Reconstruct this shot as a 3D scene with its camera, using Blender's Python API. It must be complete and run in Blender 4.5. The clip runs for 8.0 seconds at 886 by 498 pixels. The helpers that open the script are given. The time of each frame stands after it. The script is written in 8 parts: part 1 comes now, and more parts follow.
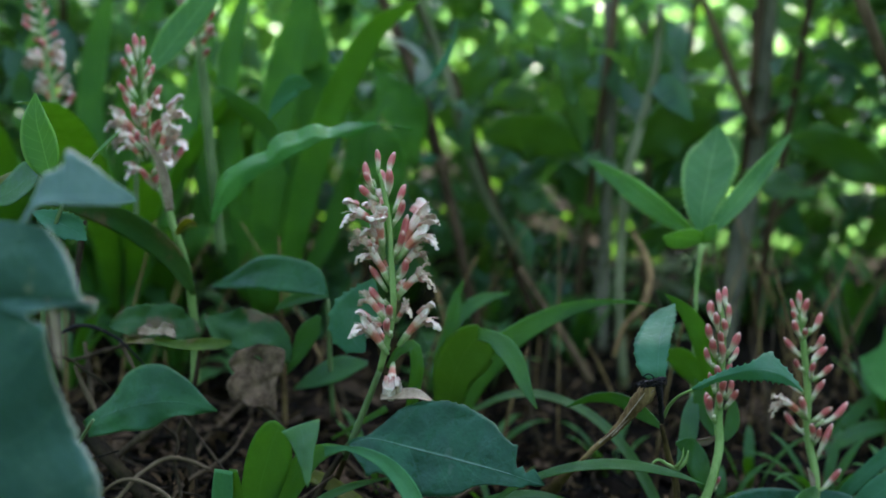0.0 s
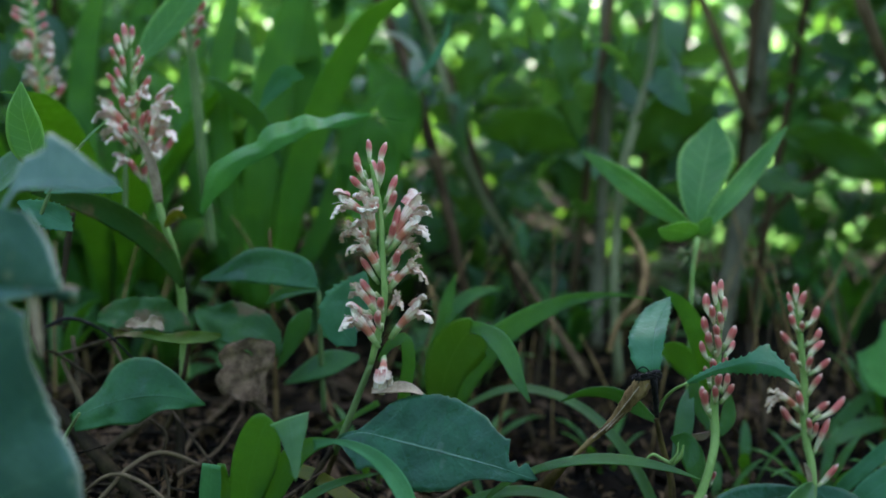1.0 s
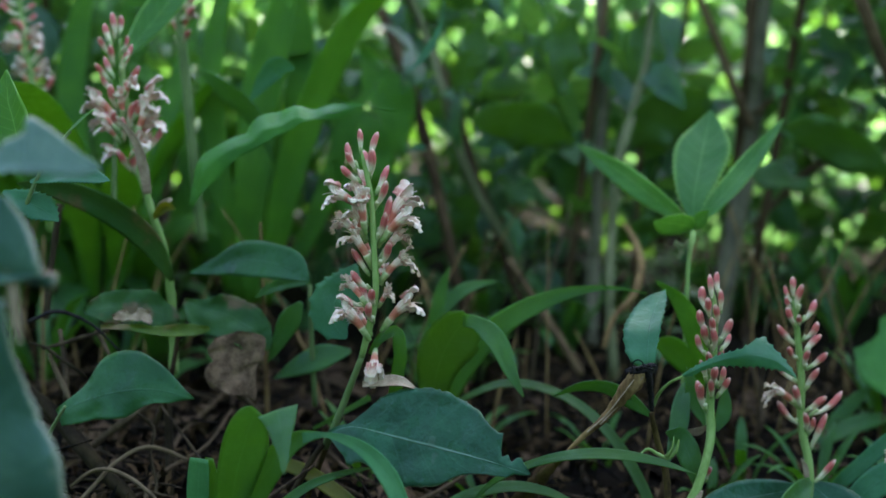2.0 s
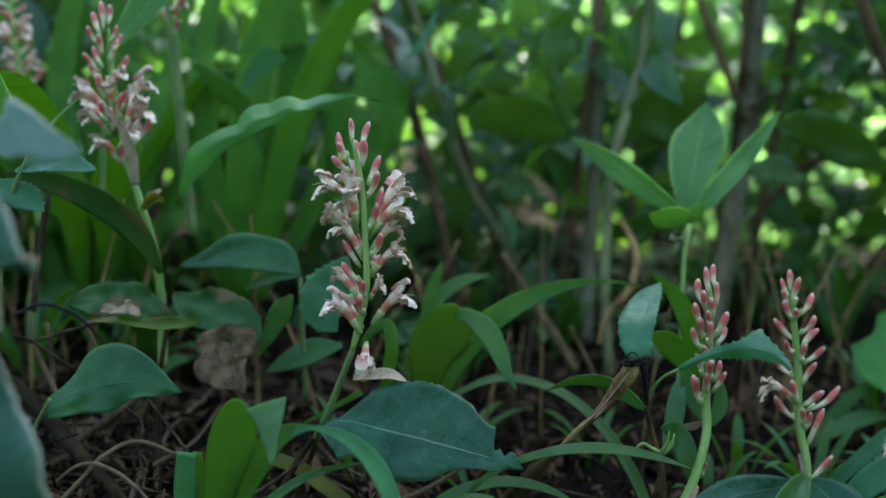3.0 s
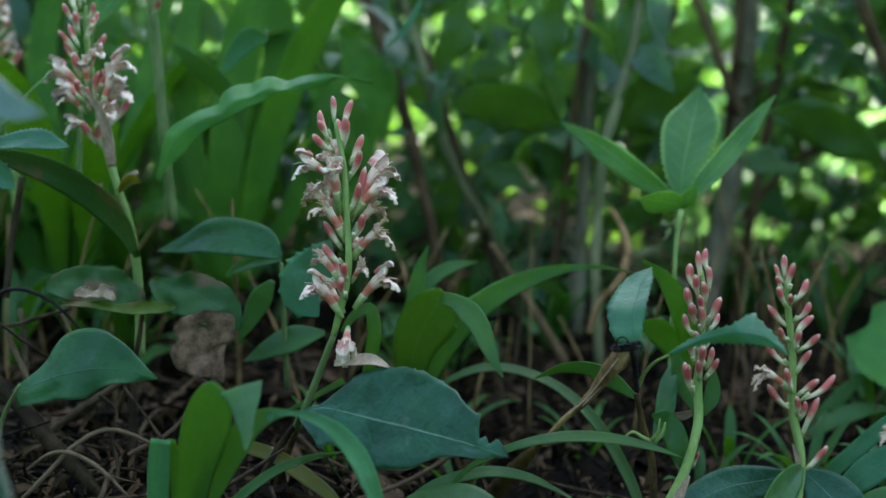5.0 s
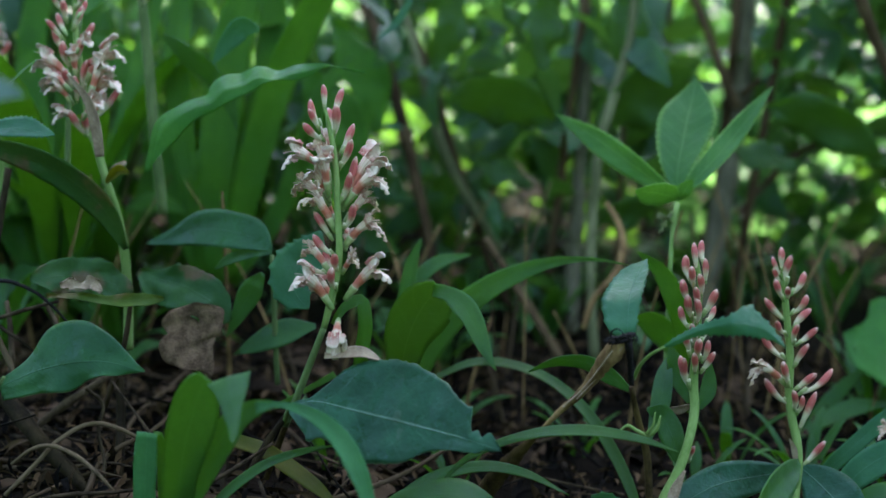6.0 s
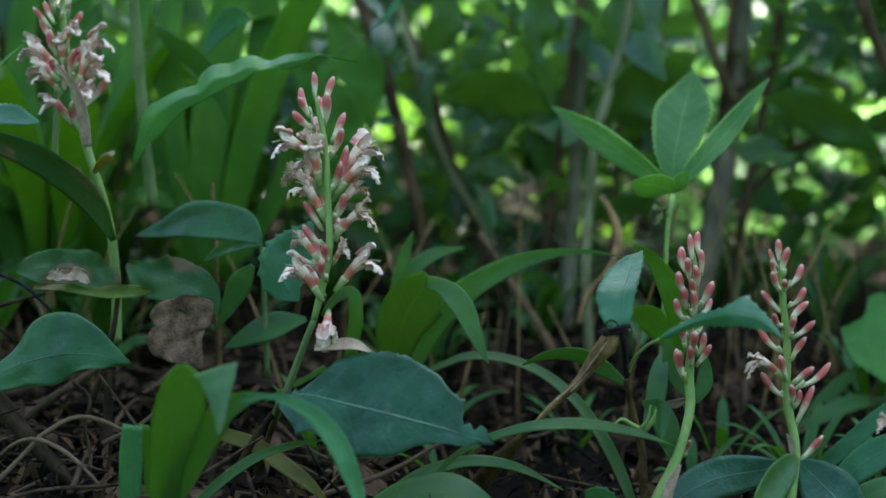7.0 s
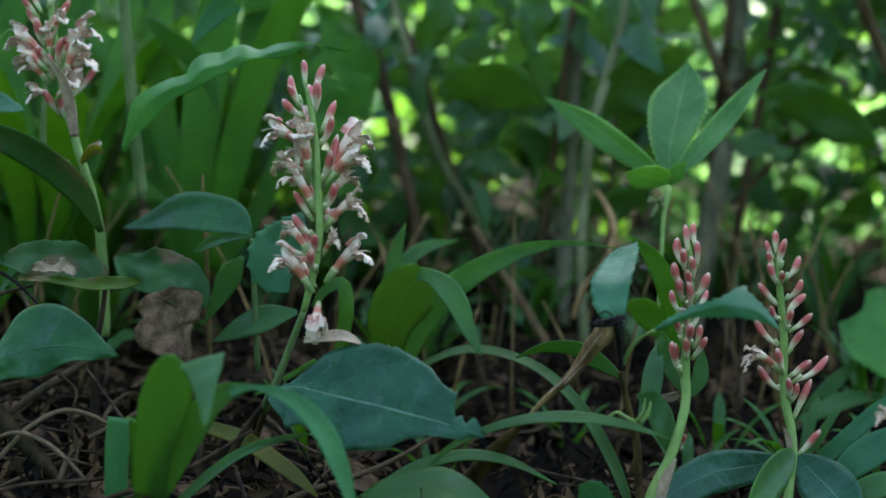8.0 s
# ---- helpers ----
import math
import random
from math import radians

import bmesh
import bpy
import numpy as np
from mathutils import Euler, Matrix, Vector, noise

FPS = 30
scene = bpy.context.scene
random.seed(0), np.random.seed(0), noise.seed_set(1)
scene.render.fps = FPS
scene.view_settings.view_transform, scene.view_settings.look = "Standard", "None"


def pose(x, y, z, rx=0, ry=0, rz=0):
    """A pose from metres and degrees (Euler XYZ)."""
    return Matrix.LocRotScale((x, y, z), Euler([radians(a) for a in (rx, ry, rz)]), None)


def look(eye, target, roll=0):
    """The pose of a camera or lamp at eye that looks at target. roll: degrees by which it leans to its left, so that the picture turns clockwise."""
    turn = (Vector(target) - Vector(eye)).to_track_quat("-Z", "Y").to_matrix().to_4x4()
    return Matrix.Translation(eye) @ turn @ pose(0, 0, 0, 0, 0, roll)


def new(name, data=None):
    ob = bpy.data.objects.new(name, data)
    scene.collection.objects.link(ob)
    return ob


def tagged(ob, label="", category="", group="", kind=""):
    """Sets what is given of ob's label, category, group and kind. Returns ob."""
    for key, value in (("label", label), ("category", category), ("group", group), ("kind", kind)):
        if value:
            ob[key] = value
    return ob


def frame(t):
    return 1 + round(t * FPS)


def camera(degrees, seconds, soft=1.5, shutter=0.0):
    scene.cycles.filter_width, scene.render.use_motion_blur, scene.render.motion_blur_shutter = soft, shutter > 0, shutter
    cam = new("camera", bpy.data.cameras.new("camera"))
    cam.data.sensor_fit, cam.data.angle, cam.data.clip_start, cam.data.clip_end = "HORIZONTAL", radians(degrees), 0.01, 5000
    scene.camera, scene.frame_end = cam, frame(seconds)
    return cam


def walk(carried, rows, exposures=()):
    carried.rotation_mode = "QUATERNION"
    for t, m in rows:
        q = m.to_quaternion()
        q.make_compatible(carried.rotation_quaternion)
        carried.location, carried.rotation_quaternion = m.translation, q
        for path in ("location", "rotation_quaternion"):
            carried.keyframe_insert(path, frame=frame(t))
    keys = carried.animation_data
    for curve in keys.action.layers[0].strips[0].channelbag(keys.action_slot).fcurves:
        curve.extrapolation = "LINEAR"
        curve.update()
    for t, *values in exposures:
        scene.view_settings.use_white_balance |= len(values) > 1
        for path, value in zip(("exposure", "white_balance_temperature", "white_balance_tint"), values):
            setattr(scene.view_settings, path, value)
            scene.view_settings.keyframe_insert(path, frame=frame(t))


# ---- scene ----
cam = camera(46.0, 8.0, soft=1.6)
cam.data.dof.use_dof = True
cam.data.dof.focus_distance = 0.615
cam.data.dof.aperture_fstop = 3.6
# seconds, eye, yaw, pitch, roll (degrees)
PATH = [
    (0, 0.00004, -0.00023, 0.26967, 0.009, -7.962, -0.016),
    (0.5, 0.00159, 0.00399, 0.26602, -0.074, -7.927, 0.025),
    (1, 0.00309, 0.00824, 0.26232, -0.162, -7.886, 0.073),
    (1.5, 0.00453, 0.01252, 0.25857, -0.252, -7.840, 0.126),
    (3, 0.00865, 0.02544, 0.24710, -0.534, -7.679, 0.303),
    (3.5, 0.00999, 0.02976, 0.24323, -0.630, -7.620, 0.366),
    (4, 0.01133, 0.03408, 0.23935, -0.725, -7.559, 0.428),
    (4.5, 0.01268, 0.03840, 0.23546, -0.820, -7.497, 0.490),
    (6, 0.01688, 0.05128, 0.22383, -1.093, -7.308, 0.660),
    (6.5, 0.01837, 0.05554, 0.21998, -1.178, -7.247, 0.708),
    (7, 0.01992, 0.05976, 0.21617, -1.259, -7.188, 0.751),
    (7.5, 0.02153, 0.06396, 0.21239, -1.335, -7.131, 0.787),
    (8, 0.02323, 0.06811, 0.20866, -1.406, -7.077, 0.816),
]
walk(cam, [(t, pose(x, y, z, 90 + pitch, 0, yaw) @ pose(0, 0, 0, 0, 0, roll)) for t, x, y, z, yaw, pitch, roll in PATH],
     [(0, 3.53, 6850, 14), (8, 3.53, 6850, 14)])

# ---- daylight: a high sun behind the thicket, sky from above and behind ----
SUN_ELEVATION, SUN_ROTATION = 57.0, 20.0
world = bpy.data.worlds.new("sky")
scene.world = world
world.use_nodes = True
sky = world.node_tree.nodes.new("ShaderNodeTexSky")
sky.sky_type, sky.sun_disc = "NISHITA", False
sky.sun_elevation, sky.sun_rotation = radians(SUN_ELEVATION), radians(SUN_ROTATION)
backdrop_light = world.node_tree.nodes["Background"]
backdrop_light.inputs["Strength"].default_value = 0.15
world.node_tree.links.new(sky.outputs[0], backdrop_light.inputs["Color"])
sun = new("sun", bpy.data.lights.new("sun", "SUN"))
sun.data.energy, sun.data.angle, sun.data.color = 5.0, radians(0.6), (1.0, 0.95, 0.84)
sun_from = Vector((math.sin(radians(SUN_ROTATION)) * math.cos(radians(SUN_ELEVATION)),
                   math.cos(radians(SUN_ROTATION)) * math.cos(radians(SUN_ELEVATION)), math.sin(radians(SUN_ELEVATION))))
sun.matrix_world = look(sun_from * 10, (0, 0, 0))


# ---- materials ----
class Nodes:
    """Short hand for building a node material."""

    def __init__(self, name):
        self.mat = bpy.data.materials.new(name)
        self.mat.use_nodes = True
        self.tree = self.mat.node_tree
        self.bsdf = self.tree.nodes["Principled BSDF"]
        self.output = self.tree.nodes["Material Output"]

    def add(self, kind, **inputs):
        node = self.tree.nodes.new(kind)
        for key, value in inputs.items():
            self.put(value, node.inputs[key.replace("_", " ")])
        return node

    def put(self, value, socket):
        if isinstance(value, bpy.types.NodeSocket):
            self.tree.links.new(value, socket)
        else:
            socket.default_value = value

    def math(self, op, a, b=0.0, c=0.0):
        node = self.tree.nodes.new("ShaderNodeMath")
        node.operation = op
        for value, socket in zip((a, b, c), node.inputs):
            self.put(value, socket)
        return node.outputs[0]

    def band(self, value, low, high, to_low=0.0, to_high=1.0):
        node = self.tree.nodes.new("ShaderNodeMapRange")
        node.interpolation_type = "SMOOTHSTEP"
        for v, s in zip((value, low, high, to_low, to_high), node.inputs):
            self.put(v, s)
        return node.outputs[0]

    def mix(self, factor, a, b, blend="MIX"):
        node = self.tree.nodes.new("ShaderNodeMix")
        node.data_type, node.blend_type = "RGBA", blend
        self.put(factor, node.inputs[0])
        for value, socket in ((a, node.inputs[6]), (b, node.inputs[7])):
            self.put((*value, 1) if isinstance(value, tuple) and len(value) == 3 else value, socket)
        return node.outputs[2]

    def noise(self, scale, detail=3.0, vector=None, rough=0.55):
        node = self.add("ShaderNodeTexNoise", Scale=scale, Detail=detail, Roughness=rough)
        self.put(vector if vector is not None else self.place(), node.inputs["Vector"])
        return node.outputs["Fac"]

    def place(self):
        return self.add("ShaderNodeTexCoord").outputs["Object"]

    def uv(self):
        parts = self.add("ShaderNodeSeparateXYZ", Vector=self.add("ShaderNodeTexCoord").outputs["UV"])
        return parts.outputs[0], parts.outputs[1]

    def bump(self, height, strength, distance):
        return self.add("ShaderNodeBump", Height=height, Strength=strength, Distance=distance).outputs[0]

    def island(self):
        return self.add("ShaderNodeNewGeometry").outputs["Random Per Island"]


def leaf_material(name, dark, light, vein, ribs=9.0, parallel=False, rough=0.42, through_light=0.3, glow=(0.16, 0.4, 0.03),
                  margin=None, spots=None, blotch=None, island=0.0, vein_amount=0.6, gloss=0.4, hem=0.84, side=0.35):
    """A living leaf: two greens, veins along the blade, gloss and light that comes through it."""
    n = Nodes(name)
    u, v = n.uv()
    across = n.math("ABSOLUTE", n.math("MULTIPLY_ADD", v, 2.0, -1.0))
    cloud = n.noise(38.0, 4.0)
    grain = n.noise(420.0, 2.0)
    pucker = n.noise(130.0, 2.0)
    tone = n.math("ADD", n.math("MULTIPLY_ADD", cloud, 1.3, -0.15), n.math("MULTIPLY_ADD", grain, 0.45, -0.3))
    if island:
        tone = n.math("ADD", tone, n.math("MULTIPLY_ADD", n.island(), island, -island / 2))
    colour = n.mix(n.band(tone, 0.25, 0.8), dark, light)
    midrib = n.band(across, 0.0, 0.04, 1.0, 0.0)
    if parallel:
        lines = n.math("SINE", n.math("MULTIPLY", v, 150.0))
        side_veins = n.band(lines, 0.2, 1.0)
    else:
        lines = n.math("SINE", n.math("MULTIPLY", n.math("MULTIPLY_ADD", across, -0.16, n.math("MULTIPLY_ADD", grain, 0.004, u)), ribs * 6.283))
        side_veins = n.band(lines, 0.93, 1.0)
    veins = n.math("MAXIMUM", midrib, n.math("MULTIPLY", side_veins, side))
    colour = n.mix(n.math("MULTIPLY", veins, vein_amount), colour, vein)
    if spots:
        speck = n.band(n.noise(95.0, 2.0), 0.66, 0.74)
        colour = n.mix(n.math("MULTIPLY", speck, 0.7), colour, spots)
    if margin:
        edge = n.band(n.math("ADD", across, n.math("MULTIPLY_ADD", n.noise(60.0, 3.0), 0.12, -0.06)), hem, hem + 0.09)
        colour = n.mix(edge, colour, margin)
    if blotch:
        patch = n.band(n.noise(30.0, 4.0), 0.52, 0.6)
        colour = n.mix(patch, colour, n.mix(grain, blotch, tuple(c * 0.45 for c in blotch)))
    n.put(colour, n.bsdf.inputs["Base Color"])
    n.put(n.band(pucker, 0.3, 0.7, rough - 0.12, rough + 0.12), n.bsdf.inputs["Roughness"])
    n.bsdf.inputs["Specular IOR Level"].default_value = gloss
    n.bsdf.inputs["Specular Tint"].default_value = (0.72, 0.95, 1.0, 1)
    relief = n.math("ADD", n.math("MULTIPLY", veins, -0.3), n.math("ADD", n.math("MULTIPLY_ADD", pucker, 0.75, n.math("MULTIPLY", cloud, 1.1)), n.math("MULTIPLY", grain, 0.2)))
    n.put(n.bump(relief, 0.8, 0.0016), n.bsdf.inputs["Normal"])
    if through_light:
        lit = n.add("ShaderNodeBsdfTranslucent", Color=n.mix(0.7, colour, glow))
        both = n.add("ShaderNodeMixShader", Fac=through_light)
        n.tree.links.new(n.bsdf.outputs[0], both.inputs[1])
        n.tree.links.new(lit.outputs[0], both.inputs[2])
        n.tree.links.new(both.outputs[0], n.output.inputs[0])
    return n.mat


def plain_material(name, dark, light, scale=60.0, rough=0.7, relief=0.4, stretch=(1, 1, 1), by_object=0.0, by_island=0.0, depth=0.002):
    """Bark, dry leaf, stalk or soil: two tones in coarse and fine noise, with bump."""
    n = Nodes(name)
    where = n.add("ShaderNodeMapping", Vector=n.place(), Scale=stretch).outputs[0]
    coarse = n.noise(scale, 5.0, where)
    fine = n.noise(scale * 7, 3.0, where)
    tone = n.math("ADD", n.math("MULTIPLY", coarse, 0.75), n.math("MULTIPLY", fine, 0.3))
    if by_object:
        tone = n.math("ADD", tone, n.math("MULTIPLY_ADD", n.add("ShaderNodeObjectInfo").outputs["Random"], by_object, -by_object / 2))
    if by_island:
        tone = n.math("ADD", tone, n.math("MULTIPLY_ADD", n.island(), by_island, -by_island / 2))
    n.put(n.mix(n.band(tone, 0.3, 0.75), dark, light), n.bsdf.inputs["Base Color"])
    n.bsdf.inputs["Roughness"].default_value = rough
    n.bsdf.inputs["Specular IOR Level"].default_value = 0.07
    n.put(n.bump(tone, relief, depth), n.bsdf.inputs["Normal"])
    return n.mat


def petal_material(name, base, middle, tip, turn_low, turn_high, streak=0.3, streak_colour=(0.55, 0.16, 0.18)):
    """Petal or bud: three colours along its length with fine streaks."""
    n = Nodes(name)
    u, v = n.uv()
    wobble = n.math("ADD", u, n.math("MULTIPLY_ADD", n.noise(260.0, 3.0), 0.3, -0.15))
    colour = n.mix(n.band(wobble, turn_low - 0.16, turn_low + 0.16), base, middle)
    colour = n.mix(n.band(wobble, turn_high - 0.1, turn_high + 0.1), colour, tip)
    lines = n.band(n.math("SINE", n.math("MULTIPLY_ADD", v, 75.0, n.math("MULTIPLY", wobble, 6.0))), 0.2, 0.95)
    colour = n.mix(n.math("MULTIPLY", lines, streak), colour, streak_colour)
    n.put(colour, n.bsdf.inputs["Base Color"])
    n.bsdf.inputs["Roughness"].default_value = 0.55
    n.bsdf.inputs["Subsurface Weight"].default_value = 0.15
    n.bsdf.inputs["Subsurface Radius"].default_value = (0.002, 0.001, 0.001)
    n.put(n.bump(n.math("ADD", n.noise(900.0, 2.0), n.math("MULTIPLY", lines, 0.5)), 0.25, 0.0006), n.bsdf.inputs["Normal"])
    return n.mat


BIG_LEAF = leaf_material("dark_broad_leaf", (0.010, 0.046, 0.022), (0.020, 0.086, 0.044), (0.13, 0.22, 0.15), ribs=7, through_light=0.12, side=0.1,
                         spots=(0.05, 0.09, 0.06), margin=(0.15, 0.19, 0.10), rough=0.36, gloss=0.2, vein_amount=0.6, glow=(0.3, 0.5, 0.08), hem=0.95)
MID_LEAF = leaf_material("mid_green_leaf", (0.016, 0.066, 0.014), (0.042, 0.120, 0.024), (0.03, 0.085, 0.03), ribs=8, through_light=0.33, glow=(0.36, 0.70, 0.13))
STRAP_LEAF = leaf_material("strap_leaf", (0.022, 0.088, 0.016), (0.056, 0.152, 0.028), (0.07, 0.18, 0.045), parallel=True, through_light=0.42, vein_amount=0.45,
                           glow=(0.42, 0.76, 0.12))
LONG_LEAF = leaf_material("long_bright_leaf", (0.022, 0.098, 0.010), (0.064, 0.185, 0.018), (0.09, 0.22, 0.02), parallel=True, through_light=0.42, gloss=0.15,
                          glow=(0.42, 0.72, 0.12), vein_amount=0.4)
TOOTHED_LEAF = leaf_material("toothed_leaf", (0.018, 0.090, 0.042), (0.042, 0.146, 0.072), (0.08, 0.19, 0.10), ribs=9, through_light=0.33, rough=0.4, gloss=0.2, vein_amount=0.6, side=0.12,
                             glow=(0.35, 0.70, 0.2))
# strap leaf with the bluish sky sheen painted into its base colour
SHEEN_STRAP = leaf_material("sky_sheen_strap_leaf", (0.040, 0.170, 0.058), (0.082, 0.260, 0.098), (0.10, 0.28, 0.12), parallel=True, through_light=0.3,
                           glow=(0.35, 0.7, 0.2), vein_amount=0.4)
SHRUB_LEAF = leaf_material("olive_shrub_leaf", (0.026, 0.070, 0.012), (0.055, 0.125, 0.034), (0.08, 0.15, 0.04), ribs=7, through_light=0.48, glow=(0.34, 0.58, 0.12),
                           gloss=0.25)
TRIO_LEAF = leaf_material("whorled_leaf", (0.025, 0.104, 0.024), (0.064, 0.176, 0.045), (0.26, 0.40, 0.13), ribs=9, through_light=0.45, rough=0.5, gloss=0.25, margin=(0.15, 0.27, 0.07), glow=(0.45, 0.8, 0.2), vein_amount=0.8)
NEAR_LEAF = leaf_material("pale_edged_leaf", (0.026, 0.074, 0.054), (0.050, 0.108, 0.078), (0.06, 0.12, 0.08), ribs=7, through_light=0.12,
                          spots=(0.17, 0.17, 0.11), margin=(0.36, 0.34, 0.26), rough=0.42, glow=(0.3, 0.5, 0.1), gloss=0.28, hem=0.92)
# lighter copy of the near leaf: sky sheen put into its colour
NEAR_SHEEN = leaf_material("sky_sheen_near_leaf", (0.056, 0.108, 0.088), (0.098, 0.160, 0.130), (0.10, 0.15, 0.12), ribs=7, through_light=0.15, margin=(0.34, 0.29, 0.20), rough=0.4, glow=(0.3, 0.5, 0.1), gloss=0.35,
                           hem=0.9, side=0.1)
LOW_LEAF = leaf_material("bluish_low_leaf", (0.010, 0.060, 0.018), (0.028, 0.112, 0.036), (0.02, 0.07, 0.03), ribs=8, through_light=0.25, gloss=0.25, side=0.15, rough=0.36, margin=(0.10, 0.15, 0.06), hem=0.94,
                         glow=(0.32, 0.6, 0.13))
ARCH_LEAF = leaf_material("arching_leaf", (0.026, 0.125, 0.022), (0.066, 0.215, 0.044), (0.09, 0.24, 0.06), parallel=True, through_light=0.42, gloss=0.14, rough=0.46,
                          glow=(0.36, 0.72, 0.10), vein_amount=0.3)
HEM_LEAF = leaf_material("yellowing_leaf_edge", (0.050, 0.090, 0.014), (0.120, 0.170, 0.030), (0.16, 0.18, 0.06), ribs=8, through_light=0.3, gloss=0.15, glow=(0.5, 0.6, 0.1),
                         blotch=(0.22, 0.16, 0.08))
YELLOW_LEAF = leaf_material("yellowing_leaf", (0.060, 0.072, 0.007), (0.120, 0.115, 0.012), (0.12, 0.12, 0.02), parallel=True, through_light=0.4, gloss=0.2, glow=(0.7, 0.7, 0.1))
SICK_LEAF = leaf_material("withering_leaf", (0.013, 0.055, 0.014), (0.036, 0.095, 0.026), (0.04, 0.08, 0.03), ribs=8, through_light=0.25, gloss=0.15, blotch=(0.15, 0.095, 0.055),
                          glow=(0.4, 0.6, 0.1))
# one thicket leaf twice: shade and sunlight put into the base colours
SHADE_TONED_LEAF = leaf_material("shade_toned_thicket_leaf", (0.012, 0.046, 0.017), (0.040, 0.110, 0.038), (0.06, 0.14, 0.05), through_light=0.33, island=0.8, gloss=0.3)
SUN_TONED_LEAF = leaf_material("sun_toned_thicket_leaf", (0.036, 0.140, 0.036), (0.10, 0.27, 0.075), (0.13, 0.30, 0.08), through_light=0.5,
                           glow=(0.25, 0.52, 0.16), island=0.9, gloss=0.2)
DRY_LEAF = plain_material("dry_fallen_leaf", (0.010, 0.006, 0.003), (0.070, 0.043, 0.025), 45.0, 0.8, 0.5, by_object=0.7)
GREY_LEAF = plain_material("grey_dead_leaf", (0.028, 0.016, 0.009), (0.175, 0.112, 0.070), 110.0, 0.85, 0.7)
# litter and soil near black: shade in the gaps is put into their colour
LITTER = plain_material("shade_toned_litter_scraps", (0.0010, 0.0007, 0.0004), (0.062, 0.037, 0.018), 60.0, 0.85, 0.5, by_island=1.1)
SOIL = plain_material("shade_toned_forest_soil", (0.0014, 0.0009, 0.0005), (0.009, 0.0055, 0.003), 40.0, 0.95, 1.0, depth=0.008)
BARK = plain_material("grey_brown_bark", (0.022, 0.013, 0.006), (0.105, 0.068, 0.036), 70.0, 0.85, 0.7, (1, 1, 0.25), by_object=0.25)
MOSSY_BARK = plain_material("mossy_grey_bark", (0.040, 0.038, 0.024), (0.165, 0.148, 0.098), 60.0, 0.9, 0.7, (1, 1, 0.3))
TWIG = plain_material("dead_twig_bark", (0.004, 0.0026, 0.0014), (0.066, 0.044, 0.026), 90.0, 0.8, 0.6, by_object=0.7)
DARK_WOOD = plain_material("damp_dark_wood", (0.004, 0.0028, 0.0012), (0.030, 0.021, 0.009), 80.0, 0.75, 0.8, (1, 1, 0.35))
GREY_TWIG = plain_material("weathered_grey_twig", (0.020, 0.014, 0.008), (0.105, 0.074, 0.043), 110.0, 0.8, 0.6, (1, 1, 0.35), by_object=0.4)
DRY_STALK = plain_material("dry_brown_stalk", (0.060, 0.032, 0.012), (0.27, 0.17, 0.075), 80.0, 0.7, 0.6, (1, 1, 0.4))
DARK_STALK = plain_material("dark_brown_stalk", (0.010, 0.006, 0.0025), (0.075, 0.050, 0.016), 110.0, 0.8, 0.8, (1, 1, 0.5))
DRY_BRACT = plain_material("papery_dry_bract", (0.16, 0.10, 0.065), (0.38, 0.28, 0.20), 120.0, 0.65, 0.4)
BLACK_ROT = plain_material("black_rotten_stub", (0.004, 0.004, 0.004), (0.022, 0.018, 0.018), 200.0, 0.6, 0.9)
MOSS = plain_material("dry_seed_tuft", (0.05, 0.07, 0.03), (0.16, 0.18, 0.08), 200.0, 0.9, 0.5, by_island=0.5)
STEM = plain_material("pale_green_stem", (0.110, 0.190, 0.050), (0.205, 0.295, 0.098), 90.0, 0.45, 0.25, (1, 1, 0.3))
DULL_STEM = plain_material("dull_green_stem", (0.060, 0.105, 0.035), (0.13, 0.18, 0.07), 90.0, 0.6, 0.3, (1, 1, 0.3))
PALE_CANE = plain_material("pale_olive_cane", (0.060, 0.068, 0.030), (0.16, 0.165, 0.085), 60.0, 0.7, 0.4, (1, 1, 0.3))
BUD = petal_material("red_flower_bud", (0.47, 0.45, 0.29), (0.37, 0.060, 0.052), (0.52, 0.34, 0.27), 0.50, 0.93, 0.3, (0.50, 0.20, 0.17))
CALYX = petal_material("greenish_bud_cup", (0.13, 0.23, 0.06), (0.26, 0.32, 0.13), (0.44, 0.42, 0.26), 0.5, 0.95, 0.1)
TUBE = petal_material("red_flower_tube", (0.60, 0.52, 0.37), (0.45, 0.125, 0.075), (0.66, 0.50, 0.39), 0.30, 0.66, 0.3, (0.38, 0.08, 0.055))
LIP = petal_material("white_flower_lip", (0.56, 0.33, 0.27), (0.56, 0.43, 0.34), (0.58, 0.48, 0.38), 0.3, 0.75, 0.34, (0.50, 0.20, 0.18))
HOOD = petal_material("flower_hood", (0.47, 0.17, 0.135), (0.56, 0.37, 0.30), (0.60, 0.49, 0.39), 0.38, 0.8, 0.3, (0.45, 0.14, 0.12))
FADED = petal_material("faded_flower_lip", (0.46, 0.23, 0.165), (0.58, 0.43, 0.32), (0.46, 0.33, 0.21), 0.3, 0.8, 0.35, (0.32, 0.13, 0.10))


# ---- builders ----
def thing(name, place, label, category, group="", kind=""):
    ob = new(name)
    ob.location = place
    ob.empty_display_size = 0.02
    return tagged(ob, label, category, group, kind)


def origin_of(ob):
    at = Vector((0, 0, 0))
    while ob is not None:
        at += ob.location
        ob = ob.parent
    return at


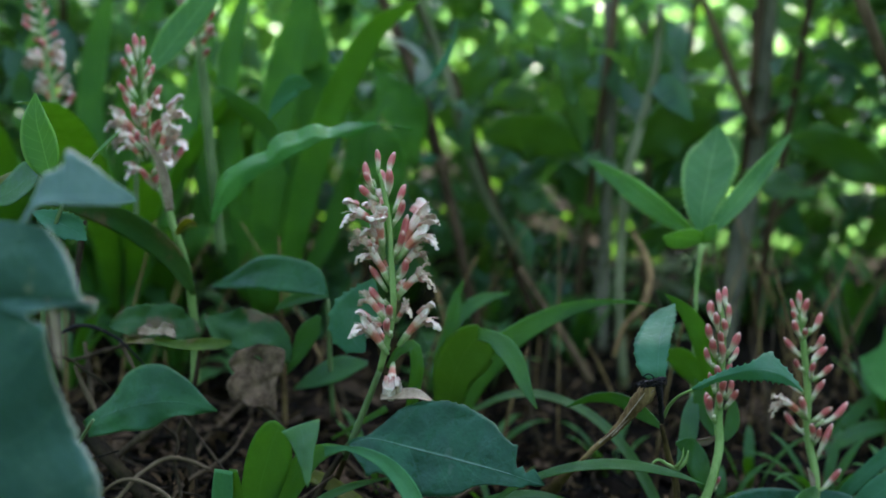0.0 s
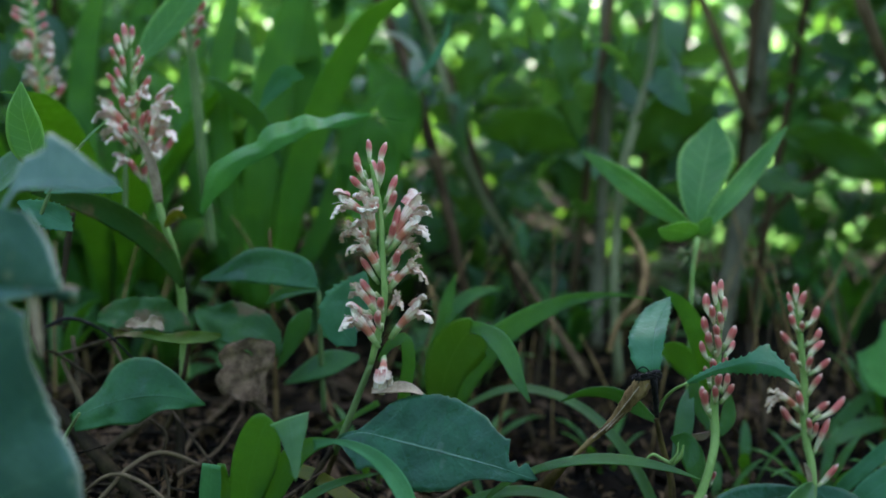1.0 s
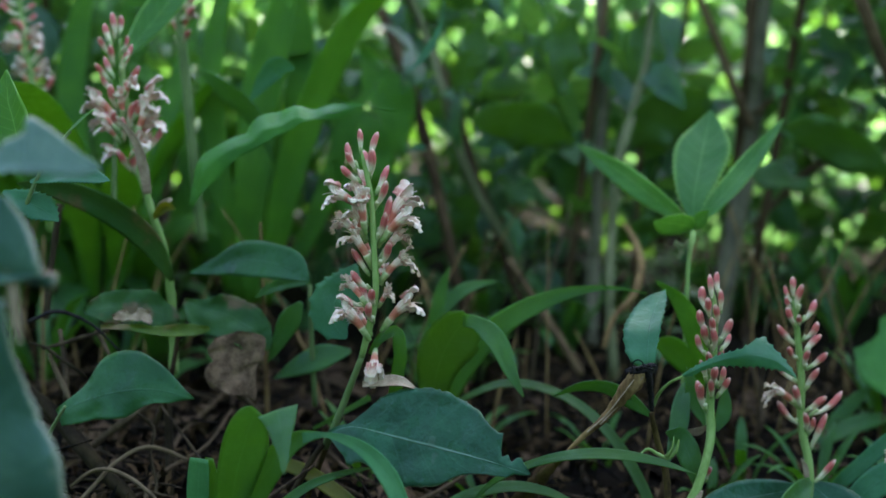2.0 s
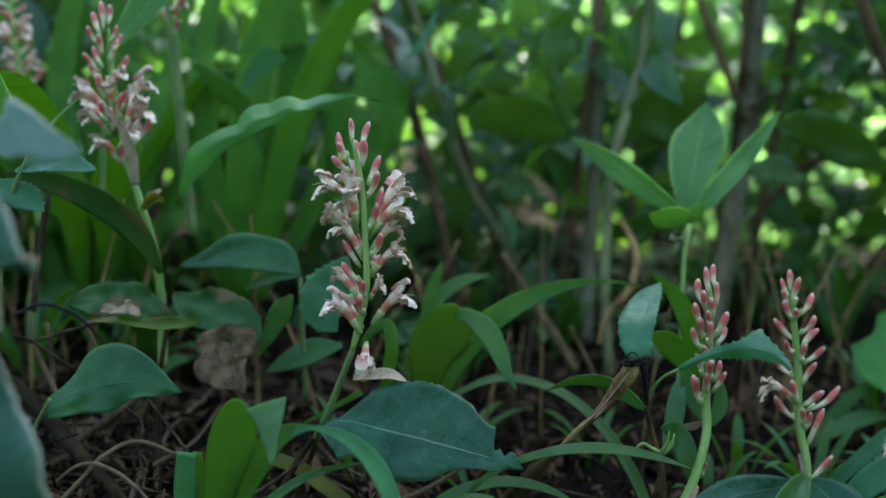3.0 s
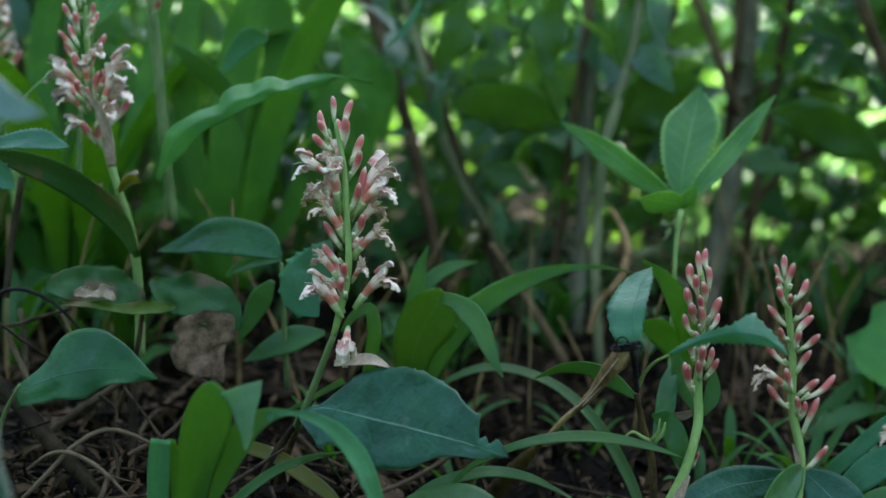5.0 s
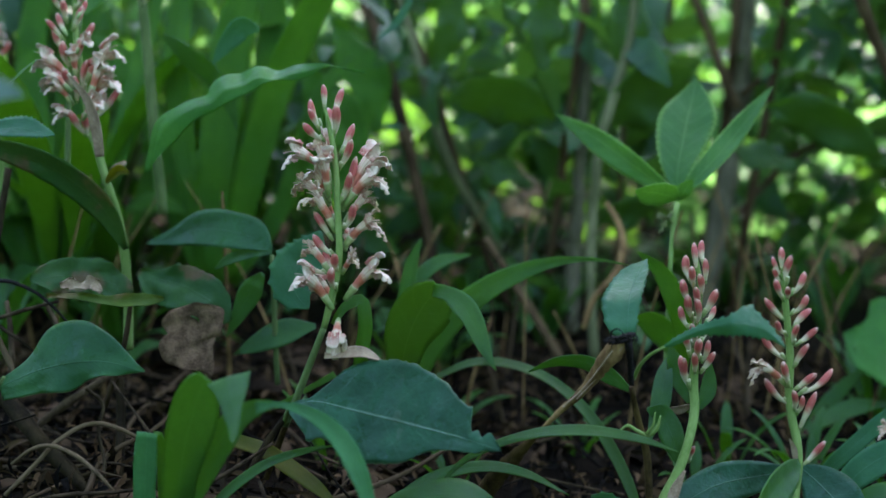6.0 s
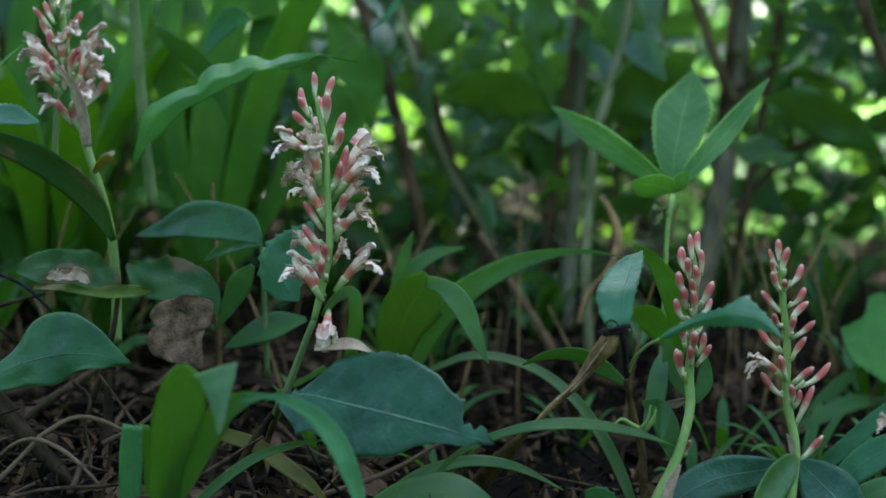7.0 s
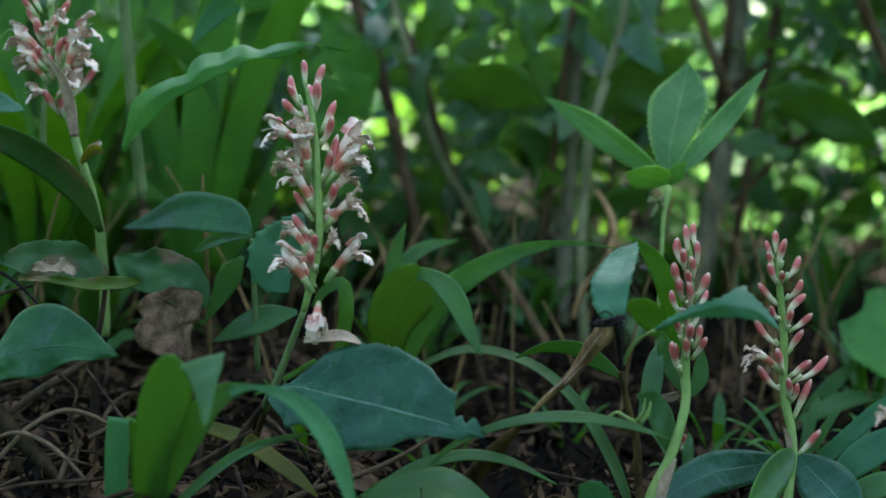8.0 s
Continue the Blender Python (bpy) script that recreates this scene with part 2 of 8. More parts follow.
def part(name, verts, faces, mat, parent=None, label="", uvs=None, smooth=True):
    """One mesh object in world metres, under its thing."""
    base = origin_of(parent)
    me = bpy.data.meshes.new(name)
    me.from_pydata([tuple(Vector(v) - base) for v in verts], [], faces)
    if uvs is not None:
        layer = me.uv_layers.new(name="UVMap")
        flat = np.array(uvs, dtype=float)
        index = np.empty(len(me.loops), dtype=np.int32)
        me.loops.foreach_get("vertex_index", index)
        layer.data.foreach_set("uv", flat[index].ravel())
    if smooth:
        me.polygons.foreach_set("use_smooth", [True] * len(me.polygons))
    me.materials.append(mat)
    ob = new(name, me)
    ob.parent = parent
    return tagged(ob, label)


def along(points, count):
    """A smooth line through rows of numbers, count + 1 rows, evenly spaced by the first three."""
    p = np.array(points, dtype=float)
    if len(p) == 2:
        return p[0] + (p[1] - p[0]) * np.linspace(0, 1, count + 1)[:, None]
    step = np.linalg.norm(np.diff(p[:, :3], axis=0), axis=1) + 1e-9
    at = np.concatenate(([0], np.cumsum(step)))
    slope = np.empty_like(p)
    secant = np.diff(p, axis=0) / step[:, None]
    slope[0], slope[-1] = secant[0], secant[-1]
    for i in range(1, len(p) - 1):
        slope[i] = (secant[i - 1] * step[i] + secant[i] * step[i - 1]) / (step[i] + step[i - 1])
    out = []
    for s in np.linspace(0, at[-1], count + 1):
        i = min(max(int(np.searchsorted(at, s, side="right")) - 1, 0), len(step) - 1)
        h = step[i]
        q = (s - at[i]) / h
        out.append((2 * q**3 - 3 * q**2 + 1) * p[i] + (q**3 - 2 * q**2 + q) * h * slope[i]
                   + (3 * q**2 - 2 * q**3) * p[i + 1] + (q**3 - q**2) * h * slope[i + 1])
    return np.array(out)


def blade(rows, cup=0.12, wave=0.0, waves=3.0, teeth=0, tooth=0.1, ragged=0.0, uneven=0.07, count=22, half=4, thick=0.0004, seed=0, fold=0.0):
    """A leaf blade. rows: spine point, widths to its left and right, and the direction to its left. Returns verts, faces, uvs."""
    if teeth:
        count = max(count, teeth * 7)
    line = along(rows, count)
    dice = random.Random(seed)
    verts, uvs = [], []
    lower = []
    widest = float(line[:, 3:5].max())
    spine = line[:, :3]
    for i, row in enumerate(line):
        u = i / count
        ahead = Vector(spine[min(i + 1, count)] - spine[max(i - 1, 0)]).normalized()
        side = Vector(row[5:8])
        side = (side - side.dot(ahead) * ahead).normalized()
        up = ahead.cross(side)
        hook = max(0.0, ((u * teeth) % 1.0 - 0.4) / 0.6) ** 1.5 if teeth and 0.1 < u < 0.97 else 0.0
        saw = hook * tooth * widest * 0.7
        for j in range(-half, half + 1):
            v = j / half
            width = max(row[3] if v > 0 else row[4], 0.00025)
            reach = v * width
            if abs(j) == half:
                reach = reach * (1 - ragged * dice.random()) + v * saw * min(1.0, width / widest * 4)
            lift = (cup * abs(v) ** 1.6 + fold * abs(v)) * width + wave * math.sin(u * waves * 6.283 + (1.3 if v > 0 else 0)) * abs(v) ** 2
            lift += uneven * width * noise.noise((u * 6.0, v * 1.6, seed * 0.37)) * min(1.0, 6 * (1 - u), 6 * u)
            at = Vector(row[:3]) + side * reach + up * lift
            verts.append(at)
            lower.append(at - up * thick)
            uvs.append((u, 0.5 + 0.5 * v))
    wide = 2 * half + 1
    n = len(verts)
    faces = []
    for i in range(count):
        for j in range(wide - 1):
            a = i * wide + j
            faces.append((a, a + 1, a + wide + 1, a + wide))
            faces.append((n + a, n + a + wide, n + a + wide + 1, n + a + 1))
        a, b = i * wide, i * wide + wide - 1
        faces.append((a, a + wide, n + a + wide, n + a))
        faces.append((b, n + b, n + b + wide, b + wide))
    for j in range(wide - 1):
        b = count * wide + j
        faces.append((j, n + j, n + j + 1, j + 1))
        faces.append((b, b + 1, n + b + 1, n + b))
    return verts + lower, faces, uvs + uvs


def leaf(name, parent, mat, rows, label="", **shape):
    verts, faces, uvs = blade(rows, **shape)
    return part(name, verts, faces, mat, parent, label, uvs)


def pipe(rows, sides=8, count=None, rough=0.0, seed=0, cap=True):
    """A tapered round stalk through rows of x, y, z, radius."""
    count = count or max(6, 5 * (len(rows) - 1))
    line = along(rows, count)
    dice = random.Random(seed)
    verts, faces, uvs = [], [], []
    reference = Vector((0.3, 1.0, 0.2))
    for i, row in enumerate(line):
        ahead = Vector(line[min(i + 1, count), :3] - line[max(i - 1, 0), :3]).normalized()
        side = (reference - reference.dot(ahead) * ahead).normalized()
        up = ahead.cross(side)
        for k in range(sides):
            a = 6.28319 * k / sides
            r = max(row[3], 0.0002) * (1 + rough * (dice.random() - 0.5))
            verts.append(Vector(row[:3]) + (side * math.cos(a) + up * math.sin(a)) * r)
            uvs.append((i / count, k / sides))
    for i in range(count):
        for k in range(sides):
            a, b = i * sides + k, i * sides + (k + 1) % sides
            faces.append((a, b, b + sides, a + sides))
    if cap:
        faces.append(tuple(range(sides - 1, -1, -1)))
        faces.append(tuple(range(count * sides, count * sides + sides)))
    return verts, faces, uvs


def stalk(name, parent, mat, rows, label="", **shape):
    verts, faces, uvs = pipe(rows, **shape)
    return part(name, verts, faces, mat, parent, label, uvs)


def bud(parent, base, tip, width=0.0024, seed=0):
    """A closed flower bud: a slim furrowed club with a blunt point, in a pale green cup."""
    a, b = Vector(base), Vector(tip)
    dice = random.Random(seed)
    way = b - a
    width *= dice.uniform(0.78, 0.94)
    bend = Vector((dice.uniform(-1, 1), dice.uniform(-1, 1), -0.8)) * way.length * 0.09
    profile = ((0, 0.40), (0.2, 0.56), (0.42, 0.80), (0.62, 1.0), (0.78, 0.98), (0.89, 0.78), (0.96, 0.46), (1.0, 0.12))
    rows = [(*(a + way * s + bend * math.sin(s * 3.14)), width * w) for s, w in profile]
    verts, faces, uvs = pipe(rows, 10, 16)
    middle = [a + way * (i / 16) + bend * math.sin(i / 16 * 3.14) for i in range(17)]
    turn = dice.random() * 6.28
    for i, v in enumerate(verts):
        ring, k = divmod(i, 10)
        furrow = 1 + 0.11 * math.cos(3 * 6.28319 * k / 10 + turn) * min(1.0, ring / 6) + dice.uniform(-0.03, 0.03)
        verts[i] = middle[ring] + (v - middle[ring]) * furrow
    ob = part("flower_bud", verts, faces, BUD, parent, "pink-red closed bud with a pale tip", uvs)
    cup = [(*(a + way * s), width * w) for s, w in ((-0.08, 0.4), (0.02, 0.60), (0.12, 0.68), (0.24, 0.72))]
    verts, faces, uvs = pipe(cup, 8, 5, rough=0.15, seed=seed)
    part("calyx", verts, faces, CALYX, ob, "greenish cup", uvs)
    return ob


def bloom(parent, base, tip, width=0.0026, lip=1.0, faded=False, seed=0):
    """An open flower: a bent bell that widens from a red tube, a hood over its mouth and a ruffled hanging lip."""
    a, b = Vector(base), Vector(tip)
    dice = random.Random(seed)
    way = b - a
    length = way.length
    rise = Vector((0, 0, 1)) * length * dice.uniform(0.12, 0.2)
    end = 0.70

    def spine(s):
        return a + way * s + rise * math.sin(s * 2.9)

    full = 0.8 if faded else 1.0
    profile = ((0, 0.40), (0.12, 0.50), (0.28, 0.66), (0.45, 0.86 * full), (0.6, 1.12 * full), (end, 1.24 * full))
    verts, faces, uvs = pipe([(*spine(s), width * w) for s, w in profile], 12, 14, rough=0.3 if faded else 0.1, seed=seed, cap=False)
    ob = part("flower", verts, faces, TUBE, parent, "faded open flower" if faded else "open flower, pink tube and whitish lips", uvs)
    cup = [(*spine(s), width * w) for s, w in ((-0.06, 0.4), (0.03, 0.56), (0.11, 0.62), (0.2, 0.70))]
    verts, faces, uvs = pipe(cup, 8, 5, rough=0.15, seed=seed)
    part("calyx", verts, faces, CALYX, ob, "greenish cup", uvs)
    mouth = spine(end - 0.1)
    ahead = (spine(end) - mouth).normalized()
    across = ahead.cross(Vector((0, 0, 1)))
    across = across.normalized() if across.length > 0.2 else Vector((1, 0, 0))
    over = across.cross(ahead)
    down = Vector((0, 0, -1))
    # angle round the mouth, reach, breadth, how far it hangs
    lobes = ((90, 0.44, 1.25, 0.16), (35, 0.27, 0.95, 0.25), (145, 0.27, 0.95, 0.25), (-42, 0.34, 1.05, 0.6), (-90, 0.42, 1.15, 0.7), (-138, 0.34, 1.05, 0.6))
    for k, (angle, reach, broad, hang) in enumerate(lobes):
        turn = radians(angle + dice.uniform(-12, 12))
        out = across * math.cos(turn) + over * math.sin(turn)
        side = ahead.cross(out)
        hood = k == 0
        size = length * reach * dice.uniform(0.85, 1.2) * lip
        w = width * broad * (dice.uniform(0.45, 0.7) if faded else dice.uniform(0.9, 1.1))
        flare = (0.05 if hood else 0.2) * dice.uniform(0.6, 1.5)
        if faded:
            hang, flare = hang * 1.3, flare + dice.uniform(-0.3, 0.25)
        p0 = mouth + out * width * full * 0.98
        p1 = p0 + ahead * size * 0.42 + out * size * flare * 0.4
        p2 = p0 + ahead * size * 0.78 + out * size * flare + down * size * hang * 0.4
        p3 = p0 + ahead * size * 0.98 + out * size * flare * 1.2 + down * size * hang
        rows = [(*p0, w * 0.95, w * 0.95, *side), (*p1, w * 1.0, w * 1.0, *side), (*p2, w * 1.08, w * 1.08, *side), (*p3, w * 0.62, w * 0.62, *side)]
        verts, faces, uvs = blade(rows, cup=-0.6 if hood else -0.4, wave=w * (0.5 if faded else 0.08 if hood else 0.22), waves=2.0 + k % 3, count=12, half=5,
                                  thick=0.0002, uneven=0.4 if faded else 0.2, seed=seed + k, ragged=0.6 if faded else 0.06 if hood else 0.16)
        part("petal", verts, faces, FADED if faded else HOOD if hood else LIP, ob, "", uvs)
    for k in range(3 if faded else 1):
        p1 = b + over * dice.uniform(-0.12, 0.1) * length + across * dice.uniform(-0.1, 0.1) * length
        verts, faces, uvs = pipe([(*mouth, 0.0003), (*(mouth * 0.4 + p1 * 0.6 + over * 0.001), 0.00026), (*p1, 0.0002)], 5, 6)
        part("stamen", verts, faces, FADED if faded else LIP, ob, "", uvs)
    return ob


def lay(x, y):
    """Height of the ground."""
    rise = max(0.0, y - 0.8)
    left = 0.5 - 0.5 * math.tanh((x + 0.06) * 11)
    roll = noise.noise((x * 3.1, y * 3.1, 0.3)) * 0.012 + noise.noise((x * 14, y * 14, 4.7)) * 0.005
    near = min(1.0, max(0.0, 4 - abs(y)))
    return -0.034 + 0.030 * left + 0.10 * min(rise, 1.2) + roll * near


# ---- the ground, out to the horizon ----
def ground_sheet():
    xs = np.concatenate((-np.geomspace(60, 1.3, 14), np.linspace(-1.2, 1.2, 121), np.geomspace(1.3, 60, 14)))
    ys = np.concatenate((-np.geomspace(60, 0.7, 12), np.linspace(-0.6, 2.2, 141), np.geomspace(2.3, 90, 16)))
    verts = [(x, y, lay(x, y)) for y in ys for x in xs]
    w = len(xs)
    faces = [(j * w + i, j * w + i + 1, (j + 1) * w + i + 1, (j + 1) * w + i) for j in range(len(ys) - 1) for i in range(w - 1)]
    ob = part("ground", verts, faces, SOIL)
    return tagged(ob, "forest soil under leaf litter, shade put into its near-black colour", "ground", "", "structure")


ground_sheet()


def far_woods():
    """Dim woods shell added far behind the thicket, all round, to hide bright sky."""
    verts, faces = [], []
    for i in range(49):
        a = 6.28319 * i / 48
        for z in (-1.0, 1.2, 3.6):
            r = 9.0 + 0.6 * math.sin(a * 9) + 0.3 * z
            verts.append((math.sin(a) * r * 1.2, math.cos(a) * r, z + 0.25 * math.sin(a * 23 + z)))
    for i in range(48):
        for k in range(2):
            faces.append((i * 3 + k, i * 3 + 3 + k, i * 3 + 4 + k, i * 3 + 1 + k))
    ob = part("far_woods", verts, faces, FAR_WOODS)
    return tagged(ob, "added dark woods shell that hides the low sky behind the thicket", "backdrop", "", "structure")


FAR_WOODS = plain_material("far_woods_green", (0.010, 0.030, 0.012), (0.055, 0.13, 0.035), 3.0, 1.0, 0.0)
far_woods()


# ---- the plants in front ----
# the tall flower spike with its broad leaf
plant = thing("flowering_plant", (-0.0738, 0.6696, 0.0027), "upright spike of pink and white flowers above a broad dark leaf", "flowering plant", "flower spikes")
# lower stalk split into darker parts, which carry its shade in their colour
stalk("stalk_base", plant, DARK_STALK, [(-0.0785, 0.6720, 0.0008, 0.0018), (-0.0719, 0.6700, 0.0185, 0.0020), (-0.0655, 0.6660, 0.0365, 0.0021)], "foot of the stalk, shade put into its dark brown")
stalk("stalk_base", plant, DULL_STEM, [(-0.0655, 0.6660, 0.0365, 0.0021), (-0.0585, 0.6600, 0.0537, 0.0023), (-0.0491, 0.6540, 0.0779, 0.0021), (-0.0405, 0.6500, 0.1003, 0.0019)], "dull olive lower stalk, shade put into its colour")
stalk("flower_stem", plant, STEM, [(-0.0405, 0.6500, 0.1003, 0.0019), (-0.0367, 0.6478, 0.1153, 0.0023), (-0.0318, 0.6466, 0.1378, 0.0022), (-0.0327, 0.6511, 0.1710, 0.0020), (-0.0348, 0.6551, 0.2010, 0.0017), (-0.0379, 0.6562, 0.2170, 0.0015), (-0.0399, 0.6565, 0.2263, 0.0008)])
bud(plant, (-0.0409, 0.6626, 0.2264), (-0.042, 0.6644, 0.2408), 0.0022, 3)
bud(plant, (-0.0433, 0.6639, 0.2169), (-0.0502, 0.6716, 0.2322), 0.0025, 4)
bud(plant, (-0.0438, 0.6594, 0.215), (-0.0497, 0.6568, 0.2267), 0.0020, 5)
bud(plant, (-0.0354, 0.6581, 0.2113), (-0.0338, 0.6547, 0.2293), 0.0027, 6)
bud(plant, (-0.0347, 0.6637, 0.2224), (-0.0308, 0.6699, 0.2388), 0.0025, 7)
bud(plant, (-0.0373, 0.6638, 0.2129), (-0.0401, 0.6727, 0.2273), 0.0025, 8)
bud(plant, (-0.0411, 0.658, 0.2087), (-0.0525, 0.6538, 0.2185), 0.0025, 9)
bud(plant, (-0.0313, 0.661, 0.2013), (-0.0242, 0.6672, 0.2182), 0.0025, 10)
bud(plant, (-0.0321, 0.6557, 0.1925), (-0.0245, 0.652, 0.2096), 0.0025, 11)
bud(plant, (-0.0309, 0.657, 0.1742), (-0.0225, 0.6628, 0.1995), 0.0026, 12)
bud(plant, (-0.0311, 0.6527, 0.1731), (-0.0251, 0.6477, 0.191), 0.0026, 13)
bloom(plant, (-0.0403, 0.6564, 0.1918), (-0.0638, 0.6541, 0.2022), 0.0034, 0.86, False, 14)
bloom(plant, (-0.038, 0.6583, 0.1829), (-0.0463, 0.6646, 0.2096), 0.0036, 0.86, False, 15)
bloom(plant, (-0.038, 0.6523, 0.1784), (-0.0422, 0.6455, 0.2025), 0.0033, 0.86, False, 16)
bloom(plant, (-0.0377, 0.6548, 0.1742), (-0.0496, 0.6546, 0.193), 0.0029, 0.86, False, 17)
bloom(plant, (-0.039, 0.6588, 0.1717), (-0.059, 0.6679, 0.1845), 0.0033, 0.86, True, 18)
bloom(plant, (-0.0342, 0.6514, 0.1574), (-0.0505, 0.6489, 0.1791), 0.0035, 0.86, True, 19)
bloom(plant, (-0.0341, 0.6566, 0.1601), (-0.046, 0.6645, 0.1761), 0.0028, 0.86, False, 20)
bud(plant, (-0.0361, 0.652, 0.1522), (-0.0464, 0.6514, 0.168), 0.0025, 21)
bloom(plant, (-0.0295, 0.659, 0.1709), (-0.007, 0.6707, 0.2009), 0.0036, 0.86, False, 22)
bloom(plant, (-0.0274, 0.6532, 0.1732), (-0.0046, 0.6489, 0.1884), 0.0036, 0.86, False, 23)
bloom(plant, (-0.0292, 0.6553, 0.1603), (-0.0108, 0.6598, 0.1774), 0.0033, 0.86, True, 24)
bud(plant, (-0.0297, 0.6501, 0.1575), (-0.0228, 0.6434, 0.1732), 0.0026, 25)
bud(plant, (-0.0347, 0.6502, 0.1429), (-0.0464, 0.6478, 0.155), 0.0024, 26)
bloom(plant, (-0.0288, 0.6513, 0.1479), (-0.0076, 0.6498, 0.1623), 0.0033, 0.86, True, 27)
bloom(plant, (-0.0283, 0.6558, 0.1455), (-0.0265, 0.6654, 0.1543), 0.0022, 0.86, False, 28)
bud(plant, (-0.0327, 0.646, 0.1339), (-0.0333, 0.6362, 0.1454), 0.0026, 29)
bud(plant, (-0.035, 0.6528, 0.1298), (-0.0409, 0.6605, 0.1449), 0.0025, 30)
bloom(plant, (-0.0376, 0.6533, 0.1329), (-0.0538, 0.6612, 0.1479), 0.0030, 0.86, True, 31)
bud(plant, (-0.0383, 0.6543, 0.1315), (-0.0542, 0.6639, 0.1372), 0.0025, 32)
bloom(plant, (-0.0362, 0.646, 0.1135), (-0.0565, 0.6432, 0.1327), 0.0036, 0.86, False, 33)
bloom(plant, (-0.0349, 0.6516, 0.1148), (-0.0473, 0.6604, 0.1263), 0.0025, 0.86, False, 34)
bloom(plant, (-0.0269, 0.6476, 0.1187), (-0.0042, 0.6465, 0.1367), 0.0036, 0.86, False, 35)
bloom(plant, (-0.0294, 0.6471, 0.1331), (-0.0213, 0.6397, 0.1436), 0.0022, 0.86, True, 36)
bloom(plant, (-0.0316, 0.6438, 0.1062), (-0.0325, 0.6331, 0.0885), 0.0027, 0.86, False, 37)
bud(plant, (-0.0329, 0.6442, 0.124), (-0.0343, 0.6333, 0.138), 0.0025, 42)
leaf("bract", plant, STRAP_LEAF, [(-0.0353, 0.6490, 0.1023, 0.0016, 0.0016, -0.82, 0.09, 0.57),
    (-0.0279, 0.6521, 0.1125, 0.0029, 0.0029, -0.66, 0.28, 0.70),
    (-0.0204, 0.6543, 0.1155, 0.0041, 0.0041, 0.55, 0.57, 0.62),
    (-0.0169, 0.6547, 0.1031, 0.0042, 0.0042, 0.99, 0.16, 0.06),
    (-0.0186, 0.6557, 0.0865, 0.0042, 0.0042, 0.99, -0.04, -0.11),
    (-0.0212, 0.6567, 0.0697, 0.0036, 0.0036, 0.99, -0.04, -0.14)], "pale green hanging strap", cup=0.3, seed=44)
leaf("bract", plant, DRY_BRACT, [(-0.0393, 0.6390, 0.0859, 0.0020, 0.0020, -0.08, 0.73, 0.68),
    (-0.0275, 0.6370, 0.0878, 0.0044, 0.0044, -0.02, 0.84, 0.54),
    (-0.0158, 0.6347, 0.0884, 0.0039, 0.0039, 0.12, 0.84, 0.54),
    (-0.0064, 0.6331, 0.0850, 0.0005, 0.0005, 0.25, 0.83, 0.50)], "papery dry bract", cup=0.3, seed=45)
stalk("petiole", plant, DULL_STEM, [(-0.0665, 0.6660, 0.0370, 0.0017), (-0.0601, 0.6500, 0.0520, 0.0018), (-0.0540, 0.6385, 0.0575, 0.0014)])
leaf("leaf", plant, BIG_LEAF, [(-0.0601, 0.6400, 0.0541, 0.0021, 0.0033, 0.18, 0.50, 0.85),
    (-0.0540, 0.6373, 0.0579, 0.0021, 0.0143, 0.14, 0.49, 0.86),
    (-0.0473, 0.6344, 0.0604, 0.0027, 0.0213, 0.10, 0.49, 0.87),
    (-0.0413, 0.6320, 0.0607, 0.0095, 0.0240, 0.12, 0.50, 0.86),
    (-0.0340, 0.6289, 0.0600, 0.0205, 0.0205, 0.10, 0.50, 0.86),
    (-0.0242, 0.6247, 0.0587, 0.0280, 0.0230, 0.02, 0.50, 0.86),
    (-0.0114, 0.6191, 0.0571, 0.0330, 0.0267, 0.04, 0.50, 0.86),
    (0.0012, 0.6134, 0.0557, 0.0339, 0.0255, 0.03, 0.50, 0.86),
    (0.0136, 0.6078, 0.0542, 0.0315, 0.0211, 0.09, 0.50, 0.86),
    (0.0213, 0.6043, 0.0534, 0.0285, 0.0138, 0.13, 0.51, 0.85),
    (0.0288, 0.6008, 0.0524, 0.0228, 0.0101, 0.13, 0.51, 0.85),
    (0.0363, 0.5973, 0.0516, 0.0179, 0.0083, 0.16, 0.51, 0.84),
    (0.0401, 0.5954, 0.0510, 0.0149, 0.0075, 0.11, 0.51, 0.85),
    (0.0413, 0.5949, 0.0509, 0.0067, 0.0075, 0.03, 0.51, 0.86),
    (0.0443, 0.5934, 0.0504, 0.0070, 0.0066, 0.09, 0.51, 0.86),
    (0.0478, 0.5917, 0.0495, 0.0040, 0.0054, 0.11, 0.50, 0.86),
    (0.0501, 0.5905, 0.0492, 0.0073, 0.0030, 0.04, 0.51, 0.86),
    (0.0547, 0.5882, 0.0484, 0.0049, 0.0018, 0.19, 0.51, 0.84),
    (0.0593, 0.5860, 0.0480, 0.0004, 0.0003, 0.45, 0.53, 0.72)], "broad dark leaf with a torn tip", cup=0.05, wave=0.0011, waves=4, ragged=0.035, uneven=0.1, count=110, half=8, seed=47)
# the second spike, in bud
plant = thing("flowering_plant", (0.1501, 0.6226, -0.0089), "slim plant with a spike of closed pink buds", "flowering plant", "flower spikes")
stalk("flower_stem", plant, STEM, [(0.1491, 0.6174, -0.0101, 0.0040), (0.1569, 0.6244, 0.0067, 0.0038), (0.1665, 0.6340, 0.0208, 0.0030), (0.1739, 0.6419, 0.0372, 0.0027), (0.1784, 0.6496, 0.0516, 0.0028), (0.1784, 0.6545, 0.0670, 0.0028), (0.1797, 0.6577, 0.0846, 0.0023), (0.1814, 0.6609, 0.1106, 0.0020), (0.1812, 0.6637, 0.1333, 0.0013), (0.1801, 0.6645, 0.1398, 0.0008)])
bud(plant, (0.1798, 0.6639, 0.1343), (0.178, 0.6659, 0.1502), 0.0024, 49)
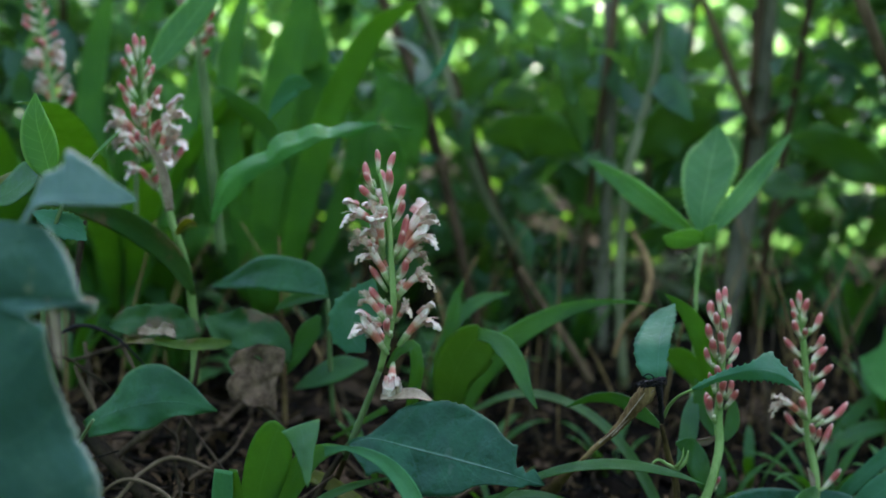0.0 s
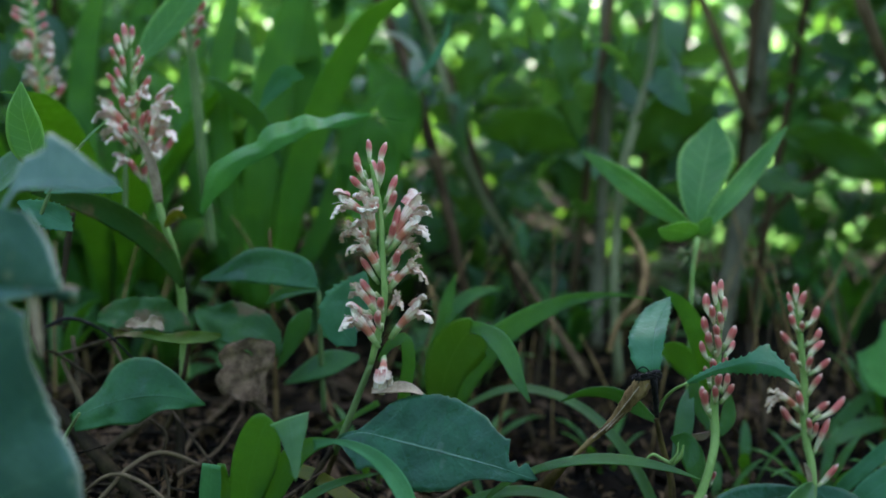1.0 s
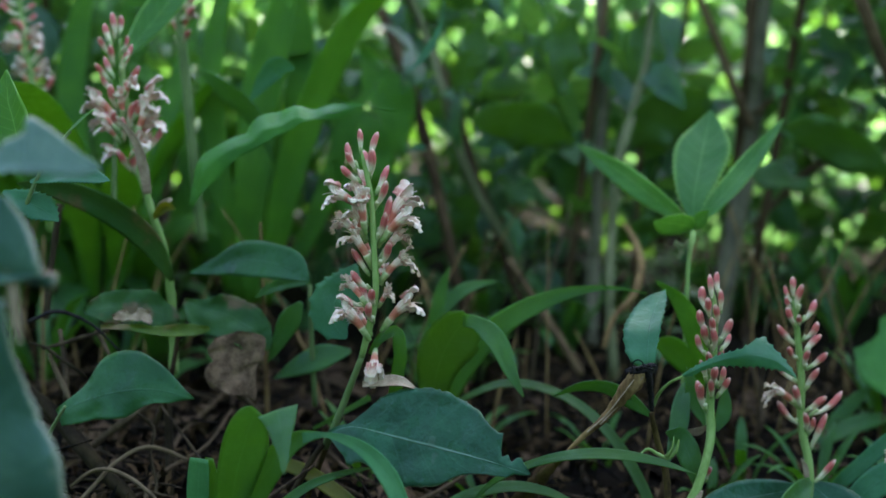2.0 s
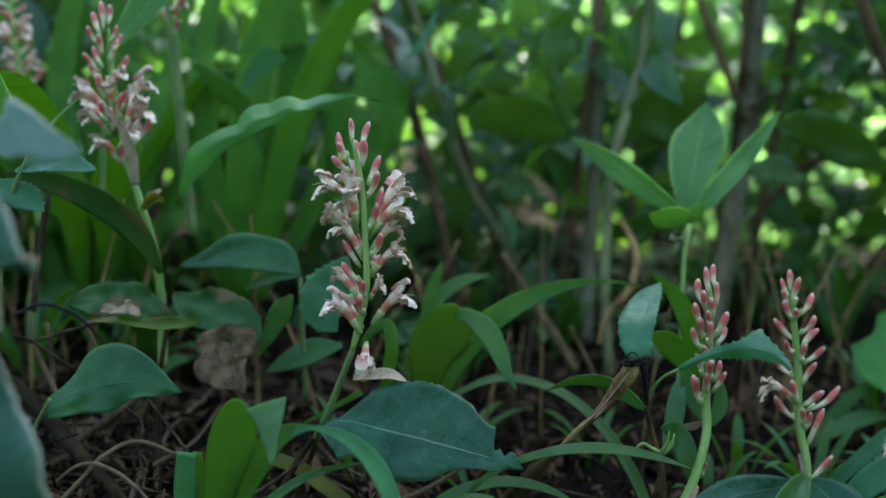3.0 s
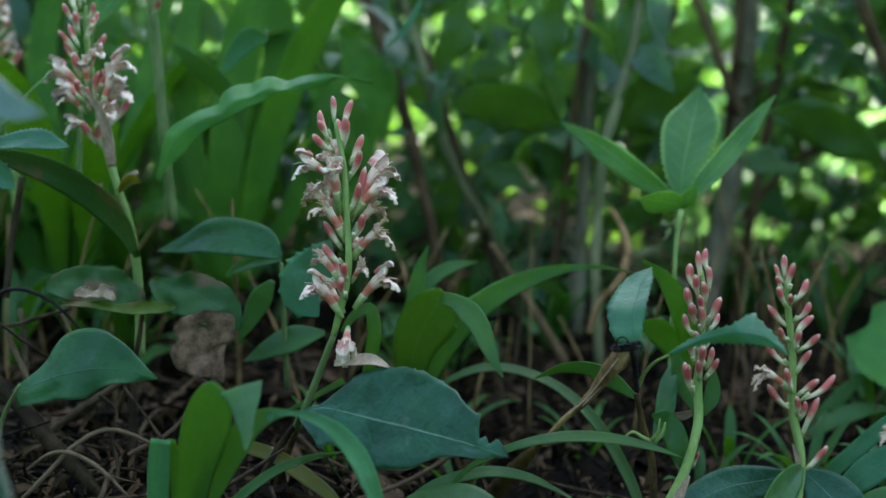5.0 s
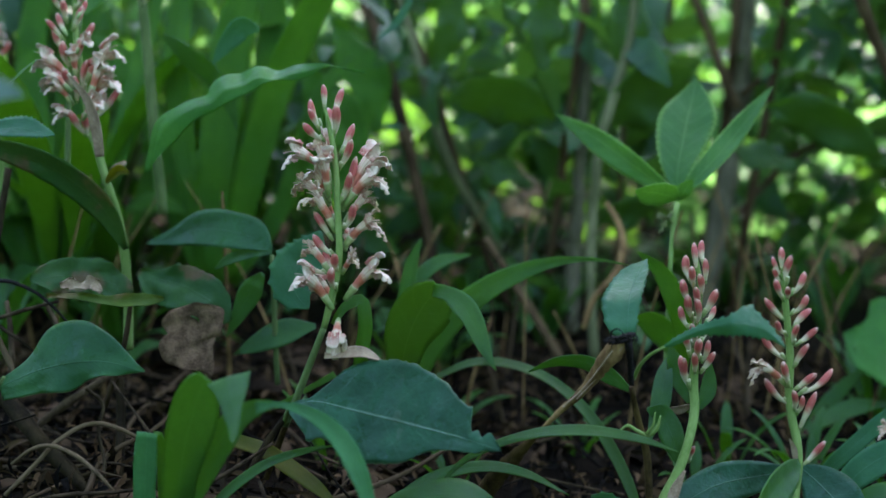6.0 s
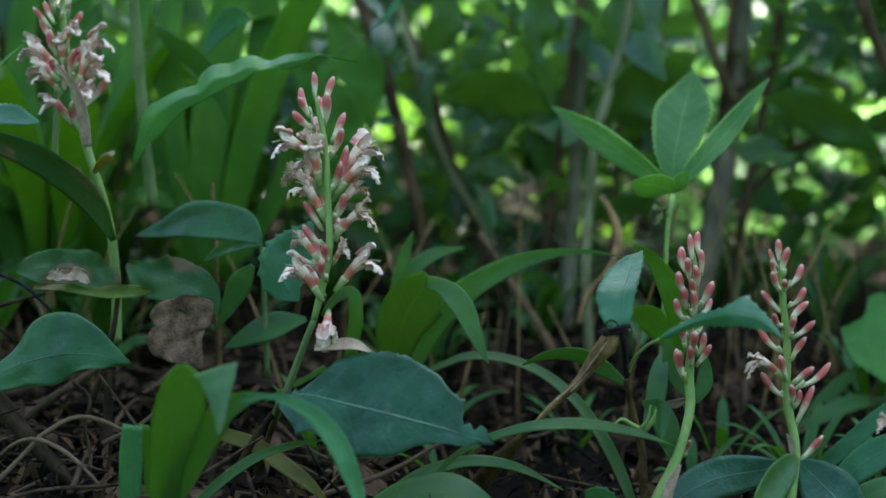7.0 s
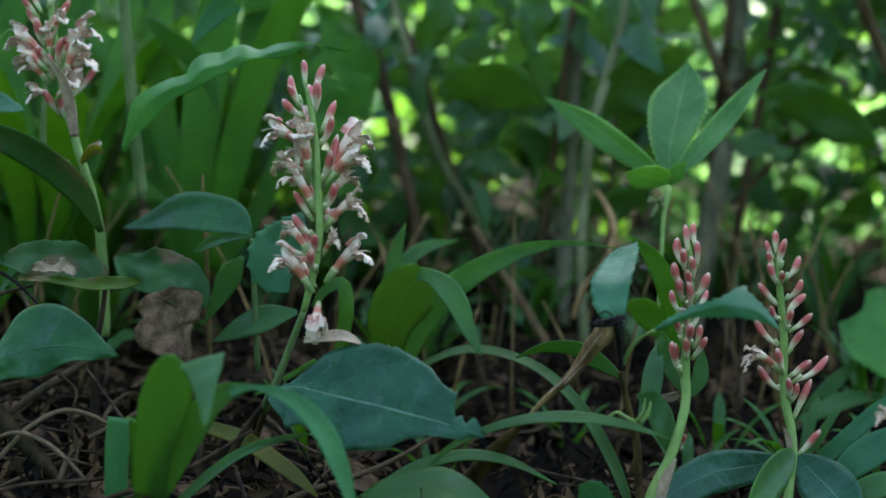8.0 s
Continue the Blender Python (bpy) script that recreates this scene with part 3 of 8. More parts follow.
bud(plant, (0.1845, 0.6659, 0.1371), (0.1845, 0.6719, 0.151), 0.0023, 50)
bud(plant, (0.1848, 0.6616, 0.1271), (0.1839, 0.6606, 0.1416), 0.0022, 51)
bud(plant, (0.1773, 0.6642, 0.1266), (0.1745, 0.669, 0.1422), 0.0025, 52)
bud(plant, (0.1818, 0.6589, 0.1195), (0.1786, 0.6537, 0.1333), 0.0023, 53)
bud(plant, (0.1762, 0.6602, 0.114), (0.1707, 0.6594, 0.1289), 0.0024, 54)
bud(plant, (0.1789, 0.6564, 0.1031), (0.1766, 0.65, 0.1196), 0.0025, 55)
bud(plant, (0.1837, 0.6592, 0.1076), (0.1909, 0.6582, 0.1234), 0.0025, 56)
bud(plant, (0.1861, 0.6621, 0.1022), (0.1934, 0.6687, 0.1114), 0.0021, 57)
bud(plant, (0.1763, 0.6607, 0.0987), (0.1712, 0.6653, 0.1118), 0.0022, 58)
bud(plant, (0.1762, 0.6564, 0.0835), (0.1714, 0.6555, 0.0976), 0.0023, 59)
bud(plant, (0.1786, 0.6528, 0.0744), (0.1757, 0.6461, 0.0877), 0.0023, 60)
bud(plant, (0.1827, 0.6545, 0.0741), (0.1895, 0.6517, 0.087), 0.0023, 61)
bud(plant, (0.1753, 0.6524, 0.0658), (0.1708, 0.6478, 0.0841), 0.0025, 62)
bud(plant, (0.1761, 0.6587, 0.0677), (0.1734, 0.6675, 0.0811), 0.0025, 63)
bud(plant, (0.1834, 0.6602, 0.0908), (0.1877, 0.6657, 0.1022), 0.0020, 64)
bud(plant, (0.1756, 0.6475, 0.0211), (0.1776, 0.6432, 0.0322), 0.0018, 65)
bud(plant, (0.1772, 0.6584, 0.1242), (0.1733, 0.6504, 0.1382), 0.0025, 66)
bud(plant, (0.1795, 0.6562, 0.1114), (0.1752, 0.6469, 0.1265), 0.0025, 67)
bud(plant, (0.1771, 0.6536, 0.0904), (0.1729, 0.6443, 0.1053), 0.0025, 68)
bud(plant, (0.1805, 0.6526, 0.0824), (0.178, 0.6431, 0.0968), 0.0025, 69)
bud(plant, (0.1763, 0.6568, 0.1063), (0.1718, 0.6504, 0.1214), 0.0025, 70)
bud(plant, (0.1834, 0.6558, 0.0801), (0.1864, 0.6546, 0.0936), 0.0021, 71)
leaf("bract", plant, STRAP_LEAF, [(0.1836, 0.6594, 0.0507, 0.0020, 0.0020, -0.87, 0.25, 0.43),
    (0.1894, 0.6625, 0.0601, 0.0047, 0.0047, -0.93, 0.23, 0.27),
    (0.1911, 0.6656, 0.0695, 0.0034, 0.0034, -0.98, 0.21, 0.08),
    (0.1920, 0.6675, 0.0766, 0.0003, 0.0003, -0.98, 0.21, 0.05)], "small green bract", seed=72)
leaf("bract", plant, STRAP_LEAF, [(0.1793, 0.6648, 0.0526, 0.0017, 0.0017, -0.90, 0.15, -0.42),
    (0.1747, 0.6714, 0.0646, 0.0055, 0.0055, -0.92, 0.15, -0.37),
    (0.1710, 0.6752, 0.0774, 0.0044, 0.0044, -0.94, 0.16, -0.30),
    (0.1686, 0.6784, 0.0870, 0.0003, 0.0003, -0.94, 0.16, -0.29)], "small green bract", seed=73)
leaf("bract", plant, DRY_BRACT, [(0.1576, 0.6157, 0.0019, 0.0026, 0.0026, -0.91, 0.39, 0.17),
    (0.1610, 0.6191, 0.0135, 0.0030, 0.0030, -0.88, 0.40, 0.26),
    (0.1670, 0.6223, 0.0247, 0.0007, 0.0007, -0.85, 0.41, 0.35)], "dry brown sheath", cup=0.5, seed=74)
leaf("bract", plant, DRY_BRACT, [(0.1812, 0.6694, 0.0497, 0.0018, 0.0018, 0.26, 0.54, -0.80),
    (0.1739, 0.6693, 0.0472, 0.0039, 0.0039, 0.14, 0.54, -0.83),
    (0.1662, 0.6695, 0.0471, 0.0009, 0.0009, 0.02, 0.54, -0.84)], "dry brown sheath", cup=0.3, seed=75)
# the third spike, in bud
plant = thing("flowering_plant", (0.2441, 0.6593, -0.0194), "plant with a spike of pink buds above dark leaves", "flowering plant", "flower spikes")
stalk("flower_stem", plant, STEM, [(0.2424, 0.6541, -0.0209, 0.0030), (0.2466, 0.6635, -0.0017, 0.0027), (0.2503, 0.6713, 0.0131, 0.0027), (0.2498, 0.6749, 0.0260, 0.0027), (0.2473, 0.6787, 0.0397, 0.0027), (0.2458, 0.6817, 0.0557, 0.0026), (0.2462, 0.6842, 0.0761, 0.0024), (0.2446, 0.6866, 0.0948, 0.0022), (0.2427, 0.6890, 0.1135, 0.0019), (0.2412, 0.6909, 0.1288, 0.0010)])
bud(plant, (0.2408, 0.6911, 0.1305), (0.24, 0.6929, 0.1447), 0.0022, 77)
bud(plant, (0.2429, 0.6889, 0.1225), (0.2451, 0.6882, 0.1402), 0.0025, 78)
bud(plant, (0.2402, 0.6919, 0.1269), (0.2359, 0.6962, 0.1381), 0.0019, 79)
bud(plant, (0.2389, 0.6884, 0.1225), (0.2333, 0.6855, 0.1325), 0.0018, 80)
bud(plant, (0.2411, 0.687, 0.1124), (0.2344, 0.6846, 0.1258), 0.0023, 81)
bud(plant, (0.243, 0.6848, 0.1141), (0.2395, 0.676, 0.1223), 0.0022, 82)
bud(plant, (0.2465, 0.6891, 0.1156), (0.2549, 0.6907, 0.1296), 0.0025, 83)
bud(plant, (0.2462, 0.6864, 0.1035), (0.2549, 0.6849, 0.116), 0.0023, 84)
bud(plant, (0.2418, 0.6873, 0.0999), (0.23, 0.6892, 0.113), 0.0025, 85)
bud(plant, (0.2485, 0.6877, 0.0946), (0.2604, 0.6916, 0.1059), 0.0025, 86)
bud(plant, (0.2426, 0.6831, 0.0909), (0.2343, 0.6775, 0.1009), 0.0021, 87)
bud(plant, (0.2471, 0.6824, 0.0856), (0.2475, 0.677, 0.099), 0.0022, 88)
bud(plant, (0.2502, 0.6852, 0.0843), (0.2631, 0.6862, 0.0951), 0.0025, 89)
bud(plant, (0.2446, 0.6853, 0.0745), (0.2295, 0.6905, 0.0908), 0.0025, 90)
bud(plant, (0.2477, 0.6818, 0.0711), (0.2555, 0.6792, 0.0863), 0.0025, 91)
bud(plant, (0.2447, 0.6792, 0.0598), (0.2383, 0.6743, 0.0761), 0.0025, 92)
bloom(plant, (0.2432, 0.6811, 0.06), (0.2204, 0.6801, 0.0699), 0.0032, 0.86, True, 93)
bud(plant, (0.2459, 0.6807, 0.0475), (0.2306, 0.683, 0.0633), 0.0025, 94)
bud(plant, (0.2483, 0.6794, 0.057), (0.2597, 0.6749, 0.0686), 0.0025, 95)
bud(plant, (0.2524, 0.6825, 0.0535), (0.2743, 0.6867, 0.0688), 0.0025, 96)
bud(plant, (0.248, 0.6767, 0.0451), (0.2442, 0.6701, 0.0593), 0.0024, 97)
bud(plant, (0.2501, 0.6781, 0.042), (0.2522, 0.6754, 0.0546), 0.0020, 98)
bud(plant, (0.2518, 0.6774, 0.0323), (0.2614, 0.6774, 0.0566), 0.0025, 99)
bud(plant, (0.2543, 0.6751, 0.0091), (0.268, 0.6754, 0.0257), 0.0025, 100)
leaf("leaf", plant, STRAP_LEAF, [(0.2477, 0.6637, 0.0163, 0.0018, 0.0018, 0.73, 0.25, -0.64),
    (0.2344, 0.6437, 0.0153, 0.0076, 0.0076, 0.73, 0.25, -0.63),
    (0.2213, 0.6283, 0.0106, 0.0098, 0.0098, 0.77, 0.34, -0.54),
    (0.2087, 0.6124, 0.0018, 0.0068, 0.0068, 0.84, 0.35, -0.41),
    (0.2010, 0.6013, -0.0082, 0.0010, 0.0010, 0.87, 0.36, -0.32)], "leaf at the stem's foot", cup=0.3, seed=101)
leaf("leaf", plant, BIG_LEAF, [(0.2514, 0.6749, 0.0102, 0.0018, 0.0018, 0.63, 0.33, 0.70),
    (0.2619, 0.6665, 0.0015, 0.0133, 0.0133, 0.67, 0.33, 0.67),
    (0.2695, 0.6501, -0.0071, 0.0154, 0.0154, 0.72, 0.32, 0.61),
    (0.2819, 0.6378, -0.0227, 0.0034, 0.0034, 0.74, 0.32, 0.59)], "dark leaf at the stem's foot", seed=102)
leaf("leaf", plant, BIG_LEAF, [(0.2494, 0.6745, 0.0068, 0.0018, 0.0018, 0.15, -0.43, -0.89),
    (0.2230, 0.6631, 0.0070, 0.0092, 0.0092, 0.18, -0.43, -0.89),
    (0.1906, 0.6438, 0.0076, 0.0116, 0.0116, 0.32, -0.42, -0.85),
    (0.1676, 0.6286, 0.0020, 0.0080, 0.0080, 0.51, -0.42, -0.75),
    (0.1528, 0.6181, -0.0039, 0.0007, 0.0007, 0.57, -0.41, -0.71)], "dark leaf at the stem's foot", seed=103)
leaf("bract", plant, DRY_BRACT, [(0.2475, 0.6684, 0.0140, 0.0014, 0.0014, -0.92, 0.35, -0.17),
    (0.2460, 0.6685, 0.0227, 0.0018, 0.0018, -0.90, 0.33, -0.29),
    (0.2426, 0.6674, 0.0293, 0.0004, 0.0004, -0.85, 0.31, -0.43)], "dry brown sheath", cup=0.3, seed=104)
# the spike among the long leaves
plant = thing("flowering_plant", (-0.188, 0.7595, 0.0614), "tall plant with open pink and white flowers and a dry bract", "flowering plant", "flower spikes")
stalk("flower_stem", plant, STEM, [(-0.1843, 0.7546, 0.0626, 0.0036), (-0.1832, 0.7539, 0.0952, 0.0032), (-0.1836, 0.7501, 0.1277, 0.0031), (-0.1872, 0.7443, 0.1598, 0.0029), (-0.1931, 0.7432, 0.1811, 0.0027), (-0.1988, 0.7475, 0.1981, 0.0027), (-0.2062, 0.7557, 0.2207, 0.0027), (-0.2146, 0.7654, 0.2553, 0.0023), (-0.2184, 0.7706, 0.2786, 0.0020), (-0.2201, 0.7747, 0.3019, 0.0012)])
bud(plant, (-0.2228, 0.7704, 0.3006), (-0.2245, 0.773, 0.3198), 0.0025, 106)
bud(plant, (-0.2202, 0.7724, 0.3039), (-0.2197, 0.7778, 0.3183), 0.0024, 107)
bud(plant, (-0.2181, 0.7692, 0.2916), (-0.2134, 0.7708, 0.3038), 0.0020, 108)
bud(plant, (-0.2256, 0.7678, 0.2896), (-0.2326, 0.7668, 0.3026), 0.0023, 109)
bud(plant, (-0.2222, 0.765, 0.2825), (-0.2228, 0.7598, 0.2968), 0.0023, 110)
bud(plant, (-0.2184, 0.7661, 0.2779), (-0.2113, 0.7653, 0.2934), 0.0025, 111)
bud(plant, (-0.2172, 0.766, 0.2682), (-0.205, 0.7679, 0.2827), 0.0025, 112)
bud(plant, (-0.2247, 0.7652, 0.2708), (-0.2356, 0.7643, 0.2843), 0.0025, 113)
bud(plant, (-0.2231, 0.7666, 0.2631), (-0.2335, 0.7716, 0.2788), 0.0025, 114)
bud(plant, (-0.2191, 0.7602, 0.2521), (-0.2216, 0.7542, 0.2697), 0.0025, 115)
bud(plant, (-0.2164, 0.7619, 0.256), (-0.2108, 0.7584, 0.2722), 0.0025, 116)
bloom(plant, (-0.2191, 0.7616, 0.2443), (-0.2434, 0.7612, 0.2605), 0.0036, 0.86, False, 117)
bloom(plant, (-0.2177, 0.7577, 0.2291), (-0.2319, 0.7524, 0.2408), 0.0025, 0.86, False, 118)
bloom(plant, (-0.2123, 0.7553, 0.2163), (-0.228, 0.7477, 0.2216), 0.0024, 0.86, False, 119)
bloom(plant, (-0.2127, 0.7635, 0.2408), (-0.1882, 0.7695, 0.2665), 0.0036, 0.86, False, 120)
bloom(plant, (-0.2086, 0.7576, 0.2292), (-0.186, 0.7527, 0.2468), 0.0036, 0.86, False, 121)
bud(plant, (-0.2047, 0.7604, 0.2185), (-0.1873, 0.7662, 0.2417), 0.0025, 122)
bud(plant, (-0.2095, 0.7575, 0.237), (-0.205, 0.7503, 0.2571), 0.0025, 123)
bud(plant, (-0.2087, 0.7542, 0.2078), (-0.2164, 0.748, 0.2243), 0.0025, 124)
bud(plant, (-0.2046, 0.7531, 0.2047), (-0.2065, 0.7457, 0.2229), 0.0025, 125)
bloom(plant, (-0.2152, 0.7594, 0.2459), (-0.2158, 0.7535, 0.2651), 0.0026, 0.86, False, 126)
bud(plant, (-0.2128, 0.76, 0.2506), (-0.2018, 0.7524, 0.2583), 0.0023, 127)
bud(plant, (-0.2216, 0.7644, 0.2427), (-0.2333, 0.7699, 0.2513), 0.0024, 128)
bud(plant, (-0.214, 0.756, 0.2303), (-0.2121, 0.7469, 0.2467), 0.0025, 129)
bloom(plant, (-0.2066, 0.7629, 0.2192), (-0.1991, 0.7733, 0.234), 0.0026, 0.86, False, 130)
leaf("bract", plant, DRY_BRACT, [(-0.1919, 0.7316, 0.1945, 0.0031, 0.0031, -0.98, 0.16, -0.15),
    (-0.1937, 0.7321, 0.2128, 0.0041, 0.0041, -0.91, 0.32, -0.25),
    (-0.1988, 0.7334, 0.2298, 0.0032, 0.0032, -0.82, 0.29, -0.50),
    (-0.2123, 0.7339, 0.2474, 0.0008, 0.0008, -0.73, 0.27, -0.63)], "dry brown bract", cup=0.5, seed=131)
leaf("bract", plant, YELLOW_LEAF, [(-0.1877, 0.7284, 0.1780, 0.0012, 0.0012, -0.70, 0.27, 0.66),
    (-0.1826, 0.7269, 0.1828, 0.0031, 0.0031, -0.60, 0.28, 0.75),
    (-0.1768, 0.7253, 0.1860, 0.0035, 0.0035, -0.15, 0.30, 0.94),
    (-0.1722, 0.7250, 0.1845, 0.0008, 0.0008, 0.31, 0.29, 0.90)], "yellow-green cup bract", cup=0.8, seed=132)
leaf("bract", plant, DRY_BRACT, [(-0.1870, 0.7316, 0.1800, 0.0012, 0.0012, -0.79, 0.26, 0.56),
    (-0.1822, 0.7314, 0.1862, 0.0031, 0.0031, -0.72, 0.27, 0.64),
    (-0.1761, 0.7321, 0.1915, 0.0012, 0.0012, -0.65, 0.28, 0.71)], "papery dry bract", cup=0.5, seed=133)
bloom(plant, (-0.2172, 0.7545, 0.237), (-0.2382, 0.7603, 0.2465), 0.0031, 0.86, False, 134)
bloom(plant, (-0.2036, 0.7503, 0.2332), (-0.1916, 0.749, 0.2563), 0.0034, 0.86, False, 135)
bud(plant, (-0.2229, 0.7627, 0.297), (-0.229, 0.769, 0.312), 0.0025, 136)
bud(plant, (-0.2136, 0.7616, 0.2854), (-0.2099, 0.7689, 0.2975), 0.0022, 137)
bud(plant, (-0.2218, 0.7615, 0.2746), (-0.2309, 0.772, 0.289), 0.0025, 138)
bloom(plant, (-0.2067, 0.746, 0.219), (-0.1931, 0.7377, 0.2324), 0.0027, 0.86, False, 139)
bud(plant, (-0.2128, 0.7481, 0.239), (-0.2162, 0.7385, 0.2512), 0.0024, 140)
bloom(plant, (-0.2119, 0.753, 0.262), (-0.2013, 0.747, 0.2703), 0.0022, 0.86, False, 141)
leaf("leaf", plant, SICK_LEAF, [(-0.1765, 0.7288, 0.1349, 0.0020, 0.0020, -0.84, 0.20, -0.51),
    (-0.1878, 0.7223, 0.1607, 0.0085, 0.0085, -0.73, 0.18, -0.66),
    (-0.2101, 0.7154, 0.1829, 0.0099, 0.0099, -0.53, 0.16, -0.83),
    (-0.2341, 0.7123, 0.1954, 0.0083, 0.0083, -0.34, 0.14, -0.93),
    (-0.2541, 0.7083, 0.2013, 0.0049, 0.0049, -0.18, 0.13, -0.97),
    (-0.2701, 0.7038, 0.2036, 0.0007, 0.0007, -0.11, 0.13, -0.99)], "long dark leaf with a chewed edge", ragged=0.06, cup=0.2, seed=142)
leaf("leaf", plant, ARCH_LEAF, [(-0.1633, 0.7350, 0.1845, 0.0026, 0.0008, -0.79, 0.59, 0.18),
    (-0.1596, 0.7357, 0.1968, 0.0080, 0.0047, -0.75, 0.50, 0.43),
    (-0.1530, 0.7367, 0.2112, 0.0141, 0.0087, -0.74, 0.49, 0.46),
    (-0.1433, 0.7374, 0.2203, 0.0110, 0.0088, -0.75, 0.44, 0.48),
    (-0.1325, 0.7381, 0.2266, 0.0169, 0.0062, -0.55, 0.61, 0.57),
    (-0.1218, 0.7388, 0.2296, 0.0213, 0.0043, -0.42, 0.70, 0.58),
    (-0.1128, 0.7395, 0.2380, 0.0185, 0.0083, -0.43, 0.58, 0.69),
    (-0.1021, 0.7401, 0.2410, 0.0254, 0.0055, -0.33, 0.69, 0.65),
    (-0.0913, 0.7408, 0.2466, 0.0161, 0.0048, -0.24, 0.65, 0.72),
    (-0.0806, 0.7415, 0.2457, 0.0230, 0.0017, -0.17, 0.79, 0.59),
    (-0.0698, 0.7421, 0.2494, 0.0177, 0.0036, -0.12, 0.71, 0.70),
    (-0.0590, 0.7428, 0.2518, 0.0082, 0.0031, -0.13, 0.63, 0.77),
    (-0.0482, 0.7434, 0.2548, 0.0022, 0.0011, -0.06, 0.58, 0.81),
    (-0.0337, 0.7443, 0.2536, 0.0015, 0.0005, -0.05, 0.65, 0.76),
    (-0.0210, 0.7450, 0.2510, 0.0007, 0.0003, -0.04, 0.65, 0.76)], "long arching leaf with a wavy edge and a drooping tip", cup=0.0, fold=-0.41, wave=0.0014, waves=5, uneven=0.12, count=60, half=6, seed=143)
# two more spikes further back
plant = thing("flowering_plant", (-0.3294, 0.9222, 0.1514), "plant with a spike of fading pink flowers", "flowering plant", "flower spikes")
stalk("flower_stem", plant, STEM, [(-0.3294, 0.9215, 0.1464, 0.0040), (-0.3333, 0.9206, 0.2119, 0.0035), (-0.3381, 0.9181, 0.2662, 0.0030), (-0.3459, 0.9242, 0.3101, 0.0025), (-0.3518, 0.9304, 0.3540, 0.0020), (-0.3558, 0.9338, 0.3784, 0.0010)])
bud(plant, (-0.3388, 0.9195, 0.2613), (-0.3233, 0.9271, 0.2804), 0.0025, 145)
bloom(plant, (-0.339, 0.9192, 0.2657), (-0.3544, 0.9251, 0.2877), 0.0036, 0.86, False, 146)
bloom(plant, (-0.3397, 0.919, 0.2706), (-0.3261, 0.9214, 0.2823), 0.0023, 0.86, False, 147)
bloom(plant, (-0.3414, 0.923, 0.275), (-0.3535, 0.933, 0.2859), 0.0025, 0.86, False, 148)
bloom(plant, (-0.3415, 0.9211, 0.2794), (-0.3252, 0.9253, 0.2892), 0.0025, 0.86, False, 149)
bloom(plant, (-0.3405, 0.9178, 0.2837), (-0.3513, 0.9125, 0.2913), 0.0022, 0.86, False, 150)
bud(plant, (-0.3426, 0.9215, 0.2886), (-0.332, 0.9252, 0.3097), 0.0025, 151)
bloom(plant, (-0.3446, 0.9261, 0.2931), (-0.3668, 0.9382, 0.3087), 0.0036, 0.86, False, 152)
bloom(plant, (-0.3427, 0.9191, 0.2973), (-0.3286, 0.9127, 0.3072), 0.0024, 0.86, False, 153)
bloom(plant, (-0.345, 0.9247, 0.3024), (-0.3558, 0.9289, 0.3074), 0.0022, 0.86, False, 154)
bloom(plant, (-0.3448, 0.9219, 0.3066), (-0.3299, 0.9191, 0.3166), 0.0024, 0.86, False, 155)
bud(plant, (-0.3443, 0.9201, 0.3109), (-0.3459, 0.9123, 0.3258), 0.0025, 156)
bud(plant, (-0.3479, 0.9278, 0.3161), (-0.3339, 0.9352, 0.3238), 0.0025, 157)
bud(plant, (-0.3458, 0.9214, 0.3201), (-0.3522, 0.9122, 0.3253), 0.0019, 158)
bud(plant, (-0.3493, 0.9287, 0.3249), (-0.3385, 0.9354, 0.3321), 0.0022, 159)
bud(plant, (-0.3484, 0.9257, 0.3295), (-0.3655, 0.9244, 0.3405), 0.0025, 160)
bud(plant, (-0.3507, 0.9297, 0.3342), (-0.3396, 0.9357, 0.3414), 0.0022, 161)
bud(plant, (-0.3519, 0.9322, 0.3387), (-0.3714, 0.9425, 0.3468), 0.0025, 162)
bud(plant, (-0.3528, 0.9328, 0.3431), (-0.3499, 0.9433, 0.3527), 0.0022, 163)
bud(plant, (-0.3511, 0.9276, 0.3475), (-0.3622, 0.9246, 0.3564), 0.0022, 164)
bud(plant, (-0.3515, 0.9267, 0.3518), (-0.3432, 0.9197, 0.3569), 0.0018, 165)
bud(plant, (-0.3517, 0.9264, 0.3561), (-0.3629, 0.9175, 0.3628), 0.0024, 166)
bud(plant, (-0.3534, 0.9289, 0.3611), (-0.3395, 0.9247, 0.3712), 0.0025, 167)
bud(plant, (-0.3546, 0.9314, 0.3657), (-0.3668, 0.9313, 0.3748), 0.0023, 168)
bud(plant, (-0.3558, 0.9326, 0.3701), (-0.3459, 0.9332, 0.3745), 0.0018, 169)
bud(plant, (-0.3578, 0.9373, 0.3755), (-0.3673, 0.9484, 0.3894), 0.0025, 170)
plant = thing("flowering_plant", (-0.1826, 0.8515, 0.1511), "plant with a spike of fading pink flowers", "flowering plant", "flower spikes")
stalk("flower_stem", plant, DULL_STEM, [(-0.1826, 0.8509, 0.1464, 0.0042), (-0.1869, 0.8486, 0.2026, 0.0041), (-0.1913, 0.8519, 0.2619, 0.0041), (-0.1956, 0.8538, 0.3115, 0.0036), (-0.1997, 0.8594, 0.3520, 0.0027), (-0.2042, 0.8632, 0.3790, 0.0018)])
bud(plant, (-0.1939, 0.8492, 0.3023), (-0.1859, 0.843, 0.3136), 0.0023, 172)
bloom(plant, (-0.1959, 0.8565, 0.3071), (-0.2092, 0.8671, 0.3271), 0.0034, 0.86, False, 173)
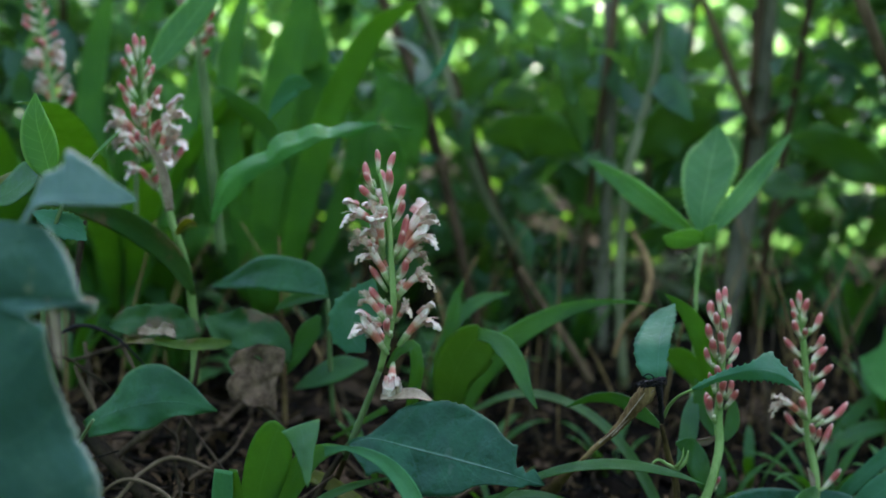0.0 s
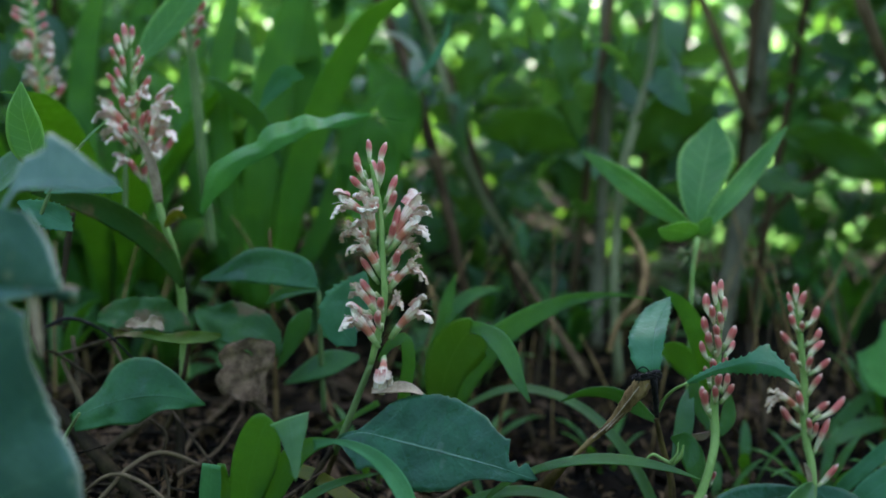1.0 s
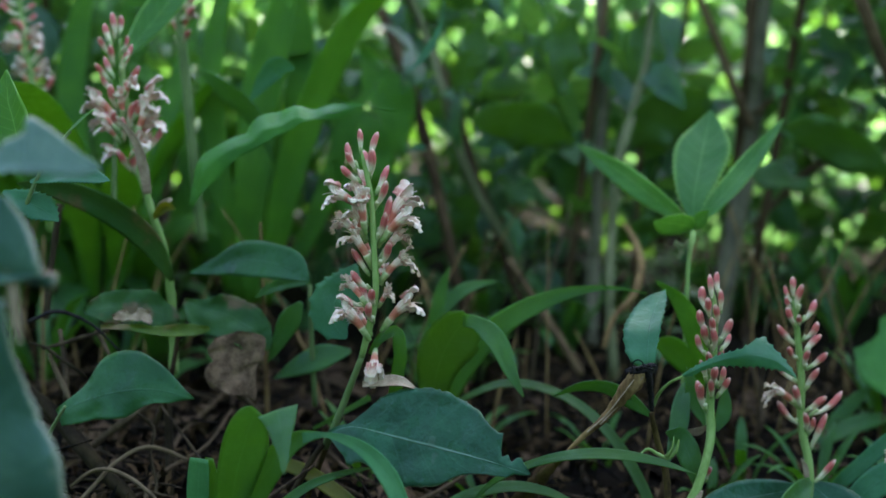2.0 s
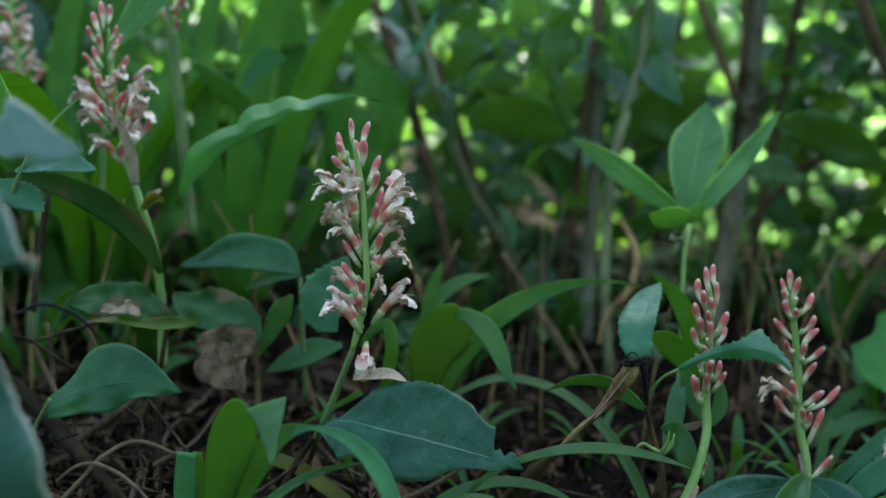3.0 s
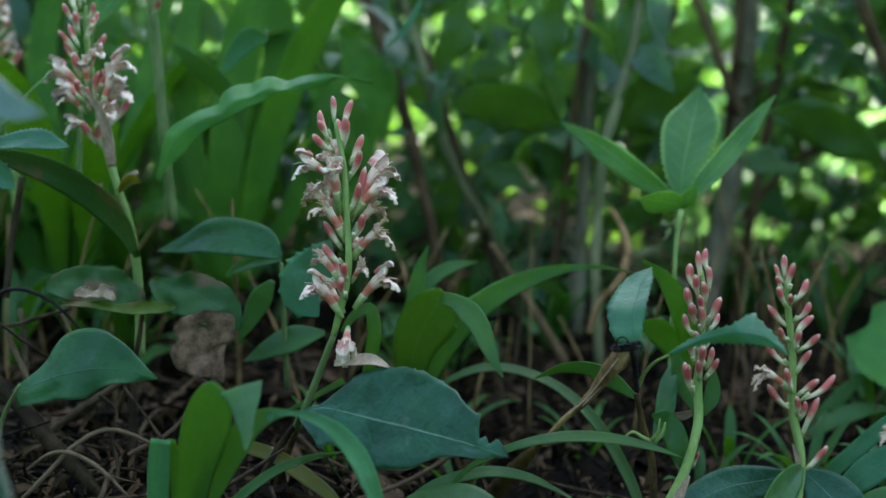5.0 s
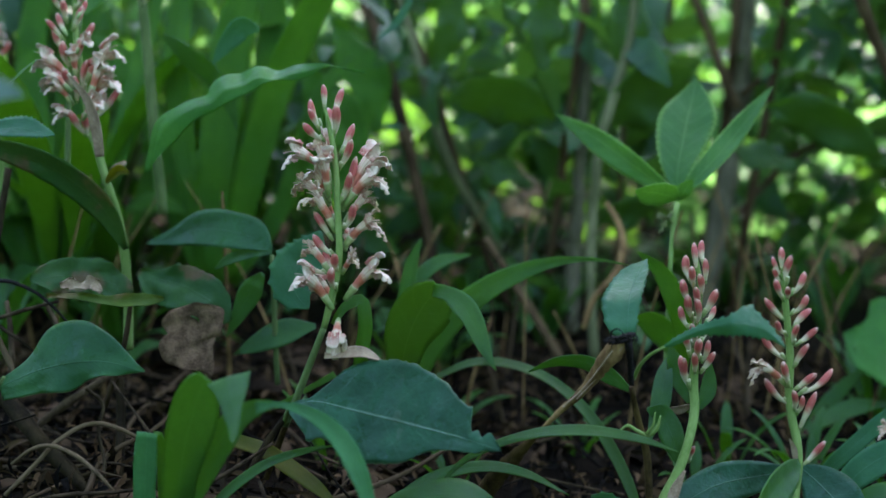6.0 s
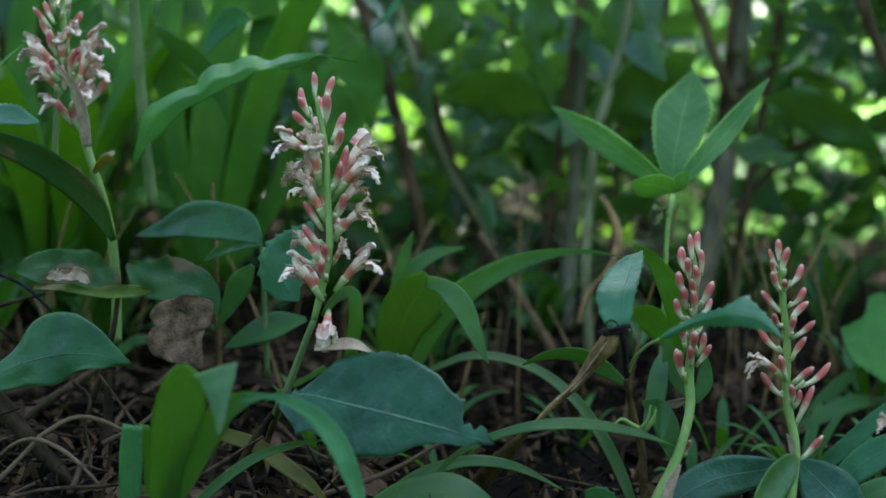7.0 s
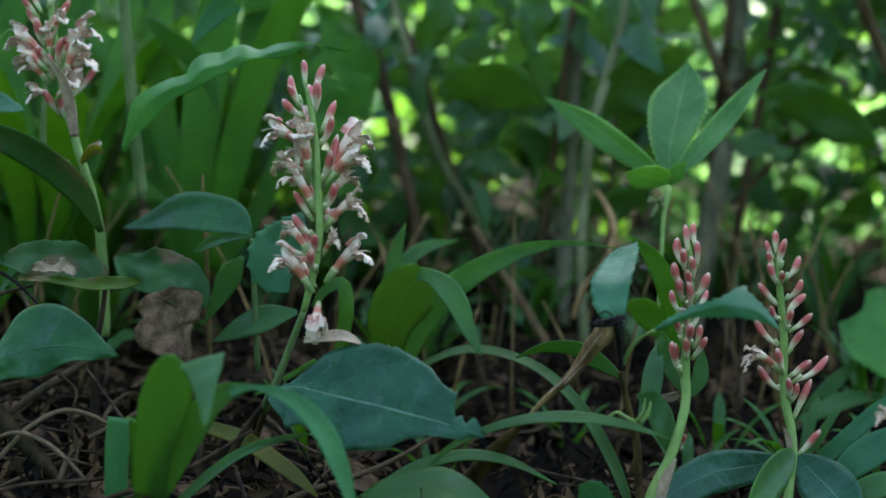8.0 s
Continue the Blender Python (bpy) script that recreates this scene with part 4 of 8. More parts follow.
bloom(plant, (-0.1955, 0.8535, 0.3114), (-0.1836, 0.8551, 0.3281), 0.0027, 0.86, False, 174)
bloom(plant, (-0.1976, 0.859, 0.3162), (-0.206, 0.8711, 0.3269), 0.0024, 0.86, False, 175)
bud(plant, (-0.1961, 0.8514, 0.3203), (-0.1821, 0.8445, 0.3317), 0.0025, 176)
bud(plant, (-0.1981, 0.8584, 0.3252), (-0.2124, 0.8662, 0.3351), 0.0025, 177)
bud(plant, (-0.1976, 0.8551, 0.3294), (-0.1838, 0.8545, 0.3453), 0.0025, 178)
bloom(plant, (-0.1988, 0.8587, 0.3341), (-0.2107, 0.8653, 0.3503), 0.0028, 0.86, False, 179)
bud(plant, (-0.1982, 0.8529, 0.3381), (-0.185, 0.8438, 0.3488), 0.0025, 180)
bloom(plant, (-0.2004, 0.8612, 0.3433), (-0.2145, 0.87, 0.3557), 0.0027, 0.86, False, 181)
bud(plant, (-0.2007, 0.8609, 0.3477), (-0.1926, 0.8679, 0.3622), 0.0025, 182)
bloom(plant, (-0.201, 0.8613, 0.3522), (-0.2176, 0.868, 0.3703), 0.0033, 0.86, False, 183)
bud(plant, (-0.2011, 0.8604, 0.3565), (-0.1835, 0.8631, 0.371), 0.0025, 184)
bud(plant, (-0.2019, 0.8604, 0.361), (-0.2135, 0.8616, 0.3749), 0.0025, 185)
bud(plant, (-0.2017, 0.8582, 0.3652), (-0.1865, 0.8532, 0.3795), 0.0025, 186)
bud(plant, (-0.2027, 0.8613, 0.3699), (-0.2146, 0.862, 0.3846), 0.0025, 187)
# large pale-edged leaves close by
near_plant = thing("broad_leaved_plant", (-0.2148, 0.4455, 0.0638), "grey-green broad leaves with pale ragged edges", "plant")
leaf("leaf", near_plant, NEAR_LEAF, [(-0.1981, 0.4262, 0.0337, 0.0100, 0.0200, -0.99, 0.14, -0.02),
    (-0.1960, 0.4265, 0.0725, 0.0369, 0.0590, -0.99, 0.14, -0.02),
    (-0.1942, 0.4267, 0.1025, 0.0390, 0.0580, -0.99, 0.14, -0.02),
    (-0.1929, 0.4262, 0.1207, 0.0363, 0.0525, -0.99, 0.14, -0.02),
    (-0.1920, 0.4258, 0.1320, 0.0338, 0.0440, -0.99, 0.14, -0.02),
    (-0.1911, 0.4250, 0.1409, 0.0312, 0.0382, -0.99, 0.14, -0.02),
    (-0.1903, 0.4244, 0.1508, 0.0287, 0.0338, -0.99, 0.14, -0.02),
    (-0.1894, 0.4239, 0.1619, 0.0262, 0.0302, -0.99, 0.14, -0.02),
    (-0.1890, 0.4244, 0.1726, 0.0261, 0.0285, -0.99, 0.14, -0.02),
    (-0.1885, 0.4247, 0.1821, 0.0260, 0.0275, -0.99, 0.14, -0.02),
    (-0.1881, 0.4243, 0.1867, 0.0260, 0.0269, -0.99, 0.14, -0.02),
    (-0.1881, 0.4245, 0.1879, 0.0260, 0.0482, -0.99, 0.14, -0.02),
    (-0.1881, 0.4248, 0.1897, 0.0260, 0.0491, -0.99, 0.14, -0.02),
    (-0.1877, 0.4242, 0.1927, 0.0247, 0.0448, -0.99, 0.14, -0.02),
    (-0.1872, 0.4243, 0.2012, 0.0235, 0.0395, -0.99, 0.14, -0.02),
    (-0.1872, 0.4256, 0.2104, 0.0223, 0.0334, -0.99, 0.14, -0.02),
    (-0.1872, 0.4265, 0.2168, 0.0188, 0.0282, -0.99, 0.14, -0.02),
    (-0.1872, 0.4269, 0.2196, 0.0094, 0.0235, -0.99, 0.14, -0.02),
    (-0.1872, 0.4272, 0.2215, 0.0007, 0.0071, -0.99, 0.14, -0.02)], "broad leaf with a torn pale-edged lobe", ragged=0.045, cup=0.06, wave=0.002, waves=3, count=130, half=6, seed=188)
leaf("leaf", near_plant, DRY_BRACT, [(-0.1622, 0.4225, 0.1949, 0.0012, 0.0012, 0.92, 0.36, 0.13),
    (-0.1605, 0.4213, 0.1864, 0.0022, 0.0022, 0.93, 0.36, 0.10),
    (-0.1595, 0.4208, 0.1758, 0.0022, 0.0022, 0.93, 0.36, 0.08),
    (-0.1584, 0.4197, 0.1677, 0.0017, 0.0017, 0.93, 0.36, 0.08),
    (-0.1578, 0.4197, 0.1606, 0.0002, 0.0002, 0.93, 0.36, 0.08)], "dry rolled edge", cup=0.5, ragged=0.2, seed=189)
stalk("leaf_edge", near_plant, DRY_BRACT, [(-0.1593, 0.4227, 0.1892, 0.0007), (-0.1535, 0.4225, 0.1880, 0.0012), (-0.1473, 0.4216, 0.1889, 0.0014), (-0.1426, 0.4216, 0.1887, 0.0009)], "dry rolled edge", rough=0.4, seed=190)
leaf("leaf", near_plant, NEAR_SHEEN, [(-0.1776, 0.4283, 0.2147, 0.0007, 0.0007, -0.82, 0.40, 0.41),
    (-0.1729, 0.4294, 0.2229, 0.0012, 0.0015, -0.79, 0.41, 0.45),
    (-0.1680, 0.4303, 0.2296, 0.0035, 0.0025, -0.63, 0.44, 0.65),
    (-0.1646, 0.4315, 0.2304, 0.0110, 0.0025, -0.16, 0.47, 0.87),
    (-0.1607, 0.4325, 0.2308, 0.0135, 0.0030, -0.06, 0.47, 0.88),
    (-0.1579, 0.4325, 0.2308, 0.0185, 0.0030, 0.00, 0.47, 0.88),
    (-0.1555, 0.4335, 0.2307, 0.0216, 0.0033, 0.00, 0.47, 0.88),
    (-0.1520, 0.4345, 0.2306, 0.0191, 0.0035, 0.00, 0.47, 0.88),
    (-0.1453, 0.4355, 0.2305, 0.0136, 0.0038, 0.01, 0.47, 0.88),
    (-0.1379, 0.4375, 0.2301, 0.0066, 0.0035, 0.03, 0.47, 0.88),
    (-0.1332, 0.4385, 0.2298, 0.0033, 0.0020, 0.07, 0.47, 0.88),
    (-0.1291, 0.4384, 0.2293, 0.0003, 0.0003, 0.11, 0.47, 0.88)], "pointed leaf folded over, with a pale edge", ragged=0.05, cup=0.06, count=60, half=5, seed=191)
stalk("petiole", near_plant, DULL_STEM, [(-0.2231, 0.4740, 0.0506, 0.0027), (-0.1959, 0.4427, 0.1883, 0.0022), (-0.1767, 0.4266, 0.2173, 0.0014)])
# small toothed plant at the edge
toothed_plant = thing("toothed_plant", (-0.2656, 0.66, 0.0641), "small plant with toothed bluish-green leaves on thin stems", "plant", "toothed plants")
stalk("stem", toothed_plant, DULL_STEM, [(-0.2656, 0.6595, 0.0606, 0.0021), (-0.2540, 0.6483, 0.1295, 0.0017), (-0.2377, 0.6370, 0.1975, 0.0013), (-0.2232, 0.6407, 0.2266, 0.0010), (-0.2119, 0.6422, 0.2395, 0.0010)])
leaf("leaf", toothed_plant, TOOTHED_LEAF, [(-0.2361, 0.6386, 0.2094, 0.0013, 0.0013, -0.19, 0.74, 0.65),
    (-0.2264, 0.6388, 0.2121, 0.0051, 0.0051, -0.11, 0.74, 0.67),
    (-0.2069, 0.6388, 0.2138, 0.0085, 0.0068, 0.02, 0.74, 0.67),
    (-0.1948, 0.6363, 0.2117, 0.0042, 0.0042, 0.15, 0.73, 0.66),
    (-0.1874, 0.6351, 0.2106, 0.0004, 0.0004, 0.14, 0.73, 0.66)], teeth=20, tooth=0.3, seed=194)
leaf("leaf", toothed_plant, TOOTHED_LEAF, [(-0.2523, 0.6380, 0.2038, 0.0011, 0.0011, 0.36, 0.60, 0.72),
    (-0.2393, 0.6371, 0.1981, 0.0075, 0.0075, 0.37, 0.59, 0.71),
    (-0.2279, 0.6362, 0.1927, 0.0083, 0.0083, 0.45, 0.59, 0.67),
    (-0.2183, 0.6333, 0.1865, 0.0004, 0.0004, 0.52, 0.58, 0.63)], teeth=12, tooth=0.3, seed=195)
leaf("leaf", toothed_plant, TRIO_LEAF, [(-0.2425, 0.6489, 0.2184, 0.0019, 0.0019, -0.90, 0.30, -0.30),
    (-0.2485, 0.6518, 0.2393, 0.0135, 0.0135, -0.91, 0.31, -0.28),
    (-0.2531, 0.6545, 0.2585, 0.0105, 0.0105, -0.93, 0.32, -0.19),
    (-0.2541, 0.6569, 0.2759, 0.0004, 0.0004, -0.94, 0.33, -0.10)], cup=0.2, seed=196)
leaf("leaf", toothed_plant, LONG_LEAF, [(-0.2151, 0.6420, 0.2373, 0.0013, 0.0013, -0.32, 0.91, 0.26),
    (-0.2071, 0.6428, 0.2444, 0.0039, 0.0039, -0.33, 0.91, 0.25),
    (-0.1983, 0.6438, 0.2525, 0.0006, 0.0006, -0.33, 0.91, 0.25)], seed=197)
leaf("leaf", toothed_plant, MID_LEAF, [(-0.2909, 0.6574, 0.2070, 0.0021, 0.0021, -0.32, 0.61, 0.73),
    (-0.2731, 0.6584, 0.2141, 0.0107, 0.0107, -0.48, 0.59, 0.64),
    (-0.2588, 0.6604, 0.2282, 0.0091, 0.0091, -0.64, 0.58, 0.51),
    (-0.2534, 0.6613, 0.2353, 0.0004, 0.0004, -0.69, 0.57, 0.45)], seed=198)
leaf("leaf", toothed_plant, YELLOW_LEAF, [(-0.2997, 0.6783, 0.2124, 0.0038, 0.0038, -0.34, 0.73, 0.59),
    (-0.2813, 0.6796, 0.2215, 0.0053, 0.0053, -0.31, 0.73, 0.61),
    (-0.2659, 0.6804, 0.2270, 0.0010, 0.0010, -0.26, 0.74, 0.63)], "yellowed narrow leaf", seed=199)
leaf("leaf", toothed_plant, TRIO_LEAF, [(-0.2233, 0.8006, 0.2920, 0.0036, 0.0036, -0.73, 0.42, 0.53),
    (-0.2113, 0.8026, 0.3069, 0.0118, 0.0100, -0.73, 0.42, 0.53),
    (-0.1942, 0.8056, 0.3280, 0.0155, 0.0127, -0.74, 0.42, 0.52),
    (-0.1750, 0.8092, 0.3535, 0.0091, 0.0091, -0.78, 0.41, 0.47),
    (-0.1643, 0.8118, 0.3725, 0.0009, 0.0009, -0.82, 0.40, 0.40)], "pale broad leaf", cup=0.1, seed=200)
stalk("stem", toothed_plant, DULL_STEM, [(-0.2357, 0.7933, 0.1679, 0.0022), (-0.2321, 0.7985, 0.2410, 0.0017), (-0.2233, 0.8006, 0.2920, 0.0013)])
# low broad leaf over the litter
low_plant = thing("low_plant", (-0.23, 0.6375, 0.0498), "low plant with one broad pointed green leaf", "plant", "low broad-leaved plants")
stalk("petiole", low_plant, DULL_STEM, [(-0.2406, 0.6455, 0.0332, 0.0017), (-0.2297, 0.6333, 0.0563, 0.0013), (-0.2152, 0.6207, 0.0769, 0.0010)])
leaf("leaf", low_plant, LOW_LEAF, [(-0.2374, 0.6680, 0.0584, 0.0024, 0.0086, -0.58, 0.41, 0.70),
    (-0.2266, 0.6664, 0.0638, 0.0069, 0.0119, -0.18, 0.44, 0.88),
    (-0.2148, 0.6647, 0.0689, 0.0129, 0.0133, -0.22, 0.44, 0.87),
    (-0.2042, 0.6632, 0.0724, 0.0235, 0.0161, -0.19, 0.43, 0.88),
    (-0.1934, 0.6617, 0.0748, 0.0269, 0.0166, -0.17, 0.43, 0.89),
    (-0.1819, 0.6601, 0.0764, 0.0241, 0.0115, -0.09, 0.43, 0.90),
    (-0.1713, 0.6586, 0.0768, 0.0166, 0.0088, -0.02, 0.44, 0.90),
    (-0.1611, 0.6571, 0.0753, 0.0088, 0.0066, 0.04, 0.44, 0.90),
    (-0.1537, 0.6560, 0.0734, 0.0044, 0.0026, 0.08, 0.44, 0.89),
    (-0.1465, 0.6550, 0.0722, 0.0005, 0.0003, 0.37, 0.48, 0.79)], cup=0.05, fold=-0.1, wave=0.0012, waves=3, uneven=0.08, count=50, half=8, seed=203)
# clump of strap leaves in front
strap_clump = thing("strap_leaf_clump", (-0.1093, 0.57, 0.0087), "clump of arching bright green strap leaves", "plant", "strap-leaved clumps")
leaf("leaf", strap_clump, STRAP_LEAF, [(-0.1102, 0.5750, 0.0191, 0.0073, 0.0091, -0.99, 0.15, -0.06),
    (-0.1069, 0.5703, 0.0387, 0.0090, 0.0095, -0.99, 0.16, -0.06),
    (-0.1033, 0.5660, 0.0562, 0.0106, 0.0126, -0.99, 0.16, 0.07),
    (-0.0987, 0.5620, 0.0718, 0.0114, 0.0139, -0.99, 0.16, 0.06),
    (-0.0958, 0.5596, 0.0811, 0.0107, 0.0133, -0.99, 0.16, 0.04),
    (-0.0931, 0.5579, 0.0872, 0.0095, 0.0103, -0.99, 0.16, 0.04),
    (-0.0912, 0.5568, 0.0911, 0.0077, 0.0069, -0.99, 0.16, 0.03),
    (-0.0891, 0.5560, 0.0936, 0.0045, 0.0041, -0.98, 0.16, 0.12)], "upright strap leaf, folded over at its top", cup=0.1, count=40, half=5, seed=204)
leaf("leaf", strap_clump, STRAP_LEAF, [(-0.0789, 0.5530, 0.0950, 0.0103, 0.0117, -1.00, 0.00, -0.08),
    (-0.0771, 0.5492, 0.0915, 0.0082, 0.0095, -0.99, 0.00, -0.13),
    (-0.0754, 0.5441, 0.0868, 0.0064, 0.0070, -0.98, 0.00, -0.21),
    (-0.0736, 0.5383, 0.0815, 0.0047, 0.0043, -0.97, 0.00, -0.25),
    (-0.0722, 0.5321, 0.0760, 0.0027, 0.0027, -0.97, 0.00, -0.26),
    (-0.0717, 0.5280, 0.0724, 0.0016, 0.0016, -0.97, 0.00, -0.26),
    (-0.0712, 0.5250, 0.0699, 0.0003, 0.0003, -1.00, 0.00, -0.01)], "hanging tip of the folded strap leaf", cup=0.12, count=24, half=5, seed=704)
# one leaf in two tones: darker rising part, sky sheen painted on top
leaf("leaf", strap_clump, STRAP_LEAF, [(-0.1064, 0.5760, 0.0219, 0.0060, 0.0075, -0.96, 0.29, 0.00),
    (-0.0951, 0.5716, 0.0420, 0.0071, 0.0083, -0.90, 0.30, 0.30),
    (-0.0841, 0.5673, 0.0603, 0.0066, 0.0081, -0.85, 0.31, 0.43),
    (-0.0749, 0.5642, 0.0728, 0.0056, 0.0068, -0.72, 0.32, 0.62),
    (-0.0662, 0.5621, 0.0780, 0.0032, 0.0051, -0.45, 0.33, 0.83),
    (-0.0548, 0.5576, 0.0805, 0.0011, 0.0017, 0.16, 0.34, 0.93)], "rising part of the arching strap leaf", cup=0.2, count=24, half=5, seed=205)
leaf("leaf", strap_clump, SHEEN_STRAP, [(-0.0662, 0.5601, 0.0780, 0.0026, 0.0035, -0.45, 0.33, 0.83),
    (-0.0548, 0.5576, 0.0805, 0.0011, 0.0017, 0.16, 0.34, 0.93),
    (-0.0435, 0.5550, 0.0788, 0.0024, 0.0028, 0.44, 0.33, 0.83),
    (-0.0308, 0.5518, 0.0724, 0.0042, 0.0040, 0.63, 0.33, 0.70),
    (-0.0204, 0.5482, 0.0612, 0.0054, 0.0049, 0.76, 0.33, 0.55),
    (-0.0131, 0.5446, 0.0481, 0.0045, 0.0048, 0.82, 0.33, 0.46),
    (-0.0063, 0.5400, 0.0302, 0.0022, 0.0026, 0.92, 0.32, 0.22)], "long arching strap leaf", cup=0.2, count=32, half=5, seed=706)
# folded strap: lit leg in the sheen colour, shaded leg in the darker one
leaf("leaf", strap_clump, SHEEN_STRAP, [(-0.1340, 0.5991, -0.0173, 0.0059, 0.0059, -0.98, 0.18, -0.03),
    (-0.1335, 0.6009, 0.0188, 0.0065, 0.0065, -0.98, 0.19, -0.02),
    (-0.1325, 0.6019, 0.0416, 0.0065, 0.0065, -0.98, 0.19, 0.01),
    (-0.1317, 0.6021, 0.0514, 0.0058, 0.0058, -0.98, 0.19, 0.03)], "bent strap leaf with a blunt end", cup=0.1, seed=206)
leaf("leaf", strap_clump, STRAP_LEAF, [(-0.1264, 0.6040, 0.0511, 0.0029, 0.0029, 0.84, -0.48, 0.24),
    (-0.1247, 0.6062, 0.0368, 0.0044, 0.0044, 0.85, -0.49, 0.16),
    (-0.1246, 0.6070, 0.0131, 0.0041, 0.0041, 0.86, -0.50, 0.10),
    (-0.1243, 0.6066, -0.0207, 0.0030, 0.0030, 0.86, -0.50, 0.10)], seed=207)
leaf("leaf", strap_clump, YELLOW_LEAF, [(-0.1179, 0.6800, 0.0292, 0.0013, 0.0013, 0.24, 0.77, 0.60),
    (-0.0951, 0.6676, 0.0261, 0.0043, 0.0045, 0.18, 0.76, 0.62),
    (-0.0766, 0.6572, 0.0233, 0.0050, 0.0049, 0.26, 0.76, 0.59),
    (-0.0585, 0.6454, 0.0157, 0.0052, 0.0050, 0.36, 0.76, 0.54),
    (-0.0427, 0.6344, 0.0085, 0.0039, 0.0041, 0.43, 0.76, 0.48),
    (-0.0306, 0.6250, 0.0011, 0.0008, 0.0008, 0.55, 0.75, 0.36)], "yellowed strap leaf", seed=208)
leaf("leaf", strap_clump, STRAP_LEAF, [(-0.1031, 0.6100, 0.0026, 0.0025, 0.0025, -0.61, 0.57, 0.55),
    (-0.0865, 0.6204, 0.0163, 0.0031, 0.0030, -0.56, 0.58, 0.59),
    (-0.0720, 0.6282, 0.0248, 0.0029, 0.0028, -0.47, 0.59, 0.66),
    (-0.0540, 0.6365, 0.0294, 0.0021, 0.0022, -0.30, 0.60, 0.74),
    (-0.0340, 0.6450, 0.0308, 0.0003, 0.0003, -0.06, 0.61, 0.79)], cup=0.3, seed=209)
# strap leaves behind the flower spike
strap_clump = thing("strap_leaf_clump", (0.0067, 0.7131, 0.0421), "clump of dark green strap leaves with drooping tips", "plant", "strap-leaved clumps")
# rising underside: a darker olive leaf colour stands in for its shade
leaf("leaf", strap_clump, SHRUB_LEAF, [(0.0013, 0.7160, 0.0379, 0.0067, 0.0081, -0.99, 0.16, -0.05),
    (0.0036, 0.7068, 0.0625, 0.0095, 0.0105, -0.99, 0.16, 0.03),
    (0.0079, 0.6982, 0.0843, 0.0153, 0.0138, -0.96, 0.16, 0.23),
    (0.0148, 0.6907, 0.1018, 0.0163, 0.0187, -0.95, 0.16, 0.26),
    (0.0216, 0.6854, 0.1126, 0.0131, 0.0183, -0.94, 0.16, 0.30),
    (0.0284, 0.6820, 0.1167, 0.0094, 0.0136, -0.95, 0.16, 0.28)], "broad strap, its underside's shade painted in as olive", cup=0.15, count=32, seed=211)
leaf("leaf", strap_clump, STRAP_LEAF, [(0.0229, 0.6760, 0.1182, 0.0046, 0.0038, -0.80, 0.32, 0.51),
    (0.0310, 0.6720, 0.1169, 0.0051, 0.0041, 0.55, 0.32, 0.77),
    (0.0400, 0.6666, 0.1115, 0.0072, 0.0069, 0.76, 0.32, 0.57),
    (0.0462, 0.6607, 0.1022, 0.0073, 0.0055, 0.86, 0.31, 0.40),
    (0.0520, 0.6539, 0.0908, 0.0046, 0.0043, 0.86, 0.31, 0.40),
    (0.0561, 0.6492, 0.0832, 0.0023, 0.0026, 0.88, 0.31, 0.35),
    (0.0599, 0.6450, 0.0766, 0.0005, 0.0005, 0.70, 0.32, 0.64)], "hanging tip of the broad strap", cup=0.15, count=30, seed=711)
leaf("leaf", strap_clump, STRAP_LEAF, [(0.0067, 0.7190, 0.0372, 0.0056, 0.0063, -0.99, 0.16, -0.05),
    (0.0164, 0.7175, 0.0656, 0.0081, 0.0091, -0.93, 0.16, 0.32),
    (0.0317, 0.7160, 0.0900, 0.0099, 0.0100, -0.87, 0.16, 0.46),
    (0.0505, 0.7146, 0.1069, 0.0090, 0.0073, -0.75, 0.16, 0.64),
    (0.0646, 0.7137, 0.1170, 0.0074, 0.0068, -0.51, 0.16, 0.84),
    (0.0777, 0.7129, 0.1238, 0.0059, 0.0059, -0.43, 0.16, 0.89),
    (0.0936, 0.7120, 0.1295, 0.0044, 0.0041, -0.26, 0.16, 0.95),
    (0.1113, 0.7110, 0.1330, 0.0022, 0.0022, -0.17, 0.16, 0.97),
    (0.1290, 0.7101, 0.1333, 0.0011, 0.0011, -0.00, 0.16, 0.99),
    (0.1482, 0.7090, 0.1301, 0.0004, 0.0004, -0.00, 0.16, 0.99)], "long arching strap leaf", cup=0.15, count=36, seed=212)
leaf("leaf", strap_clump, STRAP_LEAF, [(-0.0070, 0.7778, 0.0732, 0.0025, 0.0025, -0.83, 0.41, 0.38),
    (0.0082, 0.7810, 0.1025, 0.0050, 0.0050, -0.75, 0.43, 0.51),
    (0.0275, 0.7828, 0.1202, 0.0054, 0.0054, -0.41, 0.60, 0.69),
    (0.0508, 0.7830, 0.1263, 0.0005, 0.0005, -0.21, 0.60, 0.77)], seed=213)
leaf("leaf", strap_clump, STRAP_LEAF, [(-0.0060, 0.7562, 0.0620, 0.0023, 0.0023, -0.94, 0.23, 0.25),
    (0.0049, 0.7606, 0.0997, 0.0054, 0.0054, -0.95, 0.23, 0.22),
    (0.0103, 0.7638, 0.1261, 0.0038, 0.0038, -0.95, 0.23, 0.22),
    (0.0151, 0.7653, 0.1394, 0.0004, 0.0004, -0.92, 0.24, 0.31)], seed=214)
